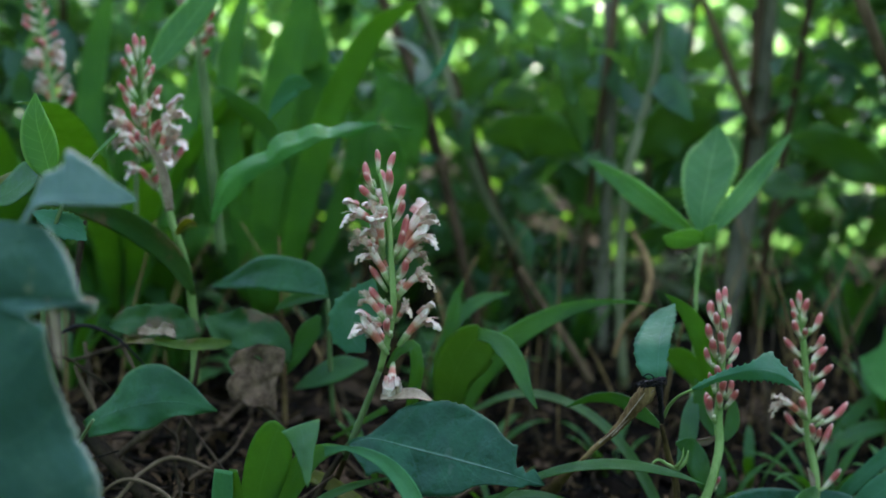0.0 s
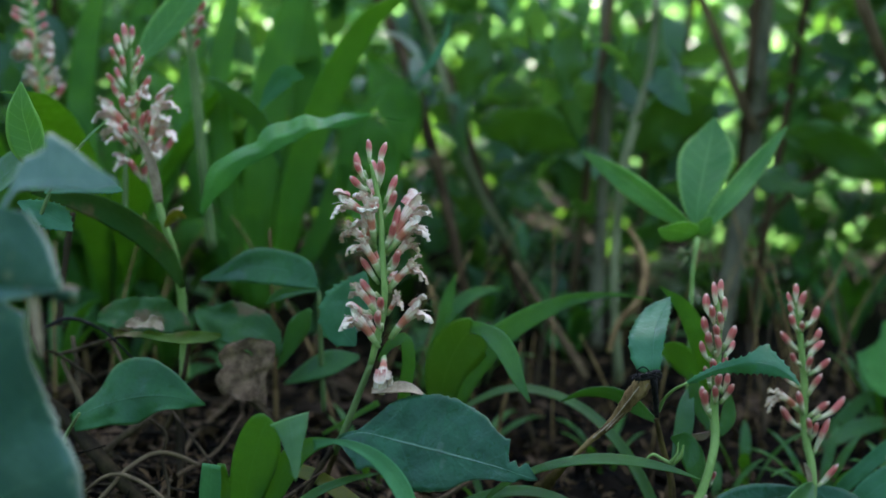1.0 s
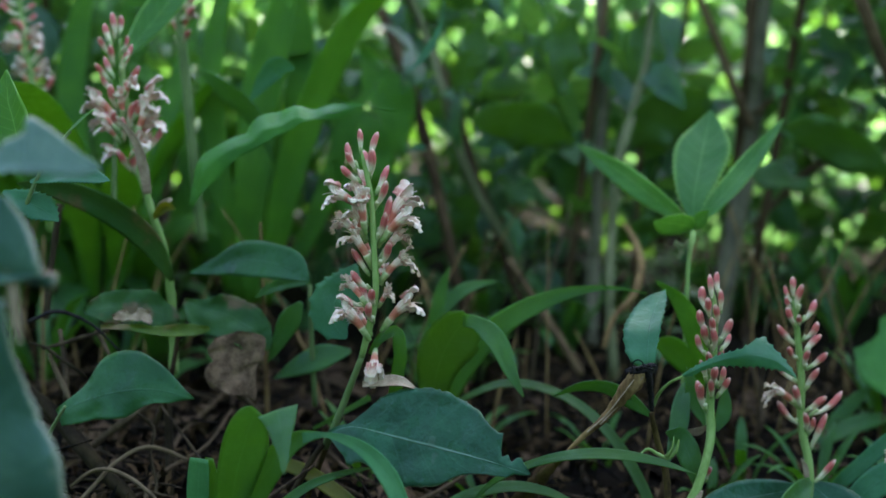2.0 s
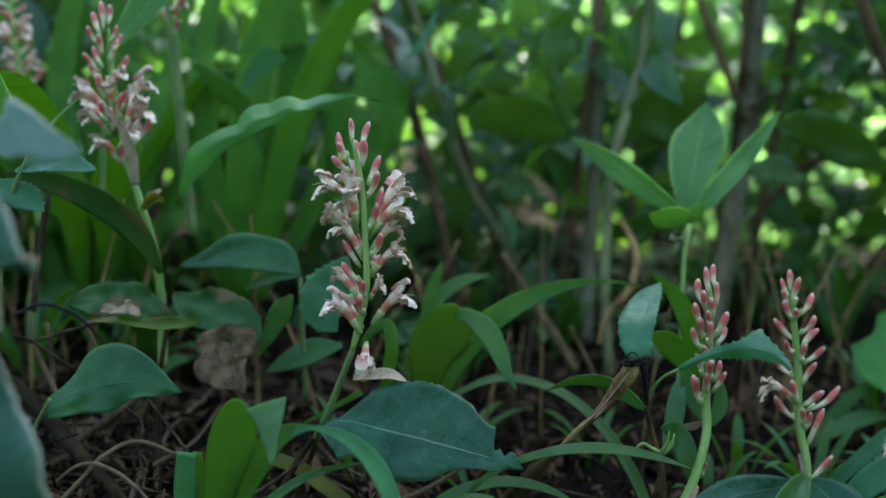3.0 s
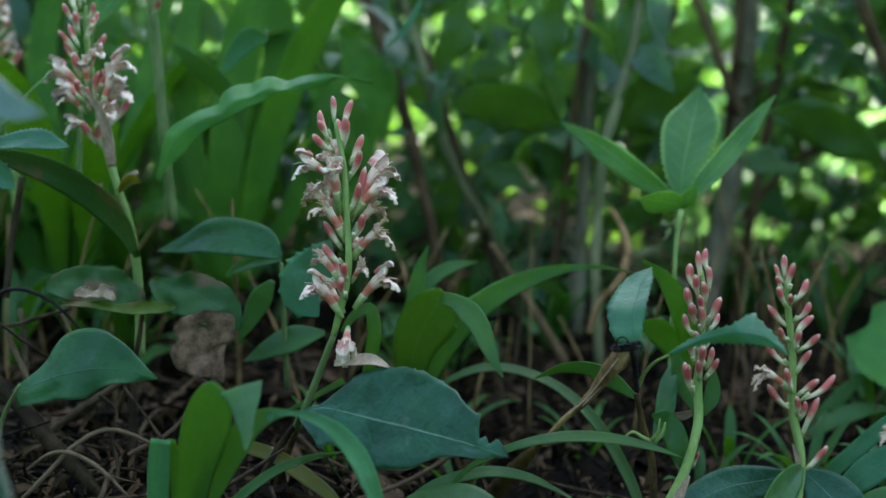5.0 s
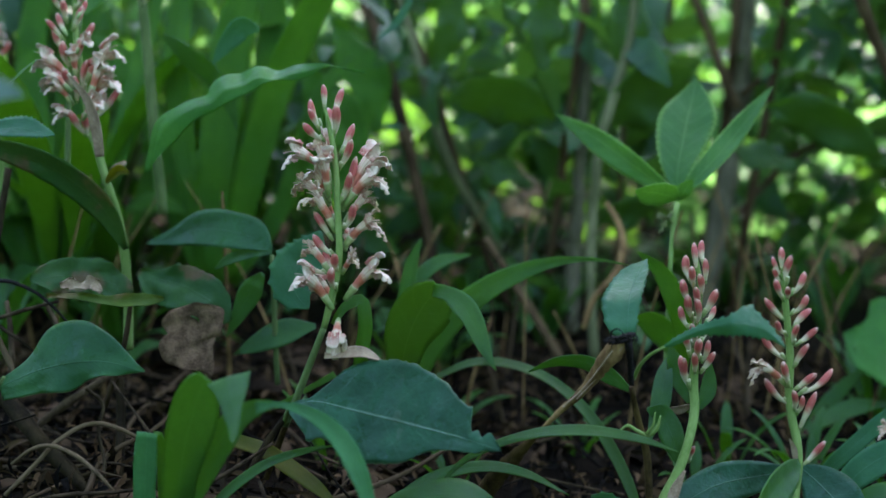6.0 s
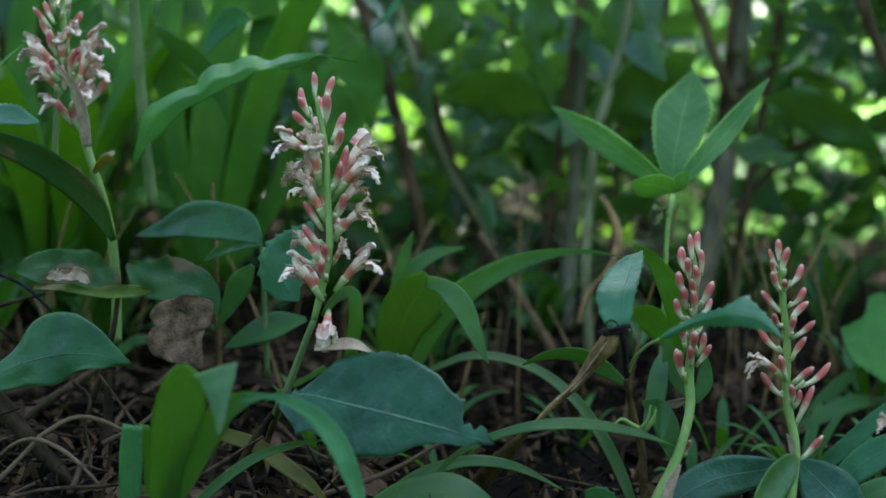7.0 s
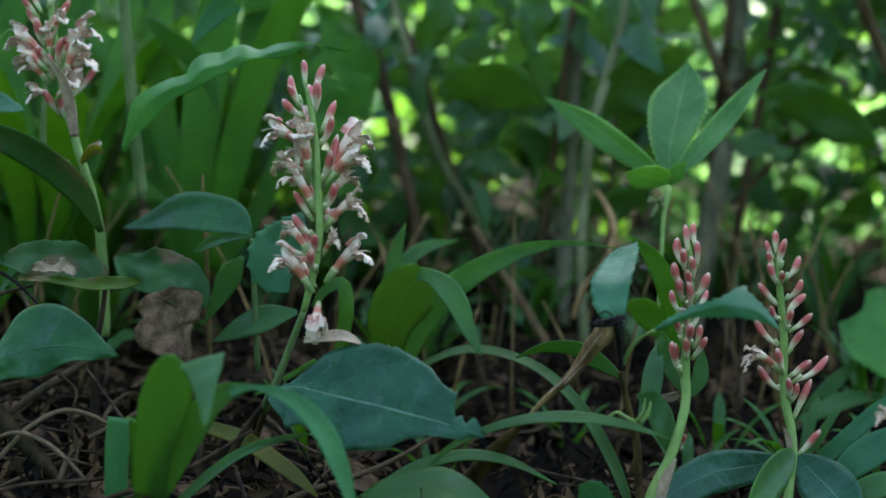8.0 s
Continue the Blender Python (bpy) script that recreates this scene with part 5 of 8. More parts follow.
leaf("leaf", strap_clump, SHRUB_LEAF, [(0.0169, 0.7627, 0.0373, 0.0025, 0.0025, -0.17, 0.92, 0.35),
    (0.0547, 0.7539, 0.0553, 0.0043, 0.0043, -0.03, 0.92, 0.39),
    (0.0943, 0.7325, 0.0529, 0.0037, 0.0037, 0.26, 0.83, 0.50),
    (0.1203, 0.7048, 0.0380, 0.0039, 0.0039, 0.60, 0.63, 0.50),
    (0.1375, 0.6863, 0.0146, 0.0042, 0.0042, 0.80, 0.46, 0.40),
    (0.1487, 0.6678, -0.0109, 0.0032, 0.0032, 0.89, 0.36, 0.29),
    (0.1553, 0.6543, -0.0370, 0.0008, 0.0008, 0.91, 0.35, 0.22)], "long arching strap leaf", cup=0.2, count=32, seed=215)
leaf("leaf", strap_clump, STRAP_LEAF, [(-0.0399, 0.7159, 0.0557, 0.0022, 0.0022, 0.49, 0.05, -0.87),
    (-0.0790, 0.7142, 0.0338, 0.0011, 0.0011, 0.49, 0.05, -0.87)], seed=216)
strap_clump = thing("strap_leaf_clump", (0.0254, 0.6429, -0.0328), "clump of narrow green strap leaves low over the litter", "plant", "strap-leaved clumps")
leaf("leaf", strap_clump, STRAP_LEAF, [(0.0187, 0.6550, -0.0172, 0.0014, 0.0014, -0.40, 0.90, 0.15),
    (0.0377, 0.6439, 0.0190, 0.0020, 0.0020, -0.34, 0.91, 0.24),
    (0.0608, 0.6305, 0.0372, 0.0032, 0.0032, -0.16, 0.93, 0.32),
    (0.0834, 0.6230, 0.0460, 0.0042, 0.0042, -0.06, 0.93, 0.35),
    (0.1042, 0.6169, 0.0495, 0.0048, 0.0048, 0.03, 0.93, 0.36),
    (0.1276, 0.6102, 0.0492, 0.0038, 0.0038, 0.10, 0.92, 0.38),
    (0.1452, 0.6063, 0.0458, 0.0022, 0.0022, 0.16, 0.92, 0.37),
    (0.1583, 0.6045, 0.0415, 0.0002, 0.0002, 0.19, 0.91, 0.36)], "long level strap leaf", cup=0.1, count=30, seed=217)
leaf("leaf", strap_clump, STRAP_LEAF, [(-0.0073, 0.6464, -0.0107, 0.0025, 0.0025, -0.34, 0.83, 0.43),
    (0.0233, 0.6530, 0.0081, 0.0052, 0.0052, -0.20, 0.92, 0.34),
    (0.0509, 0.6485, 0.0172, 0.0045, 0.0045, -0.02, 0.92, 0.39),
    (0.0760, 0.6378, 0.0176, 0.0030, 0.0030, 0.20, 0.83, 0.52),
    (0.1019, 0.6259, 0.0085, 0.0002, 0.0002, 0.29, 0.83, 0.48)], seed=218)
leaf("leaf", strap_clump, STRAP_LEAF, [(-0.0131, 0.6363, -0.0118, 0.0056, 0.0056, -0.23, 0.88, 0.41),
    (0.0125, 0.6276, 0.0038, 0.0113, 0.0113, -0.11, 0.92, 0.37),
    (0.0375, 0.6224, 0.0077, 0.0137, 0.0137, 0.09, 0.92, 0.38),
    (0.0590, 0.6159, 0.0006, 0.0075, 0.0075, 0.33, 0.86, 0.38),
    (0.0742, 0.6090, -0.0119, 0.0005, 0.0005, 0.41, 0.85, 0.32)], seed=219)
leaf("leaf", strap_clump, TOOTHED_LEAF, [(0.1270, 0.6130, -0.0101, 0.0013, 0.0013, -0.87, 0.32, -0.38),
    (0.1223, 0.6146, 0.0021, 0.0114, 0.0114, -0.76, 0.47, -0.45),
    (0.1176, 0.6155, 0.0088, 0.0093, 0.0093, -0.61, 0.44, -0.66),
    (0.1129, 0.6160, 0.0118, 0.0004, 0.0004, -0.46, 0.42, -0.78)], teeth=10, tooth=0.25, seed=220)
# toothed plant with a rotten stub
toothed_plant = thing("toothed_plant", (0.1472, 0.6173, -0.0117), "toothed blue-green leaves on a thin stem beside a dry stalk", "plant", "toothed plants")
stalk("stem", toothed_plant, DARK_STALK, [(0.1466, 0.6140, -0.0136, 0.0022), (0.1466, 0.6204, 0.0130, 0.0022), (0.1455, 0.6260, 0.0337, 0.0022), (0.1402, 0.6286, 0.0538, 0.0019), (0.1351, 0.6250, 0.0723, 0.0015)])
stalk("stem", toothed_plant, BLACK_ROT, [(0.1342, 0.6193, 0.0752, 0.0015), (0.1329, 0.6181, 0.0895, 0.0018), (0.1309, 0.6146, 0.1011, 0.0021)], "black rotten stem end", rough=0.4, seed=222)
leaf("leaf", toothed_plant, TOOTHED_LEAF, [(0.1342, 0.6220, 0.0779, 0.0006, 0.0006, -0.94, 0.33, -0.09),
    (0.1307, 0.6190, 0.0970, 0.0009, 0.0014, -0.90, 0.39, 0.19),
    (0.1306, 0.6180, 0.1054, 0.0094, 0.0044, -0.95, 0.26, -0.15),
    (0.1318, 0.6240, 0.1134, 0.0135, 0.0054, -0.96, 0.25, -0.15),
    (0.1340, 0.6320, 0.1215, 0.0151, 0.0065, -0.95, 0.26, -0.17),
    (0.1391, 0.6480, 0.1271, 0.0143, 0.0067, -0.94, 0.26, -0.20),
    (0.1440, 0.6600, 0.1320, 0.0125, 0.0058, -0.93, 0.26, -0.26),
    (0.1480, 0.6690, 0.1355, 0.0061, 0.0038, -0.95, 0.30, -0.12),
    (0.1527, 0.6760, 0.1390, 0.0004, 0.0003, -0.81, 0.32, -0.50)], "upright toothed leaf", teeth=14, tooth=0.13, cup=0.1, half=5, seed=223)
leaf("leaf", toothed_plant, TOOTHED_LEAF, [(0.1478, 0.6040, 0.1004, 0.0008, 0.0006, -0.37, 0.48, 0.80),
    (0.1507, 0.5990, 0.1036, 0.0021, 0.0016, -0.16, 0.47, 0.87),
    (0.1582, 0.5940, 0.1093, 0.0025, 0.0019, -0.19, 0.48, 0.86),
    (0.1659, 0.5900, 0.1134, 0.0035, 0.0030, -0.15, 0.45, 0.88),
    (0.1735, 0.5880, 0.1160, 0.0033, 0.0052, -0.20, 0.32, 0.93),
    (0.1790, 0.5870, 0.1171, 0.0047, 0.0060, -0.10, 0.36, 0.93),
    (0.1834, 0.5860, 0.1173, 0.0100, 0.0056, 0.05, 0.50, 0.86),
    (0.1860, 0.5850, 0.1172, 0.0152, 0.0051, 0.14, 0.57, 0.81),
    (0.1887, 0.5840, 0.1169, 0.0124, 0.0050, 0.16, 0.54, 0.82),
    (0.1931, 0.5830, 0.1156, 0.0073, 0.0049, 0.24, 0.45, 0.86),
    (0.1978, 0.5820, 0.1129, 0.0047, 0.0031, 0.36, 0.43, 0.82),
    (0.2024, 0.5810, 0.1093, 0.0024, 0.0012, 0.52, 0.46, 0.72),
    (0.2053, 0.5790, 0.1062, 0.0004, 0.0003, 0.11, 0.47, 0.88)], "toothed leaf hanging out over the buds", teeth=17, tooth=0.19, cup=0.0, fold=-0.46, half=5, seed=224)
stalk("petiole", toothed_plant, STEM, [(0.1362, 0.6240, 0.0774, 0.0012), (0.1380, 0.6190, 0.0857, 0.0010), (0.1424, 0.6120, 0.0942, 0.0009), (0.1481, 0.6030, 0.1006, 0.0008)])
leaf("leaf", toothed_plant, MID_LEAF, [(0.1377, 0.6344, 0.0674, 0.0013, 0.0013, -0.38, 0.64, -0.67),
    (0.1273, 0.6485, 0.0730, 0.0055, 0.0064, -0.34, 0.63, -0.69),
    (0.1133, 0.6645, 0.0779, 0.0061, 0.0051, -0.13, 0.62, -0.77),
    (0.0964, 0.6746, 0.0745, 0.0038, 0.0038, 0.17, 0.61, -0.77),
    (0.0822, 0.6762, 0.0681, 0.0005, 0.0005, 0.28, 0.61, -0.74)], seed=225)
leaf("leaf", toothed_plant, LONG_LEAF, [(0.1869, 0.7108, 0.0589, 0.0015, 0.0015, -0.98, 0.19, -0.04),
    (0.1854, 0.7090, 0.0846, 0.0058, 0.0058, -0.97, 0.18, -0.14),
    (0.1786, 0.7070, 0.1082, 0.0071, 0.0071, -0.91, 0.15, -0.38),
    (0.1679, 0.7096, 0.1273, 0.0049, 0.0049, -0.72, 0.28, -0.63),
    (0.1536, 0.7114, 0.1389, 0.0004, 0.0004, -0.59, 0.26, -0.76)], "bright narrow leaf", seed=226)
leaf("leaf", toothed_plant, LONG_LEAF, [(0.1899, 0.7312, 0.0616, 0.0016, 0.0016, -0.81, 0.30, -0.51),
    (0.1806, 0.7334, 0.0779, 0.0086, 0.0086, -0.72, 0.28, -0.63),
    (0.1676, 0.7351, 0.0887, 0.0078, 0.0078, -0.43, 0.25, -0.87),
    (0.1565, 0.7356, 0.0904, 0.0004, 0.0004, -0.14, 0.23, -0.96)], seed=227)
leaf("leaf", toothed_plant, MID_LEAF, [(0.1514, 0.6480, 0.0335, 0.0010, 0.0010, -0.89, 0.40, 0.24),
    (0.1599, 0.6600, 0.0503, 0.0056, 0.0056, -0.91, 0.39, 0.17),
    (0.1652, 0.6721, 0.0678, 0.0050, 0.0050, -0.91, 0.38, 0.13),
    (0.1708, 0.6834, 0.0791, 0.0004, 0.0004, -0.91, 0.39, 0.17)], seed=228)
leaf("leaf", toothed_plant, MID_LEAF, [(0.1484, 0.6407, 0.0554, 0.0010, 0.0010, 0.46, 0.43, 0.78),
    (0.1593, 0.6496, 0.0481, 0.0075, 0.0075, 0.69, 0.55, 0.48),
    (0.1660, 0.6477, 0.0337, 0.0076, 0.0076, 0.91, 0.35, 0.23),
    (0.1677, 0.6460, 0.0208, 0.0003, 0.0003, 0.94, 0.33, 0.09)], seed=229)
stalk("bract", toothed_plant, STEM, [(0.1279, 0.6201, 0.0475, 0.0006), (0.1325, 0.6204, 0.0513, 0.0009), (0.1391, 0.6218, 0.0477, 0.0012), (0.1451, 0.6233, 0.0448, 0.0016), (0.1502, 0.6228, 0.0491, 0.0012), (0.1520, 0.6226, 0.0565, 0.0005)], "pale curled scale")
stalk("bract", toothed_plant, STEM, [(0.1447, 0.6215, 0.0463, 0.0015), (0.1469, 0.6182, 0.0520, 0.0009), (0.1476, 0.6171, 0.0602, 0.0003)], "pale curled scale")
dry_stalk = thing("dry_stalk", (0.0488, 0.664, -0.0205), "broken dry brown stalk with a black rotten end", "stalk")
stalk("sheath", dry_stalk, DRY_STALK, [(0.1256, 0.6090, 0.1028, 0.0036), (0.1227, 0.6090, 0.0982, 0.0054), (0.1178, 0.6110, 0.0905, 0.0048), (0.1120, 0.6150, 0.0804, 0.0033), (0.1044, 0.6200, 0.0686, 0.0023), (0.0955, 0.6270, 0.0576, 0.0017), (0.0867, 0.6360, 0.0444, 0.0012)], "papery straw-brown sheath", rough=0.3, count=40, sides=12, seed=232)
stalk("sheath", dry_stalk, DARK_STALK, [(0.0879, 0.6360, 0.0458, 0.0011), (0.0802, 0.6430, 0.0342, 0.0022), (0.0704, 0.6520, 0.0197, 0.0045), (0.0605, 0.6600, 0.0044, 0.0055), (0.0494, 0.6680, -0.0155, 0.0053)], "dark broad lower stalk", rough=0.35, count=30, sides=12, seed=233)
stalk("fibre", dry_stalk, DRY_BRACT, [(0.1199, 0.6035, 0.0984, 0.0004), (0.1142, 0.6075, 0.0882, 0.0004), (0.1054, 0.6115, 0.0746, 0.0004), (0.0955, 0.6155, 0.0634, 0.0005)], "pale frayed strip", rough=0.4, seed=706)
stalk("fibre", dry_stalk, DRY_BRACT, [(0.1253, 0.6035, 0.1003, 0.0004), (0.1202, 0.6075, 0.0907, 0.0004), (0.1138, 0.6115, 0.0816, 0.0004), (0.1031, 0.6155, 0.0679, 0.0005)], "pale frayed strip", rough=0.4, seed=707)
stalk("rotten_tuft", dry_stalk, BLACK_ROT, [(0.1153, 0.6060, 0.1034, 0.0006), (0.1187, 0.6050, 0.1048, 0.0010), (0.1228, 0.6040, 0.1051, 0.0013), (0.1275, 0.6040, 0.1066, 0.0013), (0.1323, 0.6050, 0.1074, 0.0009)], rough=0.8, count=24, seed=234)
stalk("rotten_tuft", dry_stalk, BLACK_ROT, [(0.1176, 0.6050, 0.1024, 0.0009), (0.1222, 0.6040, 0.1029, 0.0010), (0.1270, 0.6040, 0.1039, 0.0013), (0.1310, 0.6060, 0.1041, 0.0012)], rough=0.8, count=24, seed=235)
stalk("rotten_tuft", dry_stalk, BLACK_ROT, [(0.1266, 0.6050, 0.1055, 0.0009), (0.1287, 0.6060, 0.1010, 0.0018), (0.1307, 0.6100, 0.0927, 0.0016), (0.1333, 0.6160, 0.0781, 0.0014)], "black rotten stem end", rough=0.5, count=24, seed=236)
stalk("rotten_fibre", dry_stalk, BLACK_ROT, [(0.1191, 0.6040, 0.1050, 0.0004), (0.1187, 0.6020, 0.1088, 0.0004), (0.1211, 0.6010, 0.1109, 0.0004), (0.1244, 0.6020, 0.1092, 0.0004), (0.1255, 0.6040, 0.1054, 0.0004)], count=20, seed=237)
fibres = random.Random(45)
for k in range(9):
    u = fibres.random()
    x, z = 0.1162 + 0.0153 * u, 0.1038 + 0.0026 * u
    stalk("rotten_fibre", dry_stalk, BLACK_ROT, [(x, 0.604, z, 0.0006), (x + fibres.uniform(-0.003, 0.003), 0.602, z + fibres.uniform(-0.001, 0.003), 0.0004), (x + fibres.uniform(-0.005, 0.005), 0.601, z + fibres.uniform(-0.004, 0.003), 0.0002)])
# whorled plant
whorl_plant = thing("whorled_plant", (0.1793, 0.7306, 0.0303), "upright stem with a whorl of three pointed green leaves", "plant")
stalk("stem", whorl_plant, STEM, [(0.1793, 0.7301, 0.0264, 0.0014), (0.1818, 0.7397, 0.0839, 0.0014), (0.1840, 0.7468, 0.1224, 0.0014), (0.1860, 0.7538, 0.1452, 0.0015), (0.1911, 0.7636, 0.1660, 0.0019)])
leaf("leaf", whorl_plant, TRIO_LEAF, [(0.1899, 0.7641, 0.1699, 0.0013, 0.0013, -0.54, 0.33, -0.77),
    (0.1804, 0.7672, 0.1772, 0.0044, 0.0044, -0.53, 0.33, -0.78),
    (0.1640, 0.7771, 0.1896, 0.0089, 0.0076, -0.53, 0.33, -0.78),
    (0.1447, 0.7966, 0.2051, 0.0096, 0.0077, -0.52, 0.33, -0.79),
    (0.1288, 0.8165, 0.2167, 0.0056, 0.0042, -0.48, 0.32, -0.82),
    (0.1153, 0.8350, 0.2255, 0.0005, 0.0005, -0.45, 0.32, -0.83)], teeth=20, tooth=0.12, cup=0.15, seed=256)
leaf("leaf", whorl_plant, TRIO_LEAF, [(0.1915, 0.7641, 0.1700, 0.0012, 0.0012, -0.96, 0.26, -0.07),
    (0.1927, 0.7732, 0.1852, 0.0093, 0.0084, -0.94, 0.33, 0.03),
    (0.1999, 0.7910, 0.2065, 0.0183, 0.0174, -0.92, 0.37, 0.11),
    (0.2077, 0.8087, 0.2266, 0.0189, 0.0198, -0.90, 0.41, 0.13),
    (0.2141, 0.8227, 0.2412, 0.0092, 0.0101, -0.91, 0.41, 0.12),
    (0.2173, 0.8302, 0.2526, 0.0005, 0.0005, -0.91, 0.40, 0.08)], teeth=20, tooth=0.12, cup=0.12, seed=257)
leaf("leaf", whorl_plant, TRIO_LEAF, [(0.1939, 0.7641, 0.1700, 0.0015, 0.0015, -0.63, 0.64, 0.44),
    (0.2043, 0.7675, 0.1817, 0.0058, 0.0058, -0.61, 0.65, 0.45),
    (0.2236, 0.7749, 0.2014, 0.0083, 0.0083, -0.62, 0.65, 0.45),
    (0.2414, 0.7834, 0.2213, 0.0069, 0.0064, -0.64, 0.64, 0.42),
    (0.2527, 0.7890, 0.2346, 0.0040, 0.0035, -0.65, 0.64, 0.41),
    (0.2629, 0.7945, 0.2464, 0.0005, 0.0005, -0.65, 0.64, 0.41)], teeth=20, tooth=0.12, cup=0.3, seed=258)
leaf("leaf", whorl_plant, TRIO_LEAF, [(0.1903, 0.7590, 0.1693, 0.0018, 0.0018, -0.14, 0.68, -0.72),
    (0.1773, 0.7445, 0.1729, 0.0096, 0.0096, -0.10, 0.68, -0.73),
    (0.1635, 0.7349, 0.1753, 0.0083, 0.0083, -0.06, 0.68, -0.73),
    (0.1549, 0.7301, 0.1764, 0.0006, 0.0006, -0.05, 0.68, -0.74)], "small young leaf", teeth=10, tooth=0.08, seed=259)
leaf("leaf", whorl_plant, TRIO_LEAF, [(0.1903, 0.7588, 0.1677, 0.0013, 0.0013, -0.77, 0.42, 0.48),
    (0.1938, 0.7518, 0.1763, 0.0054, 0.0054, -0.71, 0.57, 0.42),
    (0.1966, 0.7456, 0.1834, 0.0004, 0.0004, -0.70, 0.57, 0.42)], "small young leaf", seed=260)
stalk("old_flower_tuft", whorl_plant, MOSS, [(0.1864, 0.7579, 0.1606, 0.0006), (0.1839, 0.7521, 0.1546, 0.0006), (0.1858, 0.7508, 0.1531, 0.0006)])
stalk("old_flower_tuft", whorl_plant, MOSS, [(0.1864, 0.7579, 0.1606, 0.0006), (0.1821, 0.7524, 0.1573, 0.0006), (0.1771, 0.7446, 0.1482, 0.0006)])
stalk("old_flower_tuft", whorl_plant, MOSS, [(0.1864, 0.7579, 0.1606, 0.0006), (0.1812, 0.7524, 0.1570, 0.0006), (0.1787, 0.7420, 0.1586, 0.0006)])
stalk("old_flower_tuft", whorl_plant, MOSS, [(0.1864, 0.7579, 0.1606, 0.0006), (0.1813, 0.7522, 0.1553, 0.0006), (0.1754, 0.7561, 0.1572, 0.0006)])
stalk("old_flower_tuft", whorl_plant, MOSS, [(0.1864, 0.7579, 0.1606, 0.0006), (0.1812, 0.7521, 0.1545, 0.0006), (0.1819, 0.7542, 0.1508, 0.0006)])
stalk("old_flower_tuft", whorl_plant, MOSS, [(0.1864, 0.7579, 0.1606, 0.0006), (0.1807, 0.7520, 0.1542, 0.0006), (0.1747, 0.7440, 0.1470, 0.0006)])
stalk("old_flower_tuft", whorl_plant, MOSS, [(0.1864, 0.7579, 0.1606, 0.0006), (0.1826, 0.7523, 0.1563, 0.0006), (0.1774, 0.7546, 0.1591, 0.0006)])
stalk("old_flower_tuft", whorl_plant, MOSS, [(0.1864, 0.7579, 0.1606, 0.0006), (0.1813, 0.7524, 0.1567, 0.0006), (0.1797, 0.7453, 0.1512, 0.0006)])
stalk("old_flower_tuft", whorl_plant, MOSS, [(0.1864, 0.7579, 0.1606, 0.0006), (0.1819, 0.7525, 0.1576, 0.0006), (0.1779, 0.7536, 0.1512, 0.0006)])
stalk("old_flower_tuft", whorl_plant, MOSS, [(0.1864, 0.7579, 0.1606, 0.0006), (0.1811, 0.7524, 0.1571, 0.0006), (0.1765, 0.7580, 0.1581, 0.0006)])
stalk("old_flower_tuft", whorl_plant, MOSS, [(0.1864, 0.7579, 0.1606, 0.0006), (0.1802, 0.7522, 0.1553, 0.0006), (0.1773, 0.7482, 0.1584, 0.0006)])
stalk("old_flower_tuft", whorl_plant, MOSS, [(0.1864, 0.7579, 0.1606, 0.0006), (0.1826, 0.7524, 0.1569, 0.0006), (0.1768, 0.7581, 0.1597, 0.0006)])
stalk("old_flower_tuft", whorl_plant, MOSS, [(0.1864, 0.7579, 0.1606, 0.0006), (0.1834, 0.7526, 0.1585, 0.0006), (0.1774, 0.7453, 0.1567, 0.0006)])
stalk("old_flower_tuft", whorl_plant, MOSS, [(0.1864, 0.7579, 0.1606, 0.0006), (0.1834, 0.7522, 0.1558, 0.0006), (0.1816, 0.7482, 0.1580, 0.0006)])
# low leaves between the spikes
low_plant = thing("low_plant", (-0.0847, 0.7583, 0.0622), "low plant with matte bluish-green leaves", "plant", "low broad-leaved plants")
stalk("stem", low_plant, DULL_STEM, [(-0.0813, 0.7454, 0.0411, 0.0020), (-0.0822, 0.7408, 0.0824, 0.0019), (-0.0824, 0.7321, 0.1311, 0.0015)])
leaf("leaf", low_plant, LOW_LEAF, [(-0.0822, 0.7306, 0.1344, 0.0012, 0.0012, -0.53, -0.40, -0.75),
    (-0.0947, 0.7386, 0.1409, 0.0089, 0.0121, -0.39, -0.42, -0.82),
    (-0.1134, 0.7475, 0.1451, 0.0123, 0.0139, -0.17, -0.43, -0.89),
    (-0.1352, 0.7598, 0.1445, 0.0116, 0.0133, 0.10, -0.43, -0.90),
    (-0.1572, 0.7693, 0.1379, 0.0059, 0.0059, 0.23, -0.43, -0.87),
    (-0.1759, 0.7749, 0.1329, 0.0004, 0.0004, 0.22, -0.43, -0.88)], seed=276)
leaf("leaf", low_plant, MID_LEAF, [(-0.0818, 0.7275, 0.1341, 0.0012, 0.0012, 0.09, -0.38, -0.92),
    (-0.1004, 0.7374, 0.1310, 0.0036, 0.0036, 0.17, -0.38, -0.91),
    (-0.1129, 0.7430, 0.1265, 0.0036, 0.0036, 0.41, -0.38, -0.83),
    (-0.1229, 0.7463, 0.1196, 0.0004, 0.0004, 0.54, -0.37, -0.76)], seed=277)
leaf("leaf", low_plant, TOOTHED_LEAF, [(-0.0468, 0.6970, 0.1513, 0.0012, 0.0012, 0.80, 0.26, -0.53),
    (-0.0539, 0.6876, 0.1399, 0.0150, 0.0103, 0.79, 0.35, -0.50),
    (-0.0608, 0.6779, 0.1271, 0.0179, 0.0156, 0.89, 0.38, -0.25),
    (-0.0589, 0.6722, 0.1149, 0.0116, 0.0116, 0.84, 0.45, 0.29),
    (-0.0515, 0.6681, 0.1079, 0.0008, 0.0008, 0.67, 0.49, 0.55)], "pale toothed leaf", teeth=10, tooth=0.25, seed=278)
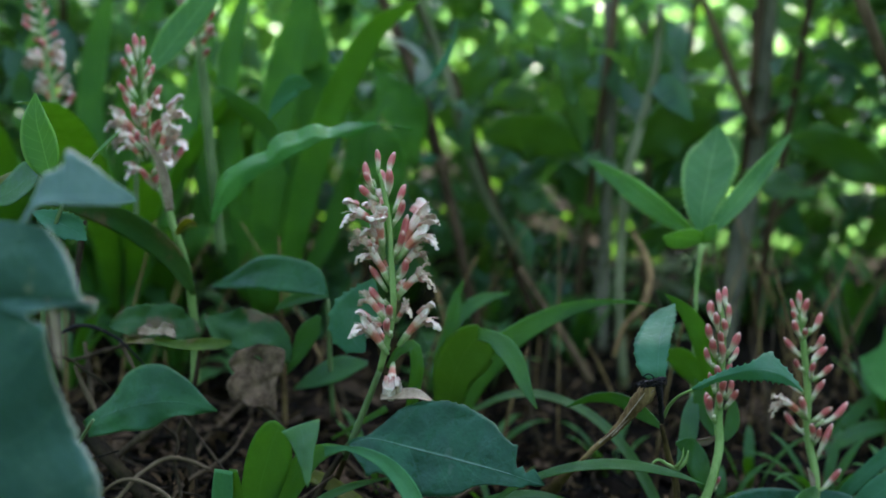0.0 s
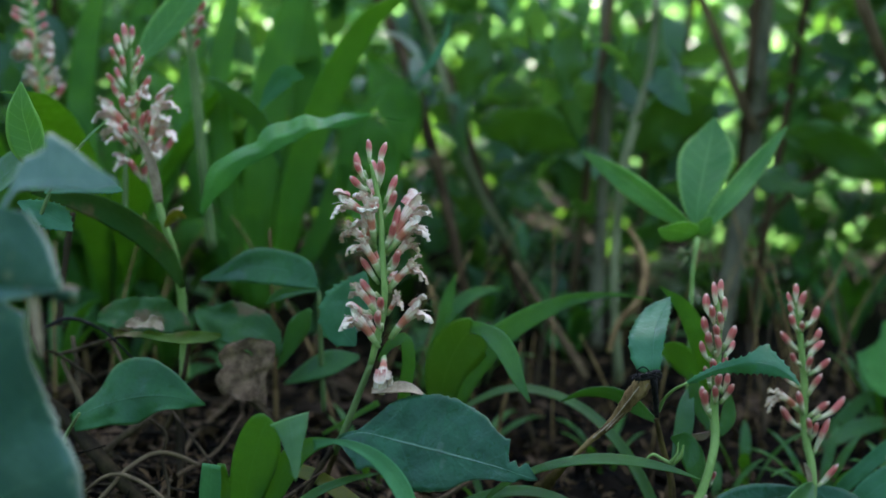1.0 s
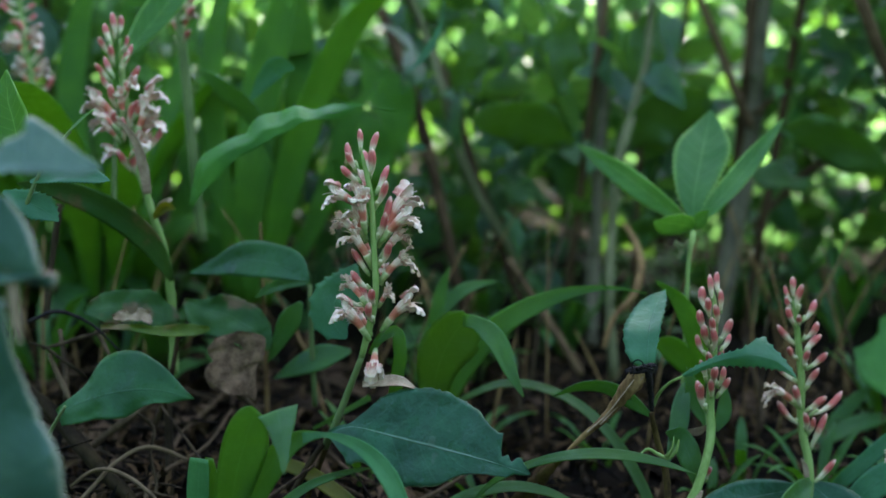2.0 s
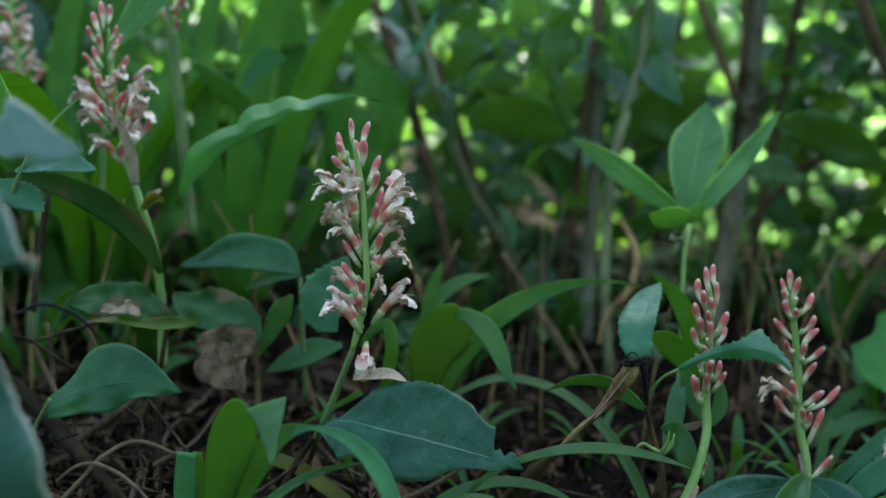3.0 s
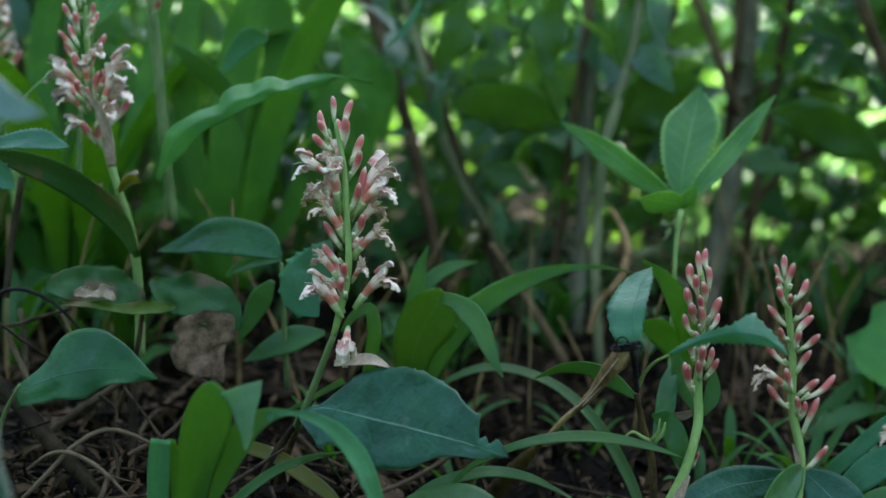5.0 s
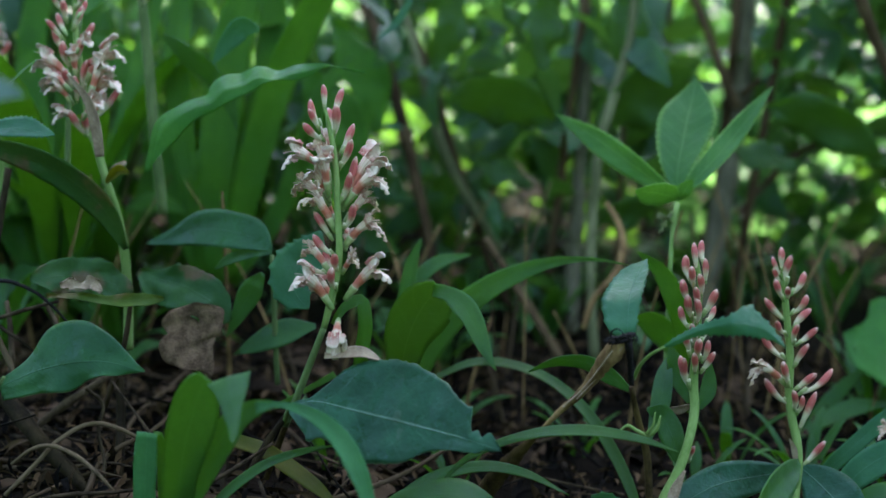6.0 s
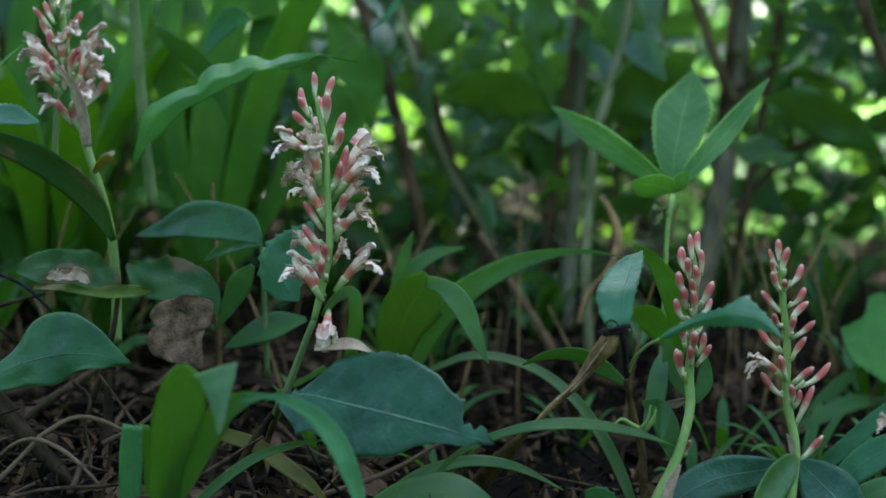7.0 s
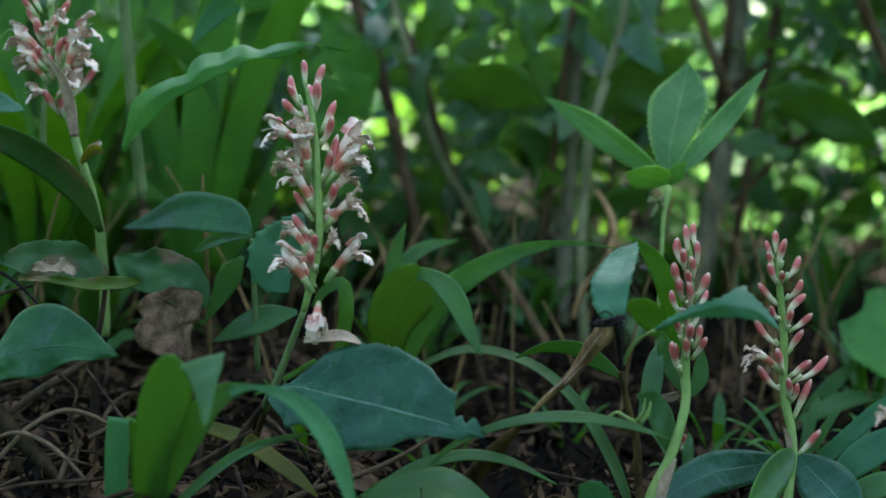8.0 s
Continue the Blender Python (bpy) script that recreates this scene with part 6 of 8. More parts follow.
leaf("leaf", low_plant, MID_LEAF, [(-0.0874, 0.7258, 0.1205, 0.0016, 0.0016, 0.77, 0.26, -0.58),
    (-0.0941, 0.7246, 0.1111, 0.0073, 0.0073, 0.82, 0.27, -0.51),
    (-0.1016, 0.7227, 0.0960, 0.0056, 0.0056, 0.84, 0.27, -0.47),
    (-0.1106, 0.7205, 0.0790, 0.0004, 0.0004, 0.84, 0.27, -0.48)], seed=279)
leaf("leaf", low_plant, MID_LEAF, [(-0.0549, 0.7405, 0.0826, 0.0017, 0.0017, 0.19, -0.46, -0.87),
    (-0.0744, 0.7402, 0.0786, 0.0091, 0.0091, 0.27, -0.46, -0.85),
    (-0.0938, 0.7394, 0.0707, 0.0066, 0.0066, 0.38, -0.46, -0.80),
    (-0.1093, 0.7386, 0.0629, 0.0004, 0.0004, 0.42, -0.45, -0.79)], seed=280)
low_plant = thing("low_plant", (-0.193, 0.7165, 0.0409), "withering low plant with blotched brown-green leaves", "plant", "low broad-leaved plants")
stalk("stem", low_plant, TWIG, [(-0.1892, 0.7155, 0.0334, 0.0019), (-0.1746, 0.7105, 0.0734, 0.0019), (-0.1659, 0.6996, 0.1061, 0.0015)])
leaf("leaf", low_plant, SICK_LEAF, [(-0.2266, 0.6950, 0.1198, 0.0023, 0.0022, -0.14, 0.46, 0.88),
    (-0.2175, 0.7001, 0.1205, 0.0103, 0.0106, -0.25, 0.45, 0.86),
    (-0.2059, 0.7063, 0.1204, 0.0123, 0.0125, -0.16, 0.46, 0.88),
    (-0.1940, 0.7126, 0.1182, 0.0146, 0.0111, -0.06, 0.47, 0.88),
    (-0.1836, 0.7183, 0.1138, 0.0119, 0.0096, 0.10, 0.48, 0.87),
    (-0.1760, 0.7226, 0.1096, 0.0073, 0.0075, 0.15, 0.47, 0.87),
    (-0.1725, 0.7250, 0.1056, 0.0005, 0.0005, 0.58, 0.49, 0.65)], "leaf with a brown hole", ragged=0.12, wave=0.002, uneven=0.2, half=6, count=36, seed=282)
leaf("leaf", low_plant, HEM_LEAF, [(-0.2119, 0.6820, 0.1116, 0.0014, 0.0014, -0.12, 0.42, 0.90),
    (-0.1949, 0.6835, 0.1118, 0.0021, 0.0025, -0.11, 0.42, 0.90),
    (-0.1786, 0.6849, 0.1093, 0.0029, 0.0035, 0.05, 0.43, 0.90),
    (-0.1654, 0.6861, 0.1086, 0.0043, 0.0043, -0.14, 0.42, 0.90),
    (-0.1521, 0.6872, 0.1092, 0.0043, 0.0043, -0.09, 0.42, 0.90),
    (-0.1428, 0.6880, 0.1099, 0.0011, 0.0014, 0.05, 0.43, 0.90)], "curled yellowing leaf edge", cup=0.4, wave=0.0015, ragged=0.15, seed=283)
leaf("dry_patch", low_plant, DRY_BRACT, [(-0.2050, 0.6860, 0.1179, 0.0014, 0.0021, -0.18, 0.32, 0.93),
    (-0.1991, 0.6864, 0.1186, 0.0056, 0.0041, -0.26, 0.32, 0.91),
    (-0.1925, 0.6869, 0.1179, 0.0021, 0.0028, -0.08, 0.32, 0.94),
    (-0.1865, 0.6874, 0.1192, 0.0053, 0.0060, -0.20, 0.32, 0.93),
    (-0.1808, 0.6880, 0.1133, 0.0012, 0.0013, 0.19, 0.34, 0.92)], "torn papery brown patch", cup=0.2, ragged=0.55, wave=0.001, seed=705)
leaf("leaf", low_plant, SICK_LEAF, [(-0.1703, 0.7350, 0.1196, 0.0013, 0.0024, 0.16, 0.46, 0.87),
    (-0.1566, 0.7311, 0.1151, 0.0079, 0.0159, 0.02, 0.46, 0.89),
    (-0.1411, 0.7267, 0.1119, 0.0144, 0.0190, 0.18, 0.47, 0.86),
    (-0.1276, 0.7226, 0.1064, 0.0159, 0.0168, 0.35, 0.48, 0.80),
    (-0.1161, 0.7186, 0.0984, 0.0118, 0.0144, 0.43, 0.48, 0.76),
    (-0.1066, 0.7150, 0.0904, 0.0013, 0.0019, 0.36, 0.48, 0.80)], "leaf with a brown hem", ragged=0.12, wave=0.002, uneven=0.2, half=6, count=36, seed=284)
leaf("leaf", low_plant, GREY_LEAF, [(-0.1349, 0.7120, 0.1012, 0.0062, 0.0112, 0.99, 0.11, 0.03),
    (-0.1321, 0.7099, 0.0933, 0.0228, 0.0190, 0.99, 0.11, -0.07),
    (-0.1307, 0.7079, 0.0851, 0.0210, 0.0159, 0.99, 0.11, -0.09),
    (-0.1298, 0.7060, 0.0779, 0.0181, 0.0214, 0.99, 0.11, -0.07),
    (-0.1259, 0.7041, 0.0711, 0.0125, 0.0156, 0.99, 0.11, -0.08),
    (-0.1203, 0.7020, 0.0644, 0.0059, 0.0069, 0.99, 0.11, -0.02),
    (-0.1161, 0.7000, 0.0577, 0.0008, 0.0007, 0.97, 0.11, 0.23)], "grey-brown dead leaf hanging from the plant", ragged=0.1, wave=0.002, waves=3, uneven=0.12, half=6, count=36, seed=285)
# long bright leaves behind the spikes
long_clump = thing("long_leaf_clump", (-0.1582, 0.943, 0.078), "clump of tall bright green lance leaves", "plant", "tall lance-leaved clumps")
leaf("leaf", long_clump, LONG_LEAF, [(-0.1569, 0.9232, 0.0815, 0.0058, 0.0058, -1.00, 0.01, -0.05),
    (-0.1597, 0.9309, 0.1394, 0.0136, 0.0136, -1.00, 0.01, 0.01),
    (-0.1552, 0.9399, 0.2071, 0.0166, 0.0166, -1.00, 0.03, 0.09),
    (-0.1477, 0.9595, 0.2800, 0.0177, 0.0177, -0.98, 0.04, 0.19),
    (-0.1299, 0.9793, 0.3547, 0.0100, 0.0100, -0.96, 0.05, 0.26),
    (-0.1166, 0.9960, 0.4060, 0.0005, 0.0005, -0.96, 0.05, 0.28)], seed=286)
leaf("leaf", long_clump, LONG_LEAF, [(-0.1726, 0.9530, 0.0761, 0.0054, 0.0054, -0.93, 0.33, -0.18),
    (-0.1831, 0.9624, 0.1459, 0.0111, 0.0111, -0.89, 0.41, -0.20),
    (-0.1973, 0.9819, 0.2155, 0.0135, 0.0135, -0.90, 0.42, -0.16),
    (-0.2035, 1.0015, 0.2866, 0.0136, 0.0136, -0.90, 0.44, -0.00),
    (-0.1911, 1.0108, 0.3580, 0.0085, 0.0085, -0.88, 0.46, 0.16),
    (-0.1759, 1.0160, 0.3989, 0.0006, 0.0006, -0.85, 0.47, 0.25)], seed=287)
leaf("leaf", long_clump, LONG_LEAF, [(-0.1448, 0.9231, 0.0816, 0.0052, 0.0052, -0.93, -0.31, 0.18),
    (-0.1328, 0.9220, 0.1503, 0.0117, 0.0117, -0.89, -0.38, 0.23),
    (-0.1149, 0.9313, 0.2220, 0.0145, 0.0145, -0.83, -0.45, 0.32),
    (-0.0883, 0.9398, 0.2891, 0.0151, 0.0151, -0.69, -0.58, 0.43),
    (-0.0530, 0.9464, 0.3419, 0.0105, 0.0105, -0.48, -0.70, 0.54),
    (-0.0194, 0.9485, 0.3613, 0.0007, 0.0007, -0.33, -0.68, 0.65)], seed=288)
leaf("leaf", long_clump, MID_LEAF, [(-0.1891, 0.8899, 0.2833, 0.0019, 0.0019, 0.43, -0.63, 0.65),
    (-0.1696, 0.8777, 0.2695, 0.0095, 0.0095, 0.43, -0.63, 0.64),
    (-0.1470, 0.8751, 0.2519, 0.0108, 0.0108, 0.52, -0.65, 0.56),
    (-0.1334, 0.8720, 0.2297, 0.0070, 0.0070, 0.69, -0.61, 0.39),
    (-0.1279, 0.8691, 0.2088, 0.0006, 0.0006, 0.73, -0.62, 0.28)], "dark drooping leaf", seed=289)
leaf("leaf", long_clump, TOOTHED_LEAF, [(-0.1014, 0.8110, 0.2826, 0.0013, 0.0013, -0.13, 0.05, -0.99),
    (-0.1130, 0.8114, 0.2842, 0.0079, 0.0079, 0.31, 0.22, -0.92),
    (-0.1220, 0.8103, 0.2755, 0.0067, 0.0067, 0.77, 0.08, -0.64),
    (-0.1351, 0.8080, 0.2570, 0.0004, 0.0004, 0.81, 0.09, -0.58)], "small blue-green folded leaf", seed=290)
leaf("leaf", long_clump, LONG_LEAF, [(-0.1729, 1.0220, 0.0639, 0.0055, 0.0055, -0.95, 0.22, 0.22),
    (-0.1465, 1.0352, 0.1661, 0.0132, 0.0132, -0.96, 0.21, 0.19),
    (-0.1307, 1.0457, 0.2467, 0.0165, 0.0165, -0.97, 0.20, 0.10),
    (-0.1257, 1.0556, 0.3219, 0.0132, 0.0132, -0.98, 0.18, -0.03),
    (-0.1315, 1.0642, 0.3863, 0.0005, 0.0005, -0.98, 0.17, -0.11)], seed=291)
leaf("leaf", long_clump, LONG_LEAF, [(-0.1988, 1.0435, 0.0712, 0.0056, 0.0056, -0.93, -0.20, -0.29),
    (-0.2269, 1.0547, 0.1531, 0.0129, 0.0129, -0.90, -0.37, -0.25),
    (-0.2494, 1.0644, 0.2241, 0.0153, 0.0153, -0.81, -0.53, -0.25),
    (-0.2773, 1.0720, 0.2787, 0.0130, 0.0130, -0.61, -0.69, -0.39),
    (-0.3106, 1.0753, 0.3003, 0.0007, 0.0007, -0.43, -0.72, -0.55)], seed=292)
leaf("leaf", long_clump, LONG_LEAF, [(-0.1586, 1.0021, 0.0675, 0.0061, 0.0061, -0.72, 0.57, 0.41),
    (-0.1166, 1.0100, 0.1310, 0.0110, 0.0110, -0.76, 0.56, 0.34),
    (-0.0956, 1.0167, 0.1837, 0.0123, 0.0123, -0.81, 0.54, 0.22),
    (-0.0748, 1.0249, 0.2470, 0.0104, 0.0104, -0.72, 0.63, 0.30),
    (-0.0432, 1.0294, 0.2840, 0.0007, 0.0007, -0.58, 0.71, 0.41)], seed=293)
long_clump = thing("long_leaf_clump", (-0.323, 1.0012, 0.0453), "clump of tall green lance leaves", "plant", "tall lance-leaved clumps")
leaf("leaf", long_clump, LONG_LEAF, [(-0.3230, 1.0026, 0.0558, 0.0053, 0.0053, -1.00, 0.00, -0.09),
    (-0.3287, 1.0111, 0.1189, 0.0117, 0.0117, -1.00, 0.00, -0.09),
    (-0.3344, 1.0195, 0.1819, 0.0138, 0.0138, -0.99, -0.00, -0.12),
    (-0.3491, 1.0396, 0.2557, 0.0139, 0.0139, -1.00, 0.01, -0.01),
    (-0.3424, 1.0610, 0.3418, 0.0108, 0.0108, -0.98, 0.04, 0.18),
    (-0.3265, 1.0679, 0.3956, 0.0005, 0.0005, -0.96, 0.05, 0.28)], seed=294)
leaf("leaf", long_clump, LONG_LEAF, [(-0.3058, 0.9827, 0.0596, 0.0055, 0.0055, -0.89, 0.39, 0.24),
    (-0.2854, 0.9907, 0.1216, 0.0111, 0.0111, -0.88, 0.39, 0.28),
    (-0.2598, 0.9986, 0.1836, 0.0144, 0.0144, -0.82, 0.54, 0.20),
    (-0.2472, 1.0168, 0.2456, 0.0133, 0.0133, -0.84, 0.53, 0.14),
    (-0.2343, 1.0351, 0.3089, 0.0098, 0.0098, -0.83, 0.54, 0.17),
    (-0.2135, 1.0432, 0.3722, 0.0006, 0.0006, -0.82, 0.54, 0.20)], seed=295)
leaf("leaf", long_clump, LONG_LEAF, [(-0.3407, 1.0225, 0.0520, 0.0058, 0.0058, -0.86, -0.38, -0.35),
    (-0.3681, 1.0307, 0.1108, 0.0115, 0.0115, -0.89, -0.37, -0.28),
    (-0.3847, 1.0387, 0.1697, 0.0138, 0.0138, -0.84, -0.52, -0.18),
    (-0.4012, 1.0460, 0.2233, 0.0125, 0.0125, -0.77, -0.54, -0.34),
    (-0.4339, 1.0514, 0.2606, 0.0006, 0.0006, -0.66, -0.56, -0.50)], seed=296)
leaf("leaf", long_clump, LONG_LEAF, [(-0.3323, 1.0618, 0.0446, 0.0057, 0.0057, -0.97, 0.20, 0.11),
    (-0.3214, 1.0720, 0.1229, 0.0126, 0.0126, -0.98, 0.19, 0.00),
    (-0.3275, 1.0825, 0.2010, 0.0160, 0.0160, -0.98, 0.18, -0.03),
    (-0.3256, 1.1030, 0.2795, 0.0162, 0.0162, -0.97, 0.21, 0.14),
    (-0.3063, 1.1235, 0.3597, 0.0117, 0.0117, -0.94, 0.22, 0.24),
    (-0.2894, 1.1308, 0.4167, 0.0006, 0.0006, -0.94, 0.22, 0.25)], seed=297)
leaf("leaf", long_clump, LONG_LEAF, [(-0.3082, 1.0221, 0.0522, 0.0071, 0.0071, -0.64, 0.70, 0.32),
    (-0.2707, 1.0295, 0.1115, 0.0127, 0.0127, -0.59, 0.71, 0.39),
    (-0.2383, 1.0327, 0.1386, 0.0152, 0.0152, -0.14, 0.84, 0.52),
    (-0.2004, 1.0309, 0.1281, 0.0008, 0.0008, 0.18, 0.84, 0.51)], seed=298)
# thin trunks and canes
trunk = thing("sapling", (0.0376, 1.0500, 0.0258), "leaning dark thin sapling trunk", "trunk", "thin trunks")
stalk("wood", trunk, BARK, [(0.0376, 1.0500, 0.0258, 0.0059), (0.0318, 1.0500, 0.0589, 0.0059), (0.0244, 1.0600, 0.0904, 0.0057), (0.0204, 1.0700, 0.1112, 0.0057), (0.0116, 1.0900, 0.1483, 0.0059), (0.0009, 1.1100, 0.1921, 0.0063), (-0.0096, 1.1300, 0.2315, 0.0067), (-0.0220, 1.1500, 0.2719, 0.0071), (-0.0343, 1.1600, 0.3068, 0.0069), (-0.0466, 1.1700, 0.3362, 0.0066), (-0.0620, 1.1800, 0.3718, 0.0067), (-0.0864, 1.1900, 0.4304, 0.0067), (-0.1139, 1.2000, 0.4949, 0.0068)], rough=0.15, count=40, seed=299)
stalk("knot", trunk, BARK, [(-0.0046, 1.1200, 0.2116, 0.0057), (-0.0016, 1.1150, 0.2021, 0.0080), (0.0009, 1.1100, 0.1921, 0.0057)], rough=0.35, count=12, seed=300)
leaf("leaf", trunk, TOOTHED_LEAF, [(-0.0047, 1.1000, 0.2112, 0.0013, 0.0013, -0.02, 0.54, 0.84),
    (-0.0113, 1.0970, 0.2122, 0.0046, 0.0039, -0.02, 0.54, 0.84),
    (-0.0190, 1.0936, 0.2121, 0.0039, 0.0046, -0.03, 0.54, 0.84),
    (-0.0265, 1.0900, 0.2093, 0.0007, 0.0007, -0.03, 0.54, 0.84)], "small bluish leaf on the trunk", seed=301)
trunk = thing("sapling", (0.1130, 1.1000, 0.0169), "leaning thin brown sapling trunk", "trunk", "thin trunks")
stalk("wood", trunk, BARK, [(0.1130, 1.1000, 0.0169, 0.0051), (0.0989, 1.1100, 0.0442, 0.0051), (0.0863, 1.1200, 0.0718, 0.0052), (0.0759, 1.1300, 0.0997, 0.0049), (0.0670, 1.1400, 0.1310, 0.0050), (0.0552, 1.1500, 0.1625, 0.0050), (0.0431, 1.1600, 0.1974, 0.0051), (0.0309, 1.1700, 0.2385, 0.0054), (0.0186, 1.1800, 0.2769, 0.0055), (0.0002, 1.1900, 0.3157, 0.0055), (-0.0153, 1.2000, 0.3518, 0.0056), (-0.0366, 1.2000, 0.3983, 0.0056), (-0.0673, 1.2100, 0.4694, 0.0056)], rough=0.15, count=40, seed=304)
stalk("side_twig", trunk, BARK, [(0.0699, 1.1350, 0.1226, 0.0023), (0.0810, 1.1300, 0.1407, 0.0017), (0.0975, 1.1200, 0.1542, 0.0011)], rough=0.2, seed=306)
trunk = thing("cane", (0.0988, 1.1200, 0.0836), "leaning olive green cane among trunks", "stem", "thin trunks")
stalk("wood", trunk, PALE_CANE, [(0.0988, 1.1200, 0.0836, 0.0034), (0.0783, 1.1250, 0.1149, 0.0046), (0.0565, 1.1300, 0.1491, 0.0052), (0.0399, 1.1350, 0.1805, 0.0058), (0.0262, 1.1400, 0.2206, 0.0053), (0.0147, 1.1500, 0.2609, 0.0047), (0.0050, 1.1600, 0.2959, 0.0042), (-0.0085, 1.1700, 0.3368, 0.0036), (-0.0263, 1.1700, 0.3823, 0.0036)], rough=0.12, count=26, seed=309)
trunk = thing("sapling", (0.1681, 1.0907, 0.0062), "upright slim grey sapling trunk", "trunk", "thin trunks")
stalk("wood", trunk, MOSSY_BARK, [(0.1681, 1.0907, 0.0062, 0.0082), (0.1740, 1.1220, 0.0904, 0.0077), (0.1805, 1.1376, 0.2086, 0.0071), (0.1836, 1.1493, 0.2971, 0.0066), (0.1795, 1.1603, 0.3798, 0.0060)], rough=0.12, count=26, seed=310)
stalk("knot", trunk, MOSSY_BARK, [(0.1737, 1.1224, 0.0932, 0.0070), (0.1749, 1.1240, 0.1055, 0.0088), (0.1760, 1.1256, 0.1178, 0.0070)], rough=0.3, seed=311)
stalk("side_twig", trunk, MOSSY_BARK, [(0.1749, 1.1240, 0.1055, 0.0031), (0.1455, 1.1554, 0.1250, 0.0020), (0.1107, 1.1447, 0.1438, 0.0009)], rough=0.2, seed=312)
stalk("knot", trunk, MOSSY_BARK, [(0.1726, 1.1196, 0.0720, 0.0070), (0.1737, 1.1212, 0.0843, 0.0088), (0.1748, 1.1228, 0.0966, 0.0070)], rough=0.3, seed=313)
stalk("side_twig", trunk, MOSSY_BARK, [(0.1737, 1.1212, 0.0843, 0.0031), (0.1601, 1.1312, 0.0933, 0.0020), (0.1506, 1.1765, 0.0974, 0.0010)], rough=0.2, seed=314)
trunk = thing("sapling", (0.2989, 1.1000, -0.0166), "stout upright grey-brown sapling trunk", "trunk", "thin trunks")
stalk("wood", trunk, MOSSY_BARK, [(0.2989, 1.1000, -0.0166, 0.0118), (0.3066, 1.1100, 0.0285, 0.0119), (0.3151, 1.1200, 0.0682, 0.0115), (0.3231, 1.1300, 0.1083, 0.0116), (0.3344, 1.1400, 0.1547, 0.0111), (0.3435, 1.1500, 0.2131, 0.0100), (0.3468, 1.1500, 0.2539, 0.0106), (0.3527, 1.1600, 0.3297, 0.0095), (0.3557, 1.1600, 0.3869, 0.0095), (0.3621, 1.1700, 0.4736, 0.0096)], rough=0.15, count=40, sides=12, seed=315)
stalk("knot", trunk, MOSSY_BARK, [(0.3453, 1.1480, 0.2364, 0.0094), (0.3459, 1.1480, 0.2481, 0.0130), (0.3465, 1.1480, 0.2608, 0.0094)], rough=0.35, count=12, sides=12, seed=316)
stalk("side_twig", trunk, BARK, [(0.3453, 1.1400, 0.2479, 0.0041), (0.3525, 1.1200, 0.2587, 0.0029), (0.3577, 1.1000, 0.2746, 0.0017)], rough=0.2, seed=317)
trunk = thing("sapling", (0.3395, 1.1300, 0.2332), "slim crooked dark sapling trunk", "trunk", "thin trunks")
stalk("wood", trunk, BARK, [(0.3395, 1.1300, 0.2332, 0.0046), (0.3298, 1.1300, 0.2531, 0.0052), (0.3124, 1.1300, 0.2925, 0.0046), (0.2957, 1.1300, 0.3315, 0.0046), (0.2786, 1.1300, 0.3702, 0.0041), (0.2531, 1.1300, 0.4410, 0.0041)], rough=0.15, count=26, seed=320)
trunk = thing("cane", (0.171, 0.9592, 0.0038), "upright slim yellow-green cane", "stem", "thin trunks")
stalk("wood", trunk, PALE_CANE, [(0.1710, 0.9592, 0.0038, 0.0046), (0.1673, 0.9737, 0.0743, 0.0047), (0.1726, 1.0043, 0.1387, 0.0048), (0.1801, 1.0159, 0.2042, 0.0048), (0.1939, 1.0315, 0.2464, 0.0048), (0.2090, 1.0482, 0.2976, 0.0043), (0.2151, 1.0573, 0.3674, 0.0038)], rough=0.12, count=26, seed=330)
trunk = thing("cane", (0.1433, 0.8558, 0.0581), "curled pale beige dry cane", "stem", "thin trunks")
stalk("wood", trunk, DRY_STALK, [(0.1433, 0.8558, 0.0581, 0.0023), (0.1530, 0.8639, 0.0820, 0.0027), (0.1699, 0.8710, 0.0994, 0.0032), (0.1796, 0.8937, 0.1195, 0.0033), (0.1804, 0.9263, 0.1371, 0.0029), (0.1751, 0.9482, 0.1496, 0.0025)], rough=0.12, count=26, seed=331)
trunk = thing("branch", (0.3538, 1.1600, 0.1224), "thin dark slanting sapling branch", "stem", "thin trunks")
stalk("wood", trunk, BARK, [(0.3538, 1.1600, 0.1224, 0.0030), (0.3824, 1.1600, 0.1552, 0.0036), (0.4110, 1.1600, 0.1842, 0.0036), (0.4305, 1.1500, 0.1984, 0.0030), (0.4554, 1.1400, 0.2134, 0.0023)], rough=0.2, count=26, seed=332)
trunk = thing("branch", (0.39, 1.0054, 0.3725), "dark bent branch of a sapling", "stem", "thin trunks")
stalk("wood", trunk, BARK, [(0.3900, 1.0054, 0.3725, 0.0057), (0.4057, 0.9998, 0.3319, 0.0057), (0.4235, 1.0050, 0.2969, 0.0052), (0.4512, 1.0079, 0.2456, 0.0047)], rough=0.12, count=26, seed=333)
trunk = thing("cane", (0.0713, 0.9554, 0.1179), "slanting thin dark cane in the thicket", "stem", "thin trunks")
stalk("wood", trunk, BARK, [(0.0713, 0.9554, 0.1179, 0.0030), (0.0958, 0.9400, 0.0799, 0.0035), (0.1184, 0.9301, 0.0455, 0.0040), (0.1347, 0.9212, 0.0184, 0.0039)], rough=0.12, count=26, seed=334)
trunk = thing("twig", (-0.0168, 0.8735, 0.2825), "small bluish dead leaf on a twig", "leaf")
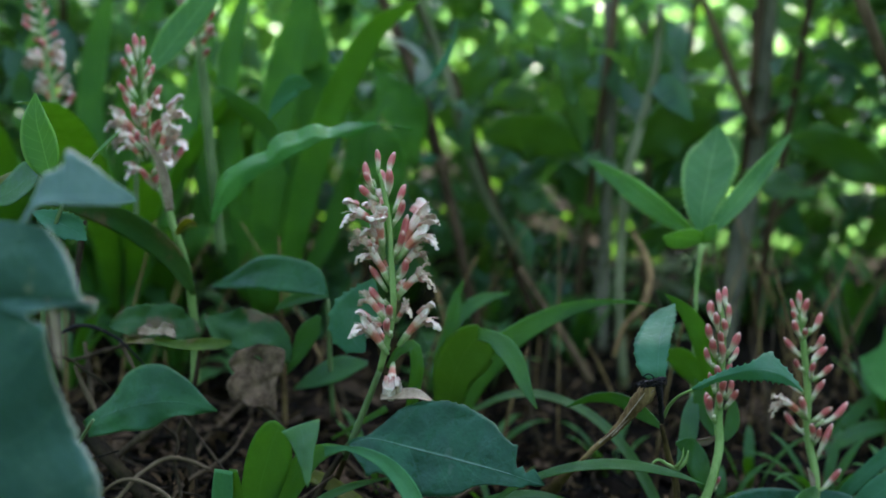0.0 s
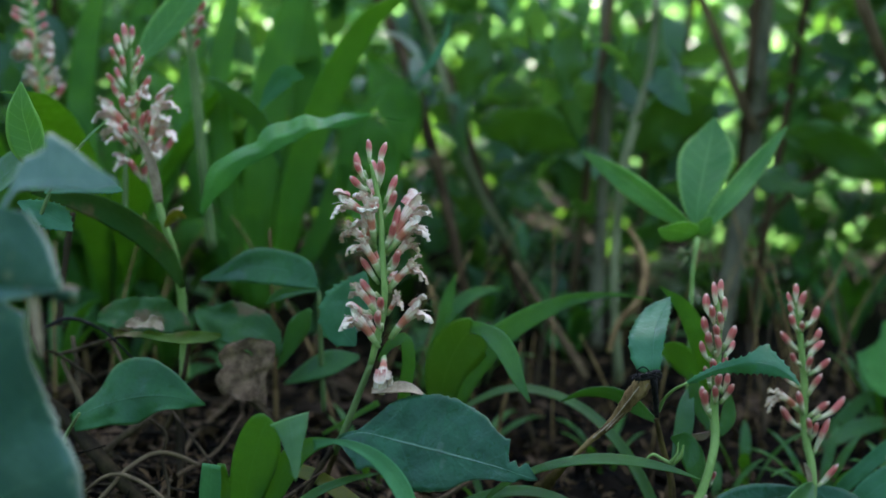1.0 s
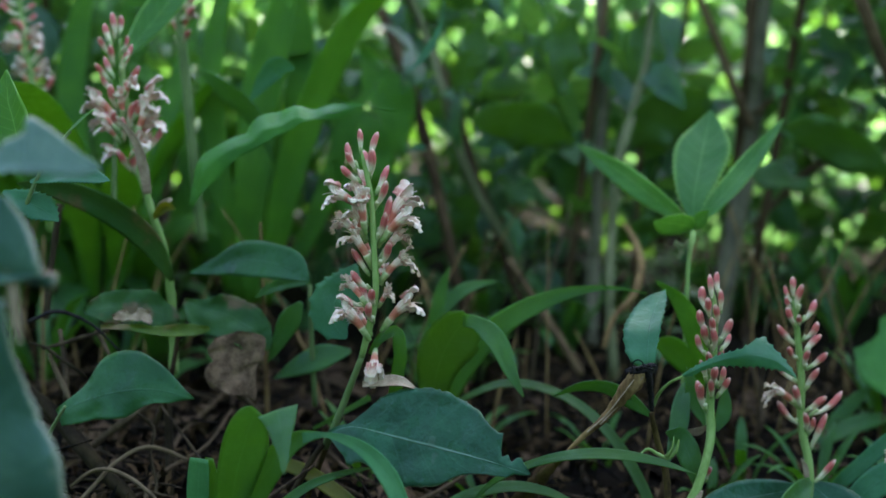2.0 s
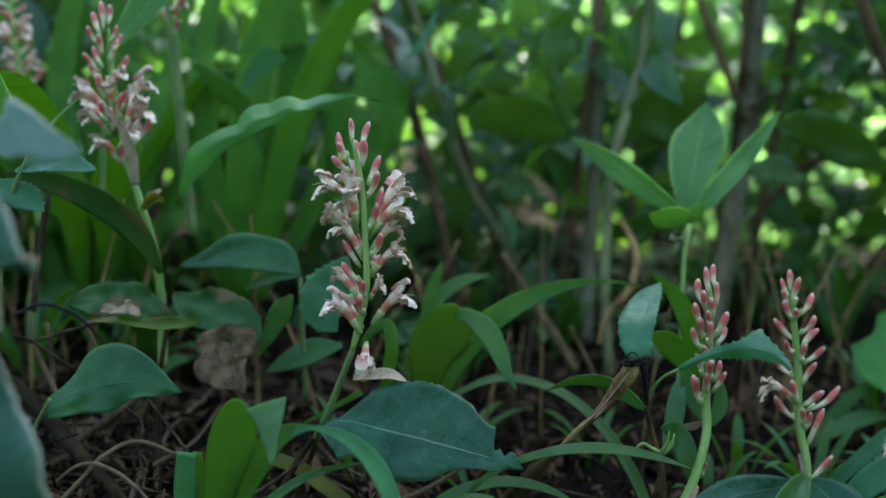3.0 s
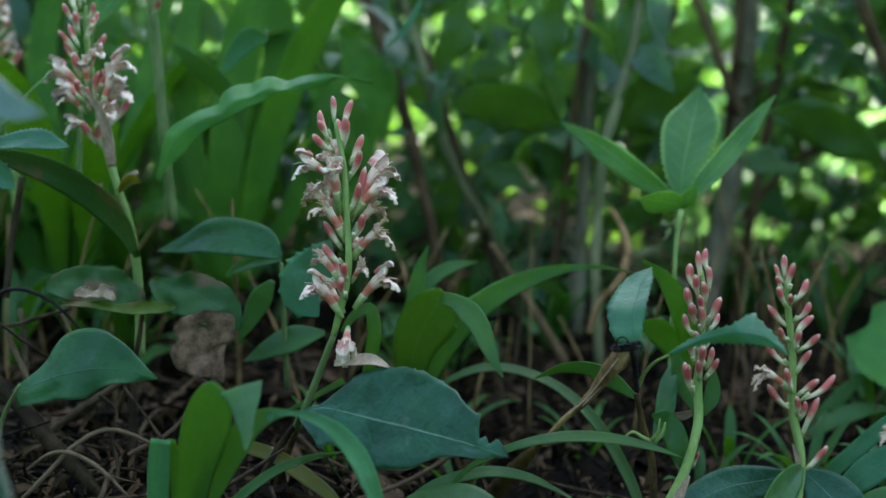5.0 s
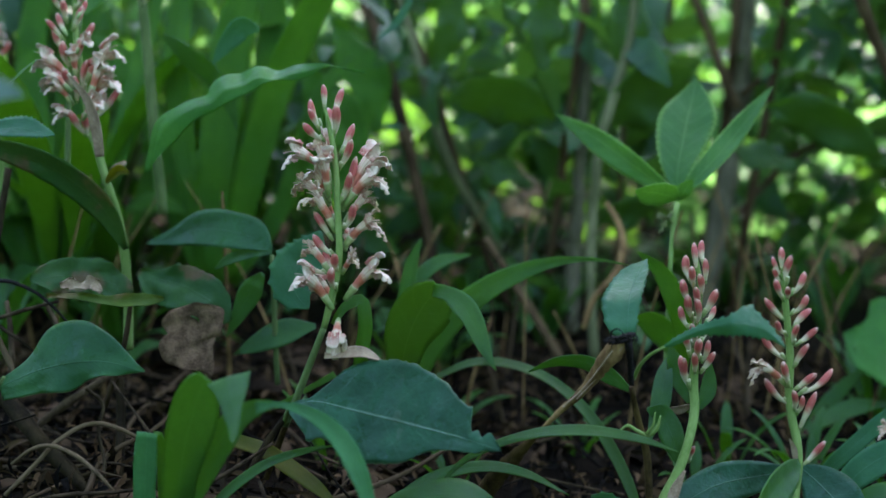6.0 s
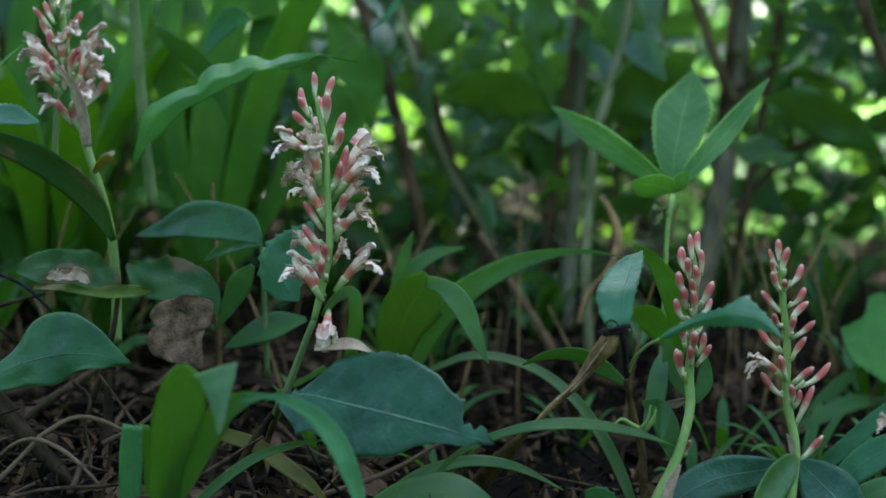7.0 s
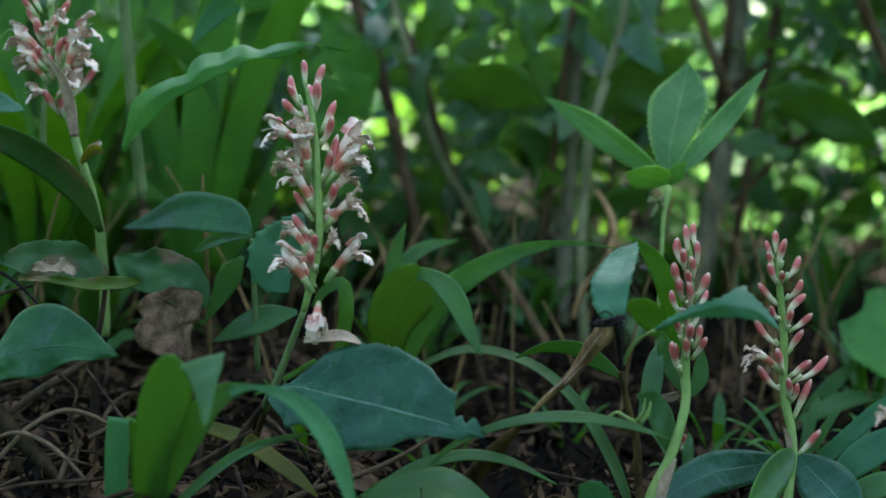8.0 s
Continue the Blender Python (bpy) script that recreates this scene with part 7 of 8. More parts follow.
leaf("leaf", trunk, TOOTHED_LEAF, [(-0.0194, 0.8734, 0.2816, 0.0005, 0.0005, -0.56, 0.59, 0.58),
    (-0.0070, 0.8746, 0.2923, 0.0031, 0.0031, -0.63, 0.58, 0.51),
    (0.0010, 0.8761, 0.3039, 0.0036, 0.0036, -0.76, 0.56, 0.34),
    (0.0090, 0.8783, 0.3217, 0.0015, 0.0015, -0.82, 0.54, 0.18),
    (0.0120, 0.8807, 0.3394, 0.0005, 0.0005, -0.85, 0.53, 0.08)], seed=335)
# broad dark leaves of the shrub behind
shrub = thing("broad_leaved_shrub", (0.214, 1.1066, -0.0214), "shrub with large dark drooping leaves", "shrub", "shrubs")
stalk("stem", shrub, BARK, [(0.2141, 1.1051, -0.0333, 0.0036), (0.2191, 1.1254, 0.1203, 0.0030), (0.2242, 1.1449, 0.2679, 0.0024), (0.2177, 1.1567, 0.3564, 0.0024)])
leaf("leaf", shrub, SHRUB_LEAF, [(0.1376, 1.0185, 0.2196, 0.0028, 0.0028, -0.33, 0.55, -0.77),
    (0.1163, 1.0202, 0.2300, 0.0208, 0.0208, -0.27, 0.55, -0.79),
    (0.0837, 1.0119, 0.2403, 0.0261, 0.0261, -0.12, 0.54, -0.83),
    (0.0574, 1.0122, 0.2401, 0.0178, 0.0178, 0.10, 0.54, -0.84),
    (0.0391, 1.0117, 0.2347, 0.0014, 0.0014, 0.22, 0.54, -0.81)], wave=0.006, waves=2, uneven=0.15, seed=337)
leaf("leaf", shrub, SHRUB_LEAF, [(0.2725, 1.0431, 0.2658, 0.0025, 0.0025, 0.36, 0.39, -0.85),
    (0.2482, 1.0420, 0.2549, 0.0275, 0.0275, 0.35, 0.39, -0.85),
    (0.2158, 1.0406, 0.2413, 0.0300, 0.0300, 0.41, 0.39, -0.82),
    (0.1916, 1.0387, 0.2250, 0.0150, 0.0150, 0.55, 0.40, -0.74),
    (0.1781, 1.0371, 0.2115, 0.0013, 0.0013, 0.62, 0.41, -0.67)], wave=0.006, waves=2, uneven=0.15, seed=338)
leaf("leaf", shrub, SHRUB_LEAF, [(0.3246, 0.9983, 0.2369, 0.0024, 0.0024, 0.14, -0.39, 0.91),
    (0.3532, 0.9973, 0.2320, 0.0168, 0.0168, 0.24, -0.39, 0.89),
    (0.3845, 0.9952, 0.2193, 0.0204, 0.0204, 0.40, -0.40, 0.82),
    (0.4158, 0.9921, 0.1989, 0.0120, 0.0120, 0.47, -0.41, 0.78),
    (0.4315, 0.9905, 0.1887, 0.0012, 0.0012, 0.47, -0.41, 0.78)], wave=0.006, waves=2, uneven=0.15, seed=339)
leaf("leaf", shrub, SHRUB_LEAF, [(0.2916, 1.0139, 0.1997, 0.0028, 0.0028, 0.25, 0.73, 0.64),
    (0.3182, 1.0124, 0.1910, 0.0152, 0.0152, 0.22, 0.73, 0.64),
    (0.3447, 1.0112, 0.1843, 0.0139, 0.0139, 0.16, 0.73, 0.66),
    (0.3633, 1.0107, 0.1819, 0.0014, 0.0014, 0.11, 0.74, 0.67)], wave=0.006, waves=2, uneven=0.15, seed=340)
leaf("leaf", shrub, SHRUB_LEAF, [(0.1394, 1.0554, 0.3454, 0.0023, 0.0023, 0.91, 0.29, -0.31),
    (0.1315, 1.0519, 0.3185, 0.0173, 0.0173, 0.92, 0.30, -0.26),
    (0.1262, 1.0484, 0.2916, 0.0150, 0.0150, 0.94, 0.32, -0.08),
    (0.1291, 1.0448, 0.2648, 0.0012, 0.0012, 0.94, 0.34, 0.05)], wave=0.006, waves=2, uneven=0.15, seed=341)
leaf("leaf", shrub, SHRUB_LEAF, [(0.2152, 1.0559, 0.3566, 0.0023, 0.0023, 0.94, 0.31, -0.17),
    (0.2100, 1.0510, 0.3190, 0.0184, 0.0184, 0.93, 0.31, -0.19),
    (0.2047, 1.0475, 0.2922, 0.0173, 0.0173, 0.94, 0.32, -0.09),
    (0.2075, 1.0446, 0.2707, 0.0012, 0.0012, 0.94, 0.34, 0.08)], wave=0.006, waves=2, uneven=0.15, seed=342)
leaf("leaf", shrub, SHRUB_LEAF, [(0.0474, 1.0572, 0.3500, 0.0025, 0.0025, 0.86, 0.47, -0.18),
    (0.0422, 1.0522, 0.3124, 0.0163, 0.0163, 0.85, 0.46, -0.27),
    (0.0315, 1.0488, 0.2855, 0.0138, 0.0138, 0.83, 0.45, -0.33),
    (0.0262, 1.0460, 0.2640, 0.0013, 0.0013, 0.85, 0.46, -0.27)], wave=0.006, waves=2, uneven=0.15, seed=343)
leaf("leaf", shrub, SHRUB_LEAF, [(0.0854, 1.0546, 0.3342, 0.0019, 0.0019, 0.70, 0.56, 0.45),
    (0.1017, 1.0515, 0.3129, 0.0088, 0.0088, 0.76, 0.54, 0.36),
    (0.1100, 1.0486, 0.2915, 0.0013, 0.0013, 0.82, 0.53, 0.24)], wave=0.006, waves=2, uneven=0.15, seed=344)
leaf("leaf", shrub, LONG_LEAF, [(-0.0983, 1.0482, 0.2684, 0.0022, 0.0022, 0.82, 0.23, 0.52),
    (-0.0765, 1.0437, 0.2364, 0.0230, 0.0230, 0.78, 0.40, 0.48),
    (-0.0546, 1.0391, 0.2044, 0.0230, 0.0230, 0.86, 0.38, 0.35),
    (-0.0436, 1.0340, 0.1669, 0.0012, 0.0012, 0.91, 0.36, 0.22)], wave=0.006, waves=2, uneven=0.15, seed=345)
leaf("leaf", shrub, LONG_LEAF, [(-0.0732, 1.0740, 0.3130, 0.0026, 0.0026, 0.72, 0.55, 0.42),
    (-0.0509, 1.0693, 0.2803, 0.0230, 0.0230, 0.77, 0.54, 0.35),
    (-0.0341, 1.0641, 0.2421, 0.0217, 0.0217, 0.84, 0.52, 0.18),
    (-0.0284, 1.0589, 0.2039, 0.0013, 0.0013, 0.86, 0.50, 0.06)], wave=0.006, waves=2, uneven=0.15, seed=346)
leaf("leaf", shrub, LONG_LEAF, [(-0.0958, 1.0195, 0.2047, 0.0023, 0.0023, 0.84, 0.38, 0.38),
    (-0.0797, 1.0151, 0.1733, 0.0169, 0.0169, 0.73, 0.41, 0.54),
    (-0.0530, 1.0120, 0.1525, 0.0169, 0.0169, 0.48, 0.44, 0.76),
    (-0.0264, 1.0103, 0.1421, 0.0011, 0.0011, 0.35, 0.45, 0.82)], wave=0.006, waves=2, uneven=0.15, seed=347)
leaf("leaf", shrub, SHRUB_LEAF, [(0.2380, 1.0279, 0.1475, 0.0025, 0.0025, 0.40, 0.39, -0.83),
    (0.2164, 1.0267, 0.1366, 0.0150, 0.0150, 0.28, 0.38, -0.88),
    (0.1894, 1.0263, 0.1310, 0.0125, 0.0125, 0.32, 0.39, -0.87),
    (0.1732, 1.0251, 0.1202, 0.0013, 0.0013, 0.49, 0.40, -0.78)], wave=0.006, waves=2, uneven=0.15, seed=348)
leaf("leaf", shrub, SHRUB_LEAF, [(0.0672, 1.0849, 0.1810, 0.0026, 0.0026, 0.48, 0.58, 0.65),
    (0.0844, 1.0832, 0.1699, 0.0131, 0.0131, 0.34, 0.60, 0.73),
    (0.1071, 1.0822, 0.1644, 0.0118, 0.0118, 0.34, 0.60, 0.73),
    (0.1243, 1.0805, 0.1532, 0.0013, 0.0013, 0.48, 0.58, 0.65)], wave=0.006, waves=2, uneven=0.15, seed=349)
shrub = thing("toothed_shrub", (0.5121, 1.0363, -0.0149), "bright green toothed leaf of a low shrub", "shrub", "shrubs")
leaf("leaf", shrub, ARCH_LEAF, [(0.4336, 0.8500, 0.0410, 0.0026, 0.0026, -0.36, -0.78, -0.52),
    (0.4182, 0.8551, 0.0420, 0.0545, 0.0597, -0.34, -0.78, -0.52),
    (0.3987, 0.8613, 0.0418, 0.0585, 0.0598, -0.34, -0.78, -0.52),
    (0.3820, 0.8666, 0.0423, 0.0401, 0.0531, -0.34, -0.78, -0.53),
    (0.3687, 0.8709, 0.0450, 0.0274, 0.0385, -0.30, -0.79, -0.54),
    (0.3617, 0.8735, 0.0499, 0.0122, 0.0131, -0.21, -0.81, -0.54),
    (0.3580, 0.8750, 0.0532, 0.0013, 0.0013, -0.29, -0.79, -0.54)], teeth=16, tooth=0.1, cup=0.1, count=80, half=5, seed=350)
# strap leaves at the edge
strap_clump = thing("strap_leaf_clump", (0.2721, 0.6947, -0.0534), "clump of blue-green strap leaves", "plant", "strap-leaved clumps")
leaf("leaf", strap_clump, TOOTHED_LEAF, [(0.2701, 0.6974, -0.0322, 0.0019, 0.0019, -0.89, 0.40, 0.24),
    (0.2787, 0.7005, -0.0055, 0.0043, 0.0043, -0.77, 0.50, 0.41),
    (0.2961, 0.6977, 0.0158, 0.0052, 0.0052, -0.58, 0.59, 0.57),
    (0.3184, 0.6948, 0.0379, 0.0045, 0.0045, -0.49, 0.60, 0.64),
    (0.3446, 0.6961, 0.0529, 0.0004, 0.0004, -0.42, 0.60, 0.68)], seed=351)
leaf("leaf", strap_clump, TOOTHED_LEAF, [(0.2731, 0.6768, -0.0350, 0.0024, 0.0024, -0.80, 0.55, 0.23),
    (0.2812, 0.6752, -0.0057, 0.0072, 0.0072, -0.63, 0.70, 0.33),
    (0.2977, 0.6721, 0.0132, 0.0098, 0.0098, -0.40, 0.73, 0.56),
    (0.3191, 0.6680, 0.0251, 0.0071, 0.0071, -0.20, 0.73, 0.65),
    (0.3402, 0.6631, 0.0303, 0.0004, 0.0004, -0.10, 0.73, 0.67)], seed=352)
leaf("leaf", strap_clump, STRAP_LEAF, [(0.2670, 0.6573, -0.0307, 0.0026, 0.0026, -0.57, 0.71, 0.41),
    (0.2815, 0.6546, -0.0094, 0.0066, 0.0066, -0.42, 0.78, 0.46),
    (0.2991, 0.6504, 0.0012, 0.0082, 0.0082, -0.14, 0.84, 0.52),
    (0.3198, 0.6454, 0.0051, 0.0005, 0.0005, -0.04, 0.84, 0.54)], seed=353)
leaf("leaf", strap_clump, STRAP_LEAF, [(0.3184, 0.8557, -0.0467, 0.0031, 0.0031, -0.78, 0.56, 0.29),
    (0.3314, 0.8590, -0.0178, 0.0062, 0.0062, -0.74, 0.57, 0.37),
    (0.3467, 0.8611, 0.0022, 0.0062, 0.0062, -0.65, 0.58, 0.50),
    (0.3620, 0.8626, 0.0178, 0.0041, 0.0041, -0.58, 0.59, 0.56),
    (0.3730, 0.8635, 0.0268, 0.0005, 0.0005, -0.54, 0.59, 0.60)], seed=354)
leaf("leaf", strap_clump, STRAP_LEAF, [(0.3110, 0.8386, -0.0232, 0.0027, 0.0027, -0.33, 0.84, 0.44),
    (0.3282, 0.8396, -0.0123, 0.0068, 0.0068, -0.24, 0.88, 0.40),
    (0.3583, 0.8405, 0.0011, 0.0083, 0.0083, -0.13, 0.88, 0.45),
    (0.3886, 0.8401, 0.0036, 0.0008, 0.0008, -0.03, 0.88, 0.47)], seed=355)
bloom(strap_clump, (0.2806, 0.5965, 0.0501), (0.2656, 0.5979, 0.0581), 0.0022, 0.86, True, 356)
# fallen sticks at the left
stick = thing("stick", (-0.2917, 0.7217, 0.0702), "thick dark fallen stick on litter", "stick", "fallen sticks")
stalk("wood", stick, DARK_WOOD, [(-0.2917, 0.7217, 0.0702, 0.0038), (-0.2611, 0.7088, 0.0524, 0.0049), (-0.2423, 0.6967, 0.0388, 0.0052), (-0.2186, 0.6790, 0.0220, 0.0050), (-0.1940, 0.6617, 0.0075, 0.0042), (-0.1653, 0.6388, -0.0102, 0.0031)], rough=0.25, count=16, seed=357)
stick = thing("stick", (-0.2921, 0.7284, 0.0449), "dark fallen stick on litter", "stick", "fallen sticks")
stalk("wood", stick, DARK_WOOD, [(-0.2921, 0.7284, 0.0449, 0.0019), (-0.2536, 0.7165, 0.0348, 0.0023), (-0.2235, 0.7032, 0.0138, 0.0026), (-0.1979, 0.6899, -0.0083, 0.0022)], rough=0.25, count=16, seed=358)
stick = thing("stick", (-0.2348, 0.7039, 0.0174), "pale dead stick on the litter", "stick", "fallen sticks")
stalk("wood", stick, GREY_TWIG, [(-0.2348, 0.7039, 0.0174, 0.0015), (-0.2257, 0.7100, 0.0264, 0.0023), (-0.2100, 0.7163, 0.0377, 0.0027), (-0.1960, 0.7274, 0.0464, 0.0023), (-0.1826, 0.7385, 0.0554, 0.0016)], rough=0.25, count=16, seed=359)
stick = thing("stick", (-0.2221, 0.6433, 0.0188), "thin pale curved twig", "stick", "fallen sticks")
stalk("wood", stick, GREY_TWIG, [(-0.2221, 0.6433, 0.0188, 0.0010), (-0.2109, 0.6444, 0.0276, 0.0012), (-0.1970, 0.6397, 0.0314, 0.0014), (-0.1815, 0.6339, 0.0275, 0.0013), (-0.1681, 0.6231, 0.0232, 0.0012), (-0.1537, 0.6117, 0.0152, 0.0006)], rough=0.25, count=16, seed=360)
stick = thing("stick", (-0.2217, 0.6314, 0.0046), "thin crooked twig on the litter", "stick", "fallen sticks")
stalk("wood", stick, GREY_TWIG, [(-0.2217, 0.6314, 0.0046, 0.0013), (-0.2081, 0.6381, 0.0189, 0.0014), (-0.1938, 0.6500, 0.0336, 0.0014), (-0.1793, 0.6606, 0.0388, 0.0014), (-0.1677, 0.6650, 0.0349, 0.0014), (-0.1549, 0.6688, 0.0271, 0.0011)], rough=0.25, count=16, seed=361)
stick = thing("stick", (-0.1888, 0.678, 0.0553), "thin upright twig in the litter", "stick", "fallen sticks")
stalk("wood", stick, GREY_TWIG, [(-0.1888, 0.6780, 0.0553, 0.0011), (-0.1784, 0.6767, 0.0466, 0.0011), (-0.1794, 0.6698, 0.0322, 0.0011), (-0.1739, 0.6622, 0.0136, 0.0011), (-0.1724, 0.6502, -0.0005, 0.0007)], rough=0.25, count=16, seed=362)
stick = thing("stick", (-0.1802, 0.7179, 0.0522), "black dead stem in the litter", "stick", "fallen sticks")
stalk("wood", stick, DARK_WOOD, [(-0.1802, 0.7179, 0.0522, 0.0027), (-0.1758, 0.7046, 0.0290, 0.0030), (-0.1706, 0.6816, 0.0081, 0.0029), (-0.1688, 0.6689, -0.0115, 0.0025)], rough=0.25, count=16, seed=363)
stick = thing("stick", (-0.2726, 0.7145, 0.0942), "thin dark twig over dead leaves", "stick", "fallen sticks")
stalk("wood", stick, DARK_WOOD, [(-0.2726, 0.7145, 0.0942, 0.0011), (-0.2613, 0.7140, 0.0913, 0.0011), (-0.2486, 0.7079, 0.0847, 0.0013), (-0.2371, 0.7021, 0.0797, 0.0011), (-0.2289, 0.7011, 0.0732, 0.0007)], rough=0.25, count=16, seed=364)
stick = thing("stick", (-0.2668, 0.7237, 0.0877), "thin dead twig over the litter", "stick", "fallen sticks")
stalk("wood", stick, GREY_TWIG, [(-0.2668, 0.7237, 0.0877, 0.0011), (-0.2539, 0.7240, 0.0911, 0.0015), (-0.2418, 0.7243, 0.0950, 0.0015), (-0.2199, 0.7248, 0.1008, 0.0008)], rough=0.25, count=16, seed=365)
stick = thing("stick", (-0.2583, 0.7135, 0.0876), "thin dead stem in the litter", "stick", "fallen sticks")
stalk("wood", stick, GREY_TWIG, [(-0.2583, 0.7135, 0.0876, 0.0015), (-0.2530, 0.7117, 0.0747, 0.0019), (-0.2451, 0.7051, 0.0638, 0.0019), (-0.2388, 0.6988, 0.0553, 0.0011)], rough=0.25, count=16, seed=366)
stick = thing("stick", (-0.2616, 0.745, 0.0966), "thin dead stem in the litter", "stick", "fallen sticks")
stalk("wood", stick, GREY_TWIG, [(-0.2616, 0.7450, 0.0966, 0.0016), (-0.2546, 0.7320, 0.0757, 0.0019), (-0.2499, 0.7187, 0.0517, 0.0019)], rough=0.25, count=16, seed=367)
stick = thing("stick", (-0.2328, 0.7348, 0.0987), "thin dead twig over the litter", "stick", "fallen sticks")
stalk("wood", stick, GREY_TWIG, [(-0.2328, 0.7348, 0.0987, 0.0015), (-0.2270, 0.7335, 0.0892, 0.0015), (-0.2190, 0.7222, 0.0812, 0.0011)], rough=0.25, count=16, seed=368)
stick = thing("stick", (-0.2726, 0.7163, 0.1079), "thin black twig over dead leaves", "stick", "fallen sticks")
stalk("wood", stick, BLACK_ROT, [(-0.2726, 0.7163, 0.1079, 0.0011), (-0.2540, 0.7171, 0.1154, 0.0015), (-0.2316, 0.7159, 0.1082, 0.0011), (-0.2090, 0.7129, 0.0880, 0.0007)], rough=0.25, count=16, seed=369)
stick = thing("stick", (-0.1515, 0.72, 0.0712), "thin dead stick on the litter", "stick", "fallen sticks")
stalk("wood", stick, GREY_TWIG, [(-0.1515, 0.7200, 0.0712, 0.0015), (-0.1363, 0.7186, 0.0619, 0.0019), (-0.1249, 0.7172, 0.0526, 0.0019), (-0.1153, 0.7160, 0.0444, 0.0011)], rough=0.25, count=16, seed=370)
stick = thing("stick", (-0.1435, 0.7098, 0.0707), "thin dark twig over dead leaves", "stick", "fallen sticks")
stalk("wood", stick, DARK_WOOD, [(-0.1435, 0.7098, 0.0707, 0.0011), (-0.1304, 0.7086, 0.0634, 0.0011), (-0.1248, 0.7075, 0.0553, 0.0007)], rough=0.25, count=16, seed=371)
stick = thing("stick", (-0.1054, 0.6723, 0.0202), "dead stem in the litter", "stick", "fallen sticks")
stalk("wood", stick, GREY_TWIG, [(-0.1054, 0.6723, 0.0202, 0.0021), (-0.1027, 0.6662, 0.0120, 0.0028), (-0.1035, 0.6600, 0.0033, 0.0032), (-0.0989, 0.6485, -0.0068, 0.0028)], rough=0.25, count=16, seed=372)
stick = thing("stick", (-0.2714, 0.7461, 0.1042), "pale dead stem in the litter", "stick", "fallen sticks")
stalk("wood", stick, GREY_TWIG, [(-0.2714, 0.7461, 0.1042, 0.0023), (-0.2677, 0.7512, 0.1429, 0.0023), (-0.2613, 0.7568, 0.1854, 0.0023)], rough=0.25, count=16, seed=373)
stick = thing("stick", (-0.087, 0.6401, 0.0072), "dark dead stem in the litter", "stick", "fallen sticks")
stalk("wood", stick, DARK_WOOD, [(-0.0870, 0.6401, 0.0072, 0.0020), (-0.0783, 0.6523, 0.0242, 0.0021), (-0.0640, 0.6648, 0.0437, 0.0018), (-0.0563, 0.6761, 0.0531, 0.0014)], rough=0.25, count=16, seed=374)

# ---- foliage that nobody could count ----
def foliage(name, centres, sizes, mat, label="", category="", up=0.35, slim=0.42, seed=1, parent=None):
    """Many separate small bent leaves in one mesh."""
    dice = np.random.RandomState(seed)
    c = np.array(centres, dtype=float)
    n = len(c)
    size = np.array(sizes, dtype=float)
    ahead = dice.normal(size=(n, 3)) * (1, 1, 0.7) + (0, 0, -0.35)
    ahead /= np.linalg.norm(ahead, axis=1)[:, None]
    normal = dice.normal(size=(n, 3)) + (0, 0, up * 4)
    side = np.cross(normal, ahead)
    side /= np.linalg.norm(side, axis=1)[:, None] + 1e-9
    normal = np.cross(ahead, side)
    verts, uvs = [], []
    for u, w, bend in ((0.0, 0.06, 0.0), (0.3, 0.85, 0.07), (0.6, 0.9, 0.05), (0.85, 0.45, -0.03), (1.0, 0.02, -0.1)):
        for v in (-1, 0, 1):
            width = size * slim * 0.5 * w * v * dice.uniform(0.85, 1.15, n)
            verts.append(c + ahead * (size * (u - 0.5))[:, None] + side * width[:, None] + normal * (size * (bend + 0.06 * abs(v) * w))[:, None])
            uvs.append((u, 0.5 + 0.5 * v))
    verts = np.stack(verts, 1).reshape(-1, 3)
    quad = [(r * 3 + k, r * 3 + k + 1, r * 3 + k + 4, r * 3 + k + 3) for r in range(4) for k in range(2)]
    faces = (np.arange(n)[:, None, None] * 15 + np.array(quad)[None]).reshape(-1, 4)
    me = bpy.data.meshes.new(name)
    me.from_pydata(verts - np.array(origin_of(parent)), [], faces.tolist())
    layer = me.uv_layers.new(name="UVMap")
    index = np.empty(len(me.loops), dtype=np.int32)
    me.loops.foreach_get("vertex_index", index)
    layer.data.foreach_set("uv", np.tile(np.array(uvs), (n, 1))[index].ravel())
    me.polygons.foreach_set("use_smooth", [True] * len(me.polygons))
    me.materials.append(mat)
    ob = new(name, me)
    ob.parent = parent
    return ob if parent else tagged(ob, label, category, "", "stuff")


def clumps(count, box, spread, per, seed):
    """Leaf centres in loose clusters inside a box ((x0, x1), (y0, y1), (z0, z1))."""
    dice = np.random.RandomState(seed)
    low, high = np.array([b[0] for b in box]), np.array([b[1] for b in box])
    heart = dice.uniform(low, high, (count, 3))
    at = heart[:, None] + dice.normal(size=(count, per, 3)) * spread
    return at.reshape(-1, 3)


def above_ground(at, clear=0.02):
    return np.array([p for p in at if p[2] > lay(p[0], p[1]) + clear])


dice = np.random.RandomState(11)
# thicket close behind the plants, in the shade-toned leaf colour
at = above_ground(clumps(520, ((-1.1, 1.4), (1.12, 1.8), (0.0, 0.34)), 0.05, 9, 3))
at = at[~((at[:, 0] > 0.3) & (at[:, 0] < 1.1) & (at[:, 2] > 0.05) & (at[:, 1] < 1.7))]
foliage("thicket_foliage", at, dice.uniform(0.035, 0.085, len(at)), SHADE_TONED_LEAF, "dense dim green thicket leaves behind the plants", "foliage", seed=4)
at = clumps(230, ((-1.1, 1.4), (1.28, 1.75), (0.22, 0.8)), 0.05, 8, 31)
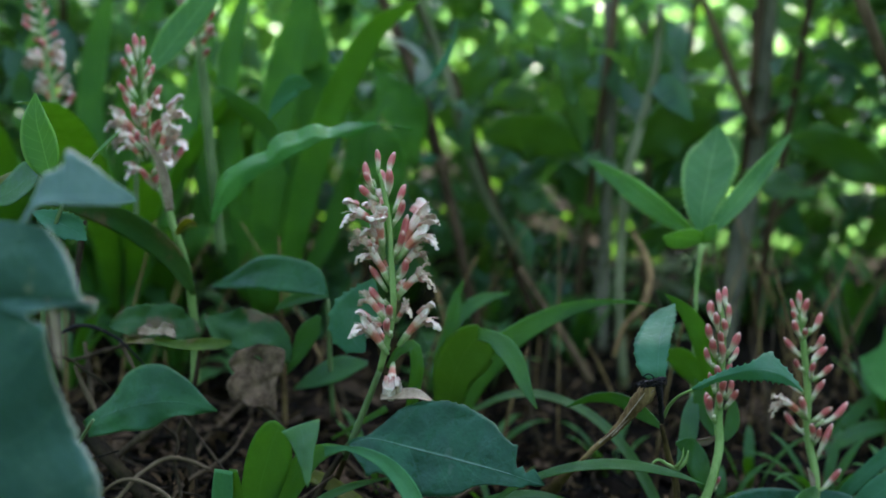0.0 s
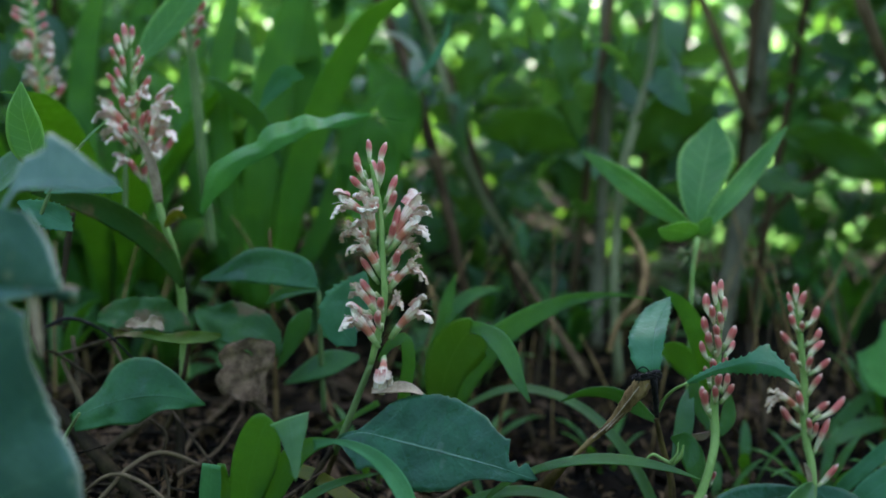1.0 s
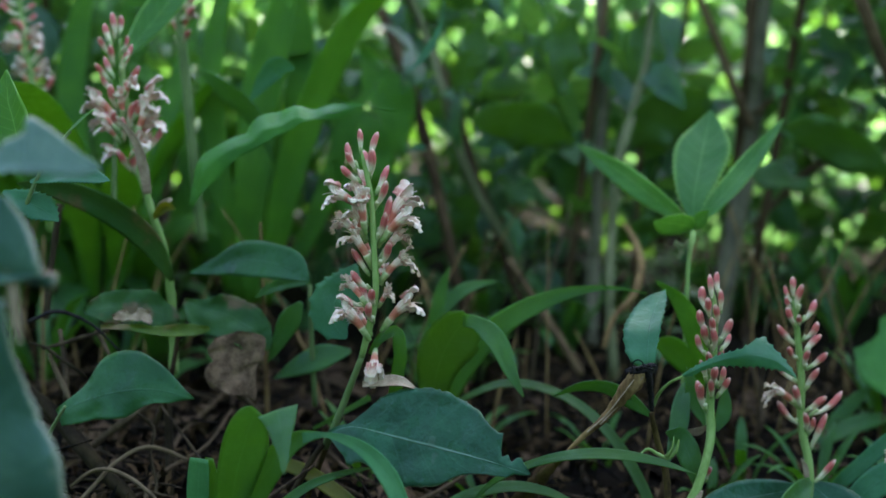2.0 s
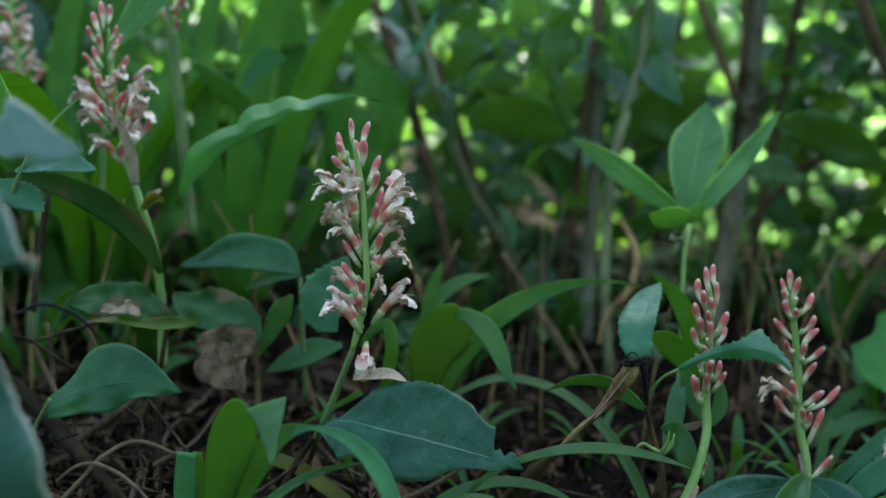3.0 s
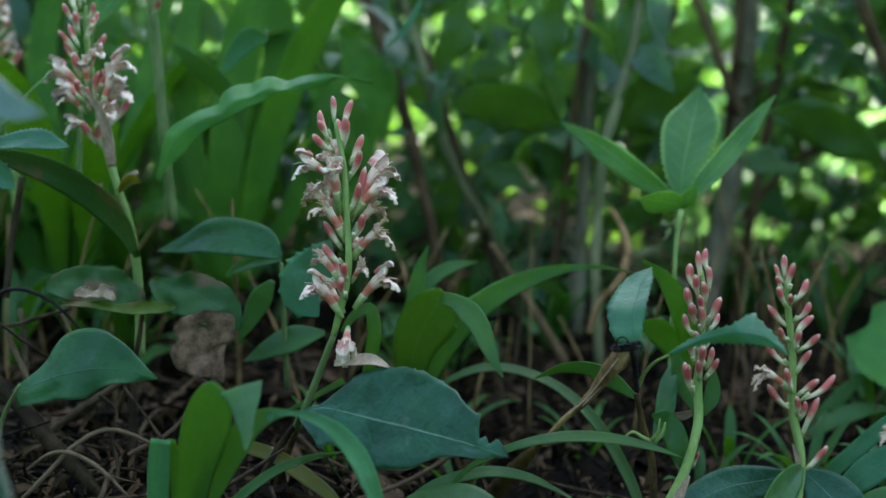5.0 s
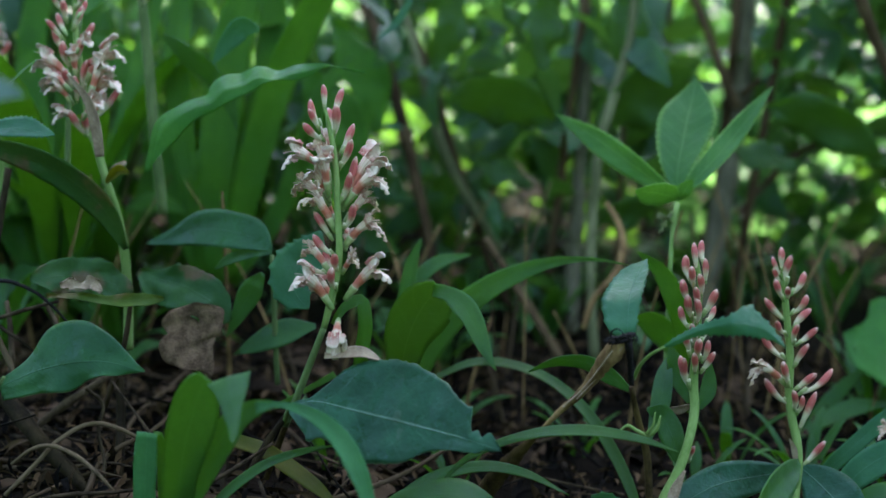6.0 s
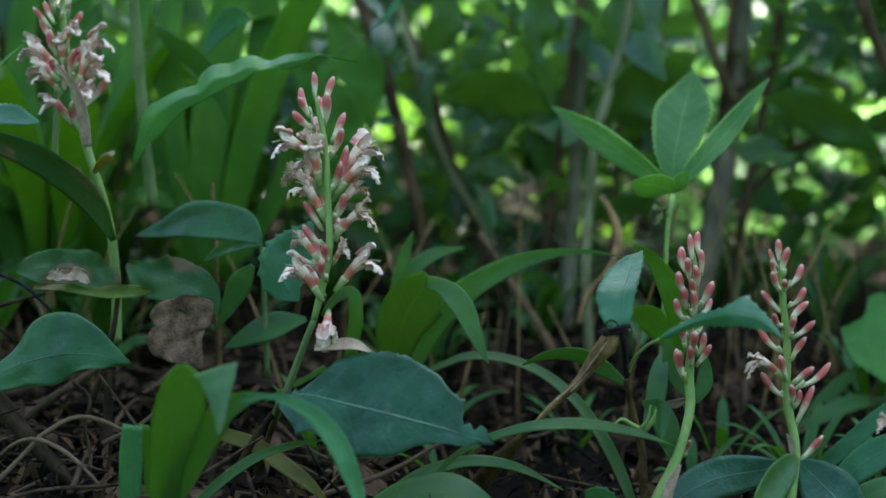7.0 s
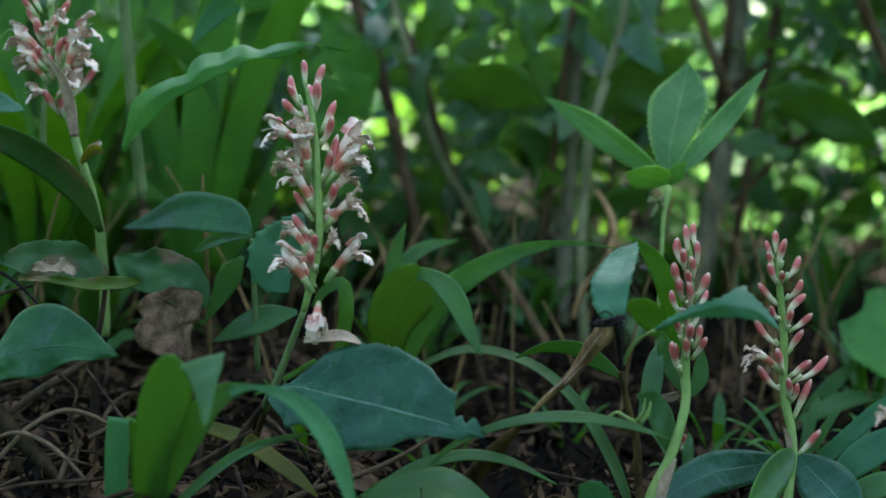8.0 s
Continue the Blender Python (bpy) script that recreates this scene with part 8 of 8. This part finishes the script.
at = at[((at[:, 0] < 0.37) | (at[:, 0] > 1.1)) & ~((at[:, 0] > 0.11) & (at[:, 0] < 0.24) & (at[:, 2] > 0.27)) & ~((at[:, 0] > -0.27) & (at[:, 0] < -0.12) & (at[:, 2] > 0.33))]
foliage("thicket_foliage", at, dice.uniform(0.035, 0.08, len(at)), SHADE_TONED_LEAF, "dim green thicket leaves at flower height", "foliage", seed=32)
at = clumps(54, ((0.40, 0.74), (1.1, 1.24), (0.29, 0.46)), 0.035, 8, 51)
foliage("thicket_foliage", at, dice.uniform(0.03, 0.06, len(at)), SHADE_TONED_LEAF, "shade-toned leaves added to darken one side of the thicket", "foliage", seed=52)
# leaves beyond it, with sunlight painted into their colour
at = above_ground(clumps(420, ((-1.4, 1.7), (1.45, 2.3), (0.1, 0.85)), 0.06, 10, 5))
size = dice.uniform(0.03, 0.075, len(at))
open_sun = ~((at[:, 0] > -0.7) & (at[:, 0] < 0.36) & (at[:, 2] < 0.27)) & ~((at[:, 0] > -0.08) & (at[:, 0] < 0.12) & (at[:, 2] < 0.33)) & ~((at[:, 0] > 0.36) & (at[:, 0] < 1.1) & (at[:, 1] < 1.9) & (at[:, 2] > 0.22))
foliage("sunlit_foliage", at[open_sun], size[open_sun], SUN_TONED_LEAF, "leaves deep in the thicket, sunlight painted in as yellow-green", "foliage", seed=6)
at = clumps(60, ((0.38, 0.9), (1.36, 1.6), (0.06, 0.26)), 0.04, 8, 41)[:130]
foliage("sunlit_foliage", at, dice.uniform(0.045, 0.08, len(at)), SUN_TONED_LEAF, "larger yellow-green leaves in a gap of the thicket", "foliage", seed=42)
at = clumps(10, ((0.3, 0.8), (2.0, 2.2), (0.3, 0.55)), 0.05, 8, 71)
foliage("sunlit_foliage", at, dice.uniform(0.035, 0.07, len(at)), SUN_TONED_LEAF, "leaves high in the thicket, sunlight painted into their bright colour", "foliage", seed=72)
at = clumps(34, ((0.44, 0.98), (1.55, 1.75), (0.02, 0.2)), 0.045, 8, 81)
foliage("sunlit_foliage", at, dice.uniform(0.045, 0.08, len(at)), SUN_TONED_LEAF, "soft yellow-green leaves low in the thicket", "foliage", seed=82)
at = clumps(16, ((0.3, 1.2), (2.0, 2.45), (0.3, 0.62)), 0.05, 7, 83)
foliage("sunlit_foliage", at, dice.uniform(0.035, 0.07, len(at)), SUN_TONED_LEAF, "leaves far back, sunlight painted into their bright colour", "foliage", seed=84)
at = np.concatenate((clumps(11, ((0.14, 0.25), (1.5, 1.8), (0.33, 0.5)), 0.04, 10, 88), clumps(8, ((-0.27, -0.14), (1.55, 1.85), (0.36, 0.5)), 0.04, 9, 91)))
foliage("sunlit_foliage", at, dice.uniform(0.04, 0.08, len(at)), SUN_TONED_LEAF, "bright leaves in a gap between the trunks", "foliage", seed=89)
# dark-toned leaf clusters added to dim the bright parts
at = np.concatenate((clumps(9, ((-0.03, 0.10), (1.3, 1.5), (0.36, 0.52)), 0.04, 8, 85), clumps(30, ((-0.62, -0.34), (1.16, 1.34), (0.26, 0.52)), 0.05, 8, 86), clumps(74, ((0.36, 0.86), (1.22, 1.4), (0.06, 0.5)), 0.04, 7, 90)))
foliage("thicket_foliage", at, dice.uniform(0.04, 0.085, len(at)), SHADE_TONED_LEAF, "shade-toned leaf clusters added to darken bright gaps", "foliage", seed=87)
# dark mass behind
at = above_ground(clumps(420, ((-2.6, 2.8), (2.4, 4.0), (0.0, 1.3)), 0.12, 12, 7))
foliage("deep_foliage", at, dice.uniform(0.06, 0.13, len(at)), SHADE_TONED_LEAF, "dark green leaves far back in the thicket", "foliage", seed=8)


# ---- unseen trees, added to block sun and sky light ----
def added_shade_tree(x, y, crown_at, crown_size, leaves, label, seed):
    """A tree: tapered trunk, limbs into the crown, and a crown of loose leaf clusters."""
    d = random.Random(seed)
    z = lay(x, y) - 0.02
    top = Vector(crown_at)
    tree = thing("tree", (x, y, z), label, "tree", "trees round the clearing")
    foot = Vector((x, y, z))
    fork = foot.lerp(Vector((x, y, top.z)), 0.62) + (top - Vector((x, y, top.z))) * 0.15
    stalk("trunk", tree, BARK, [(*foot, 0.075), (*foot.lerp(fork, 0.5), 0.06), (*fork, 0.045)], rough=0.15, seed=seed, sides=10)
    for k in range(6):
        a = 6.283 * k / 6 + d.uniform(-0.4, 0.4)
        end = top + Vector((math.cos(a) * crown_size[0] * 0.6, math.sin(a) * crown_size[1] * 0.6, d.uniform(-0.1, 0.3) * crown_size[2]))
        stalk("limb", tree, BARK, [(*fork, 0.03), (*(fork.lerp(end, 0.5) + Vector((0, 0, 0.12))), 0.018), (*end, 0.006)], rough=0.15, seed=seed + k)
    nd = np.random.RandomState(seed)
    n = leaves // 14
    heart = nd.normal(size=(n, 3))
    heart *= (nd.random_sample(n) ** 0.4 / np.linalg.norm(heart, axis=1))[:, None]
    at = (heart * crown_size + top)[:, None] + nd.normal(size=(n, 14, 3)) * 0.1
    at = at.reshape(-1, 3)
    foliage("crown", at, nd.uniform(0.07, 0.13, len(at)), SHADE_TONED_LEAF, up=0.7, seed=seed, parent=tree)
    return tree


added_shade_tree(2.0, 2.9, (0.72, 2.44, 3.3), (1.55, 0.86, 0.3), 17500, "unseen added tree, dense crown that keeps sun off the flowers", 61)
added_shade_tree(-1.9, 3.1, (-0.35, 2.85, 3.5), (1.1, 0.7, 0.35), 1900, "unseen added tree, thin crown that dapples the sun", 62)
added_shade_tree(2.5, 3.4, (1.75, 3.0, 3.5), (1.0, 0.6, 0.35), 1300, "unseen added tree, thin crown that thins the sun beside the thicket", 63)
added_shade_tree(-2.4, -1.5, (-1.9, -1.7, 3.2), (1.5, 1.2, 1.1), 9000, "unseen added tree that cuts sky light from behind", 64)
added_shade_tree(0.4, -2.6, (0.3, -2.3, 3.0), (1.5, 1.0, 1.1), 9000, "unseen added tree that cuts sky light from behind", 65)
added_shade_tree(2.6, -1.2, (2.3, -1.3, 3.2), (1.4, 1.2, 1.1), 9000, "unseen added tree that cuts sky light from the side", 66)
added_shade_tree(-3.0, 1.3, (-2.8, 1.0, 2.9), (1.1, 1.3, 0.9), 4000, "unseen added tree that cuts sky light from the side", 67)
added_shade_tree(3.2, 1.4, (3.1, 1.2, 2.9), (1.1, 1.3, 0.9), 4000, "unseen added tree that cuts sky light from the side", 68)

# unseen shrubs all round, added to cut low sky light, thinning towards the clearing
hearts = []
for k in range(900):
    angle, far = dice.uniform(0.75, 5.53), dice.uniform(1.7, 4.6)
    height = (0.7 + 1.9 * (0.5 + 0.5 * math.sin(angle * 5.0))) * min(1.0, (far - 1.4) / 1.2)
    hearts.append((math.sin(angle) * far * 1.1, 0.5 + math.cos(angle) * far, dice.uniform(0.02, max(0.1, height))))
at = np.array(hearts)[:, None] + dice.normal(size=(900, 12, 3)) * 0.12
at = above_ground(at.reshape(-1, 3))
foliage("surrounding_shrubs", at, dice.uniform(0.07, 0.16, len(at)), SHADE_TONED_LEAF, "unseen uneven shrub ring added to cut low sky light", "foliage", up=0.5, seed=14)
# low herbs added outside the flower patch, also to cover bright sunlit soil
at = np.column_stack((dice.uniform(-4.5, 4.5, 16000), dice.uniform(-4.0, 5.0, 16000), np.zeros(16000)))
at = at[(np.abs(at[:, 0]) > 0.4 + 0.4 * np.abs(at[:, 1])) | (at[:, 1] < 0.1) | (at[:, 1] > 3.2)]
at[:, 2] = [lay(x, y) + 0.015 + 0.06 * dice.random_sample() for x, y, _ in at]
foliage("forest_herbs", at, dice.uniform(0.05, 0.12, len(at)), SHADE_TONED_LEAF, "low green herbs covering the forest floor", "foliage", up=1.0, seed=15)


# ---- undergrowth in the middle distance ----
def strap_tuft(x, y, leaves, length, width, mat, label, seed):
    """A tuft of arching strap leaves from one foot."""
    d = random.Random(seed)
    z = lay(x, y) - 0.004
    tuft = thing("strap_leaf_tuft", (x, y, z), label, "plant", "undergrowth tufts")
    for k in range(leaves):
        a = 6.283 * k / leaves + d.uniform(-0.4, 0.4)
        out = Vector((math.cos(a), math.sin(a), 0))
        side = Vector((-math.sin(a), math.cos(a), 0))
        size = length * d.uniform(0.7, 1.15)
        reach = d.uniform(0.35, 0.8)
        foot = Vector((x, y, z)) + out * 0.006
        rows = []
        for s, w in ((0, 0.35), (0.3, 0.8), (0.6, 1.0), (0.85, 0.6), (1.0, 0.04)):
            p = foot + out * size * reach * s ** 1.3 + Vector((0, 0, size * (s * 0.95 - 0.55 * reach * s ** 2.6)))
            rows.append((*p, width * w, width * w, *side))
        leaf("leaf", tuft, mat, rows, cup=0.25, count=14, half=3, seed=seed + k)
    return tuft


def broad_tuft(x, y, leaves, length, mat, label, seed):
    """A low plant: short stem, broad pointed leaves all round."""
    d = random.Random(seed)
    z = lay(x, y) - 0.004
    height = length * d.uniform(0.5, 1.3)
    tuft = thing("low_leafy_plant", (x, y, z), label, "plant", "undergrowth tufts")
    stalk("stem", tuft, DULL_STEM, [(x, y, z, 0.002), (x + d.uniform(-0.01, 0.01), y, z + height * 0.5, 0.0018), (x, y, z + height, 0.0013)])
    for k in range(leaves):
        a = 6.283 * k / leaves + d.uniform(-0.5, 0.5)
        out = Vector((math.cos(a), math.sin(a), 0))
        side = Vector((-math.sin(a), math.cos(a), 0))
        size = length * d.uniform(0.7, 1.2)
        foot = Vector((x, y, z + height * d.uniform(0.5, 1.0)))
        rows = []
        for s, w in ((0, 0.05), (0.2, 0.5), (0.45, 1.0), (0.75, 0.7), (1.0, 0.03)):
            p = foot + out * size * s + Vector((0, 0, size * (0.45 * s - 0.6 * s * s)))
            rows.append((*p, size * 0.2 * w, size * 0.2 * w, *side))
        leaf("leaf", tuft, mat, rows, cup=0.15, wave=size * 0.02, count=12, half=3, seed=seed + k)
    return tuft


d = random.Random(21)
for k in range(30):
    x, y = d.uniform(-0.55, 0.6), d.uniform(0.84, 1.3)
    if x > 0.26 and y < 1.06:
        continue
    strap_tuft(x, y, d.randint(5, 8), d.uniform(0.08, 0.15), d.uniform(0.005, 0.009), STRAP_LEAF, "tuft of arching green strap leaves on the litter", 100 + 20 * k)
for k in range(34):
    x, y = d.uniform(-0.6, 0.65), d.uniform(0.8, 1.35)
    if x > 0.26 and y < 1.06:
        continue
    leaves, length = d.randint(4, 6), d.uniform(0.05, 0.085)
    if -0.02 < x < 0.2 and y < 0.98:
        continue
    broad_tuft(x, y, leaves, length, MID_LEAF, "low plant with small pointed green leaves", 900 + 20 * k)
for k in range(12):
    x, y = d.uniform(-0.05, 0.42), d.uniform(0.72, 0.95)
    strap_tuft(x, y, d.randint(3, 6), d.uniform(0.05, 0.1), d.uniform(0.003, 0.005), STRAP_LEAF, "small tuft of narrow green leaves on the litter", 2600 + 20 * k)
for k in range(10):
    x, y = d.uniform(-0.62, -0.1), d.uniform(1.0, 1.35)
    strap_tuft(x, y, d.randint(5, 7), d.uniform(0.26, 0.4), d.uniform(0.014, 0.02), LONG_LEAF, "tall tuft of bright lance leaves in the thicket", 1500 + 20 * k)
for k in range(14):
    x, y = d.uniform(-0.5, 0.8), d.uniform(1.05, 1.6)
    z = lay(x, y)
    lean = d.uniform(-0.12, 0.12)
    cane = thing("sapling", (x, y, z), "thin dark stem in the thicket", "trunk", "thicket stems")
    stalk("wood", cane, BARK, [(x, y, z - 0.01, 0.005), (x + lean * 0.4, y, z + 0.3, 0.0045), (x + lean, y + 0.03, z + 0.7, 0.004)], rough=0.15, seed=k)


# ---- dead grass stems between the plants, filed under reed ----
def dead_stem(x, y, height, radius, seed):
    d = random.Random(seed)
    z = lay(x, y) - 0.004
    lean = Vector((d.uniform(-0.5, 0.5), d.uniform(-0.3, 0.3), 1)) * height
    rows = [(x, y, z, radius), (x + lean.x * 0.3, y + lean.y * 0.3, z + lean.z * 0.45, radius * 0.9), (x + lean.x, y + lean.y, z + lean.z, radius * 0.5)]
    verts, faces, uvs = pipe(rows, 6, 8, rough=0.2, seed=seed)
    return tagged(part("dead_reed", verts, faces, DRY_STALK if seed % 3 else TWIG, None, "", uvs), "thin dead grass stem standing in the undergrowth", "reed", "dead reeds")


d = random.Random(77)
for k in range(90):
    x, y = d.uniform(-0.4, 0.5), d.uniform(0.82, 1.06)
    if x > 0.26 and y < 0.8:
        continue
    dead_stem(x, y, d.uniform(0.05, 0.2), d.uniform(0.0007, 0.0018), 2000 + k)


# ---- litter ----
def fallen_leaf(x, y, size, seed):
    d = random.Random(seed)
    a = d.uniform(0, 6.283)
    out, side = Vector((math.cos(a), math.sin(a), d.uniform(-0.15, 0.25))), Vector((-math.sin(a), math.cos(a), d.uniform(-0.3, 0.3)))
    z = lay(x, y) + d.uniform(0.003, 0.012)
    rows = []
    for s, w in ((0, 0.03), (0.25, 0.75), (0.5, 1.0), (0.8, 0.6), (1.0, 0.03)):
        p = Vector((x, y, z)) + out * size * (s - 0.5) + Vector((0, 0, size * d.uniform(-0.04, 0.06)))
        rows.append((*p, size * 0.22 * w, size * 0.22 * w, *side))
    verts, faces, uvs = blade(rows, cup=d.uniform(-0.3, 0.5), wave=size * 0.04, waves=2, count=10, half=2, ragged=0.15, seed=seed)
    return tagged(part("fallen_leaf", verts, faces, DRY_LEAF, None, "", uvs), "curled brown fallen leaf on the soil", "leaf", "fallen leaves")


d = random.Random(33)
for k in range(170):
    near = d.random() < 0.6
    x = d.uniform(-0.42, 0.1) if near else d.uniform(-0.5, 0.6)
    y = d.uniform(0.5, 0.95) if near else d.uniform(0.6, 1.02)
    fallen_leaf(x, y, d.uniform(0.025, 0.065), 400 + k)

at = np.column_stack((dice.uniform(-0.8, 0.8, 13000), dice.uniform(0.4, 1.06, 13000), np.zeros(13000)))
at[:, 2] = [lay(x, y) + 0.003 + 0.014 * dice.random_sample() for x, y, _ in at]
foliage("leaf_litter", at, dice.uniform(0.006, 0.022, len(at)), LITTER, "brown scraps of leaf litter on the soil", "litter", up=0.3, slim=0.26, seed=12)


def dead_twig(x, y, length, radius, seed):
    d = random.Random(seed)
    a = d.uniform(0, 6.283)
    rise = d.uniform(-0.05, 0.35)
    rows = []
    for s in (0, 0.3, 0.6, 1.0):
        px, py = x + math.cos(a) * length * (s - 0.3) + d.uniform(-1, 1) * length * 0.06, y + math.sin(a) * length * (s - 0.3) + d.uniform(-1, 1) * length * 0.06
        rows.append((px, py, lay(px, py) + radius + 0.004 + max(0, rise) * length * s, radius * (1 - 0.5 * s)))
    verts, faces, uvs = pipe(rows, 6, 12, rough=0.25, seed=seed)
    return tagged(part("dead_twig", verts, faces, TWIG, None, "", uvs), "thin dead brown twig lying on the litter", "twig", "dead twigs")


for k in range(200):
    near = d.random() < 0.65
    x = d.uniform(-0.42, 0.05) if near else d.uniform(-0.5, 0.6)
    y = d.uniform(0.5, 0.95) if near else d.uniform(0.6, 1.02)
    dead_twig(x, y, d.uniform(0.04, 0.16), d.uniform(0.0006, 0.0022), 700 + k)
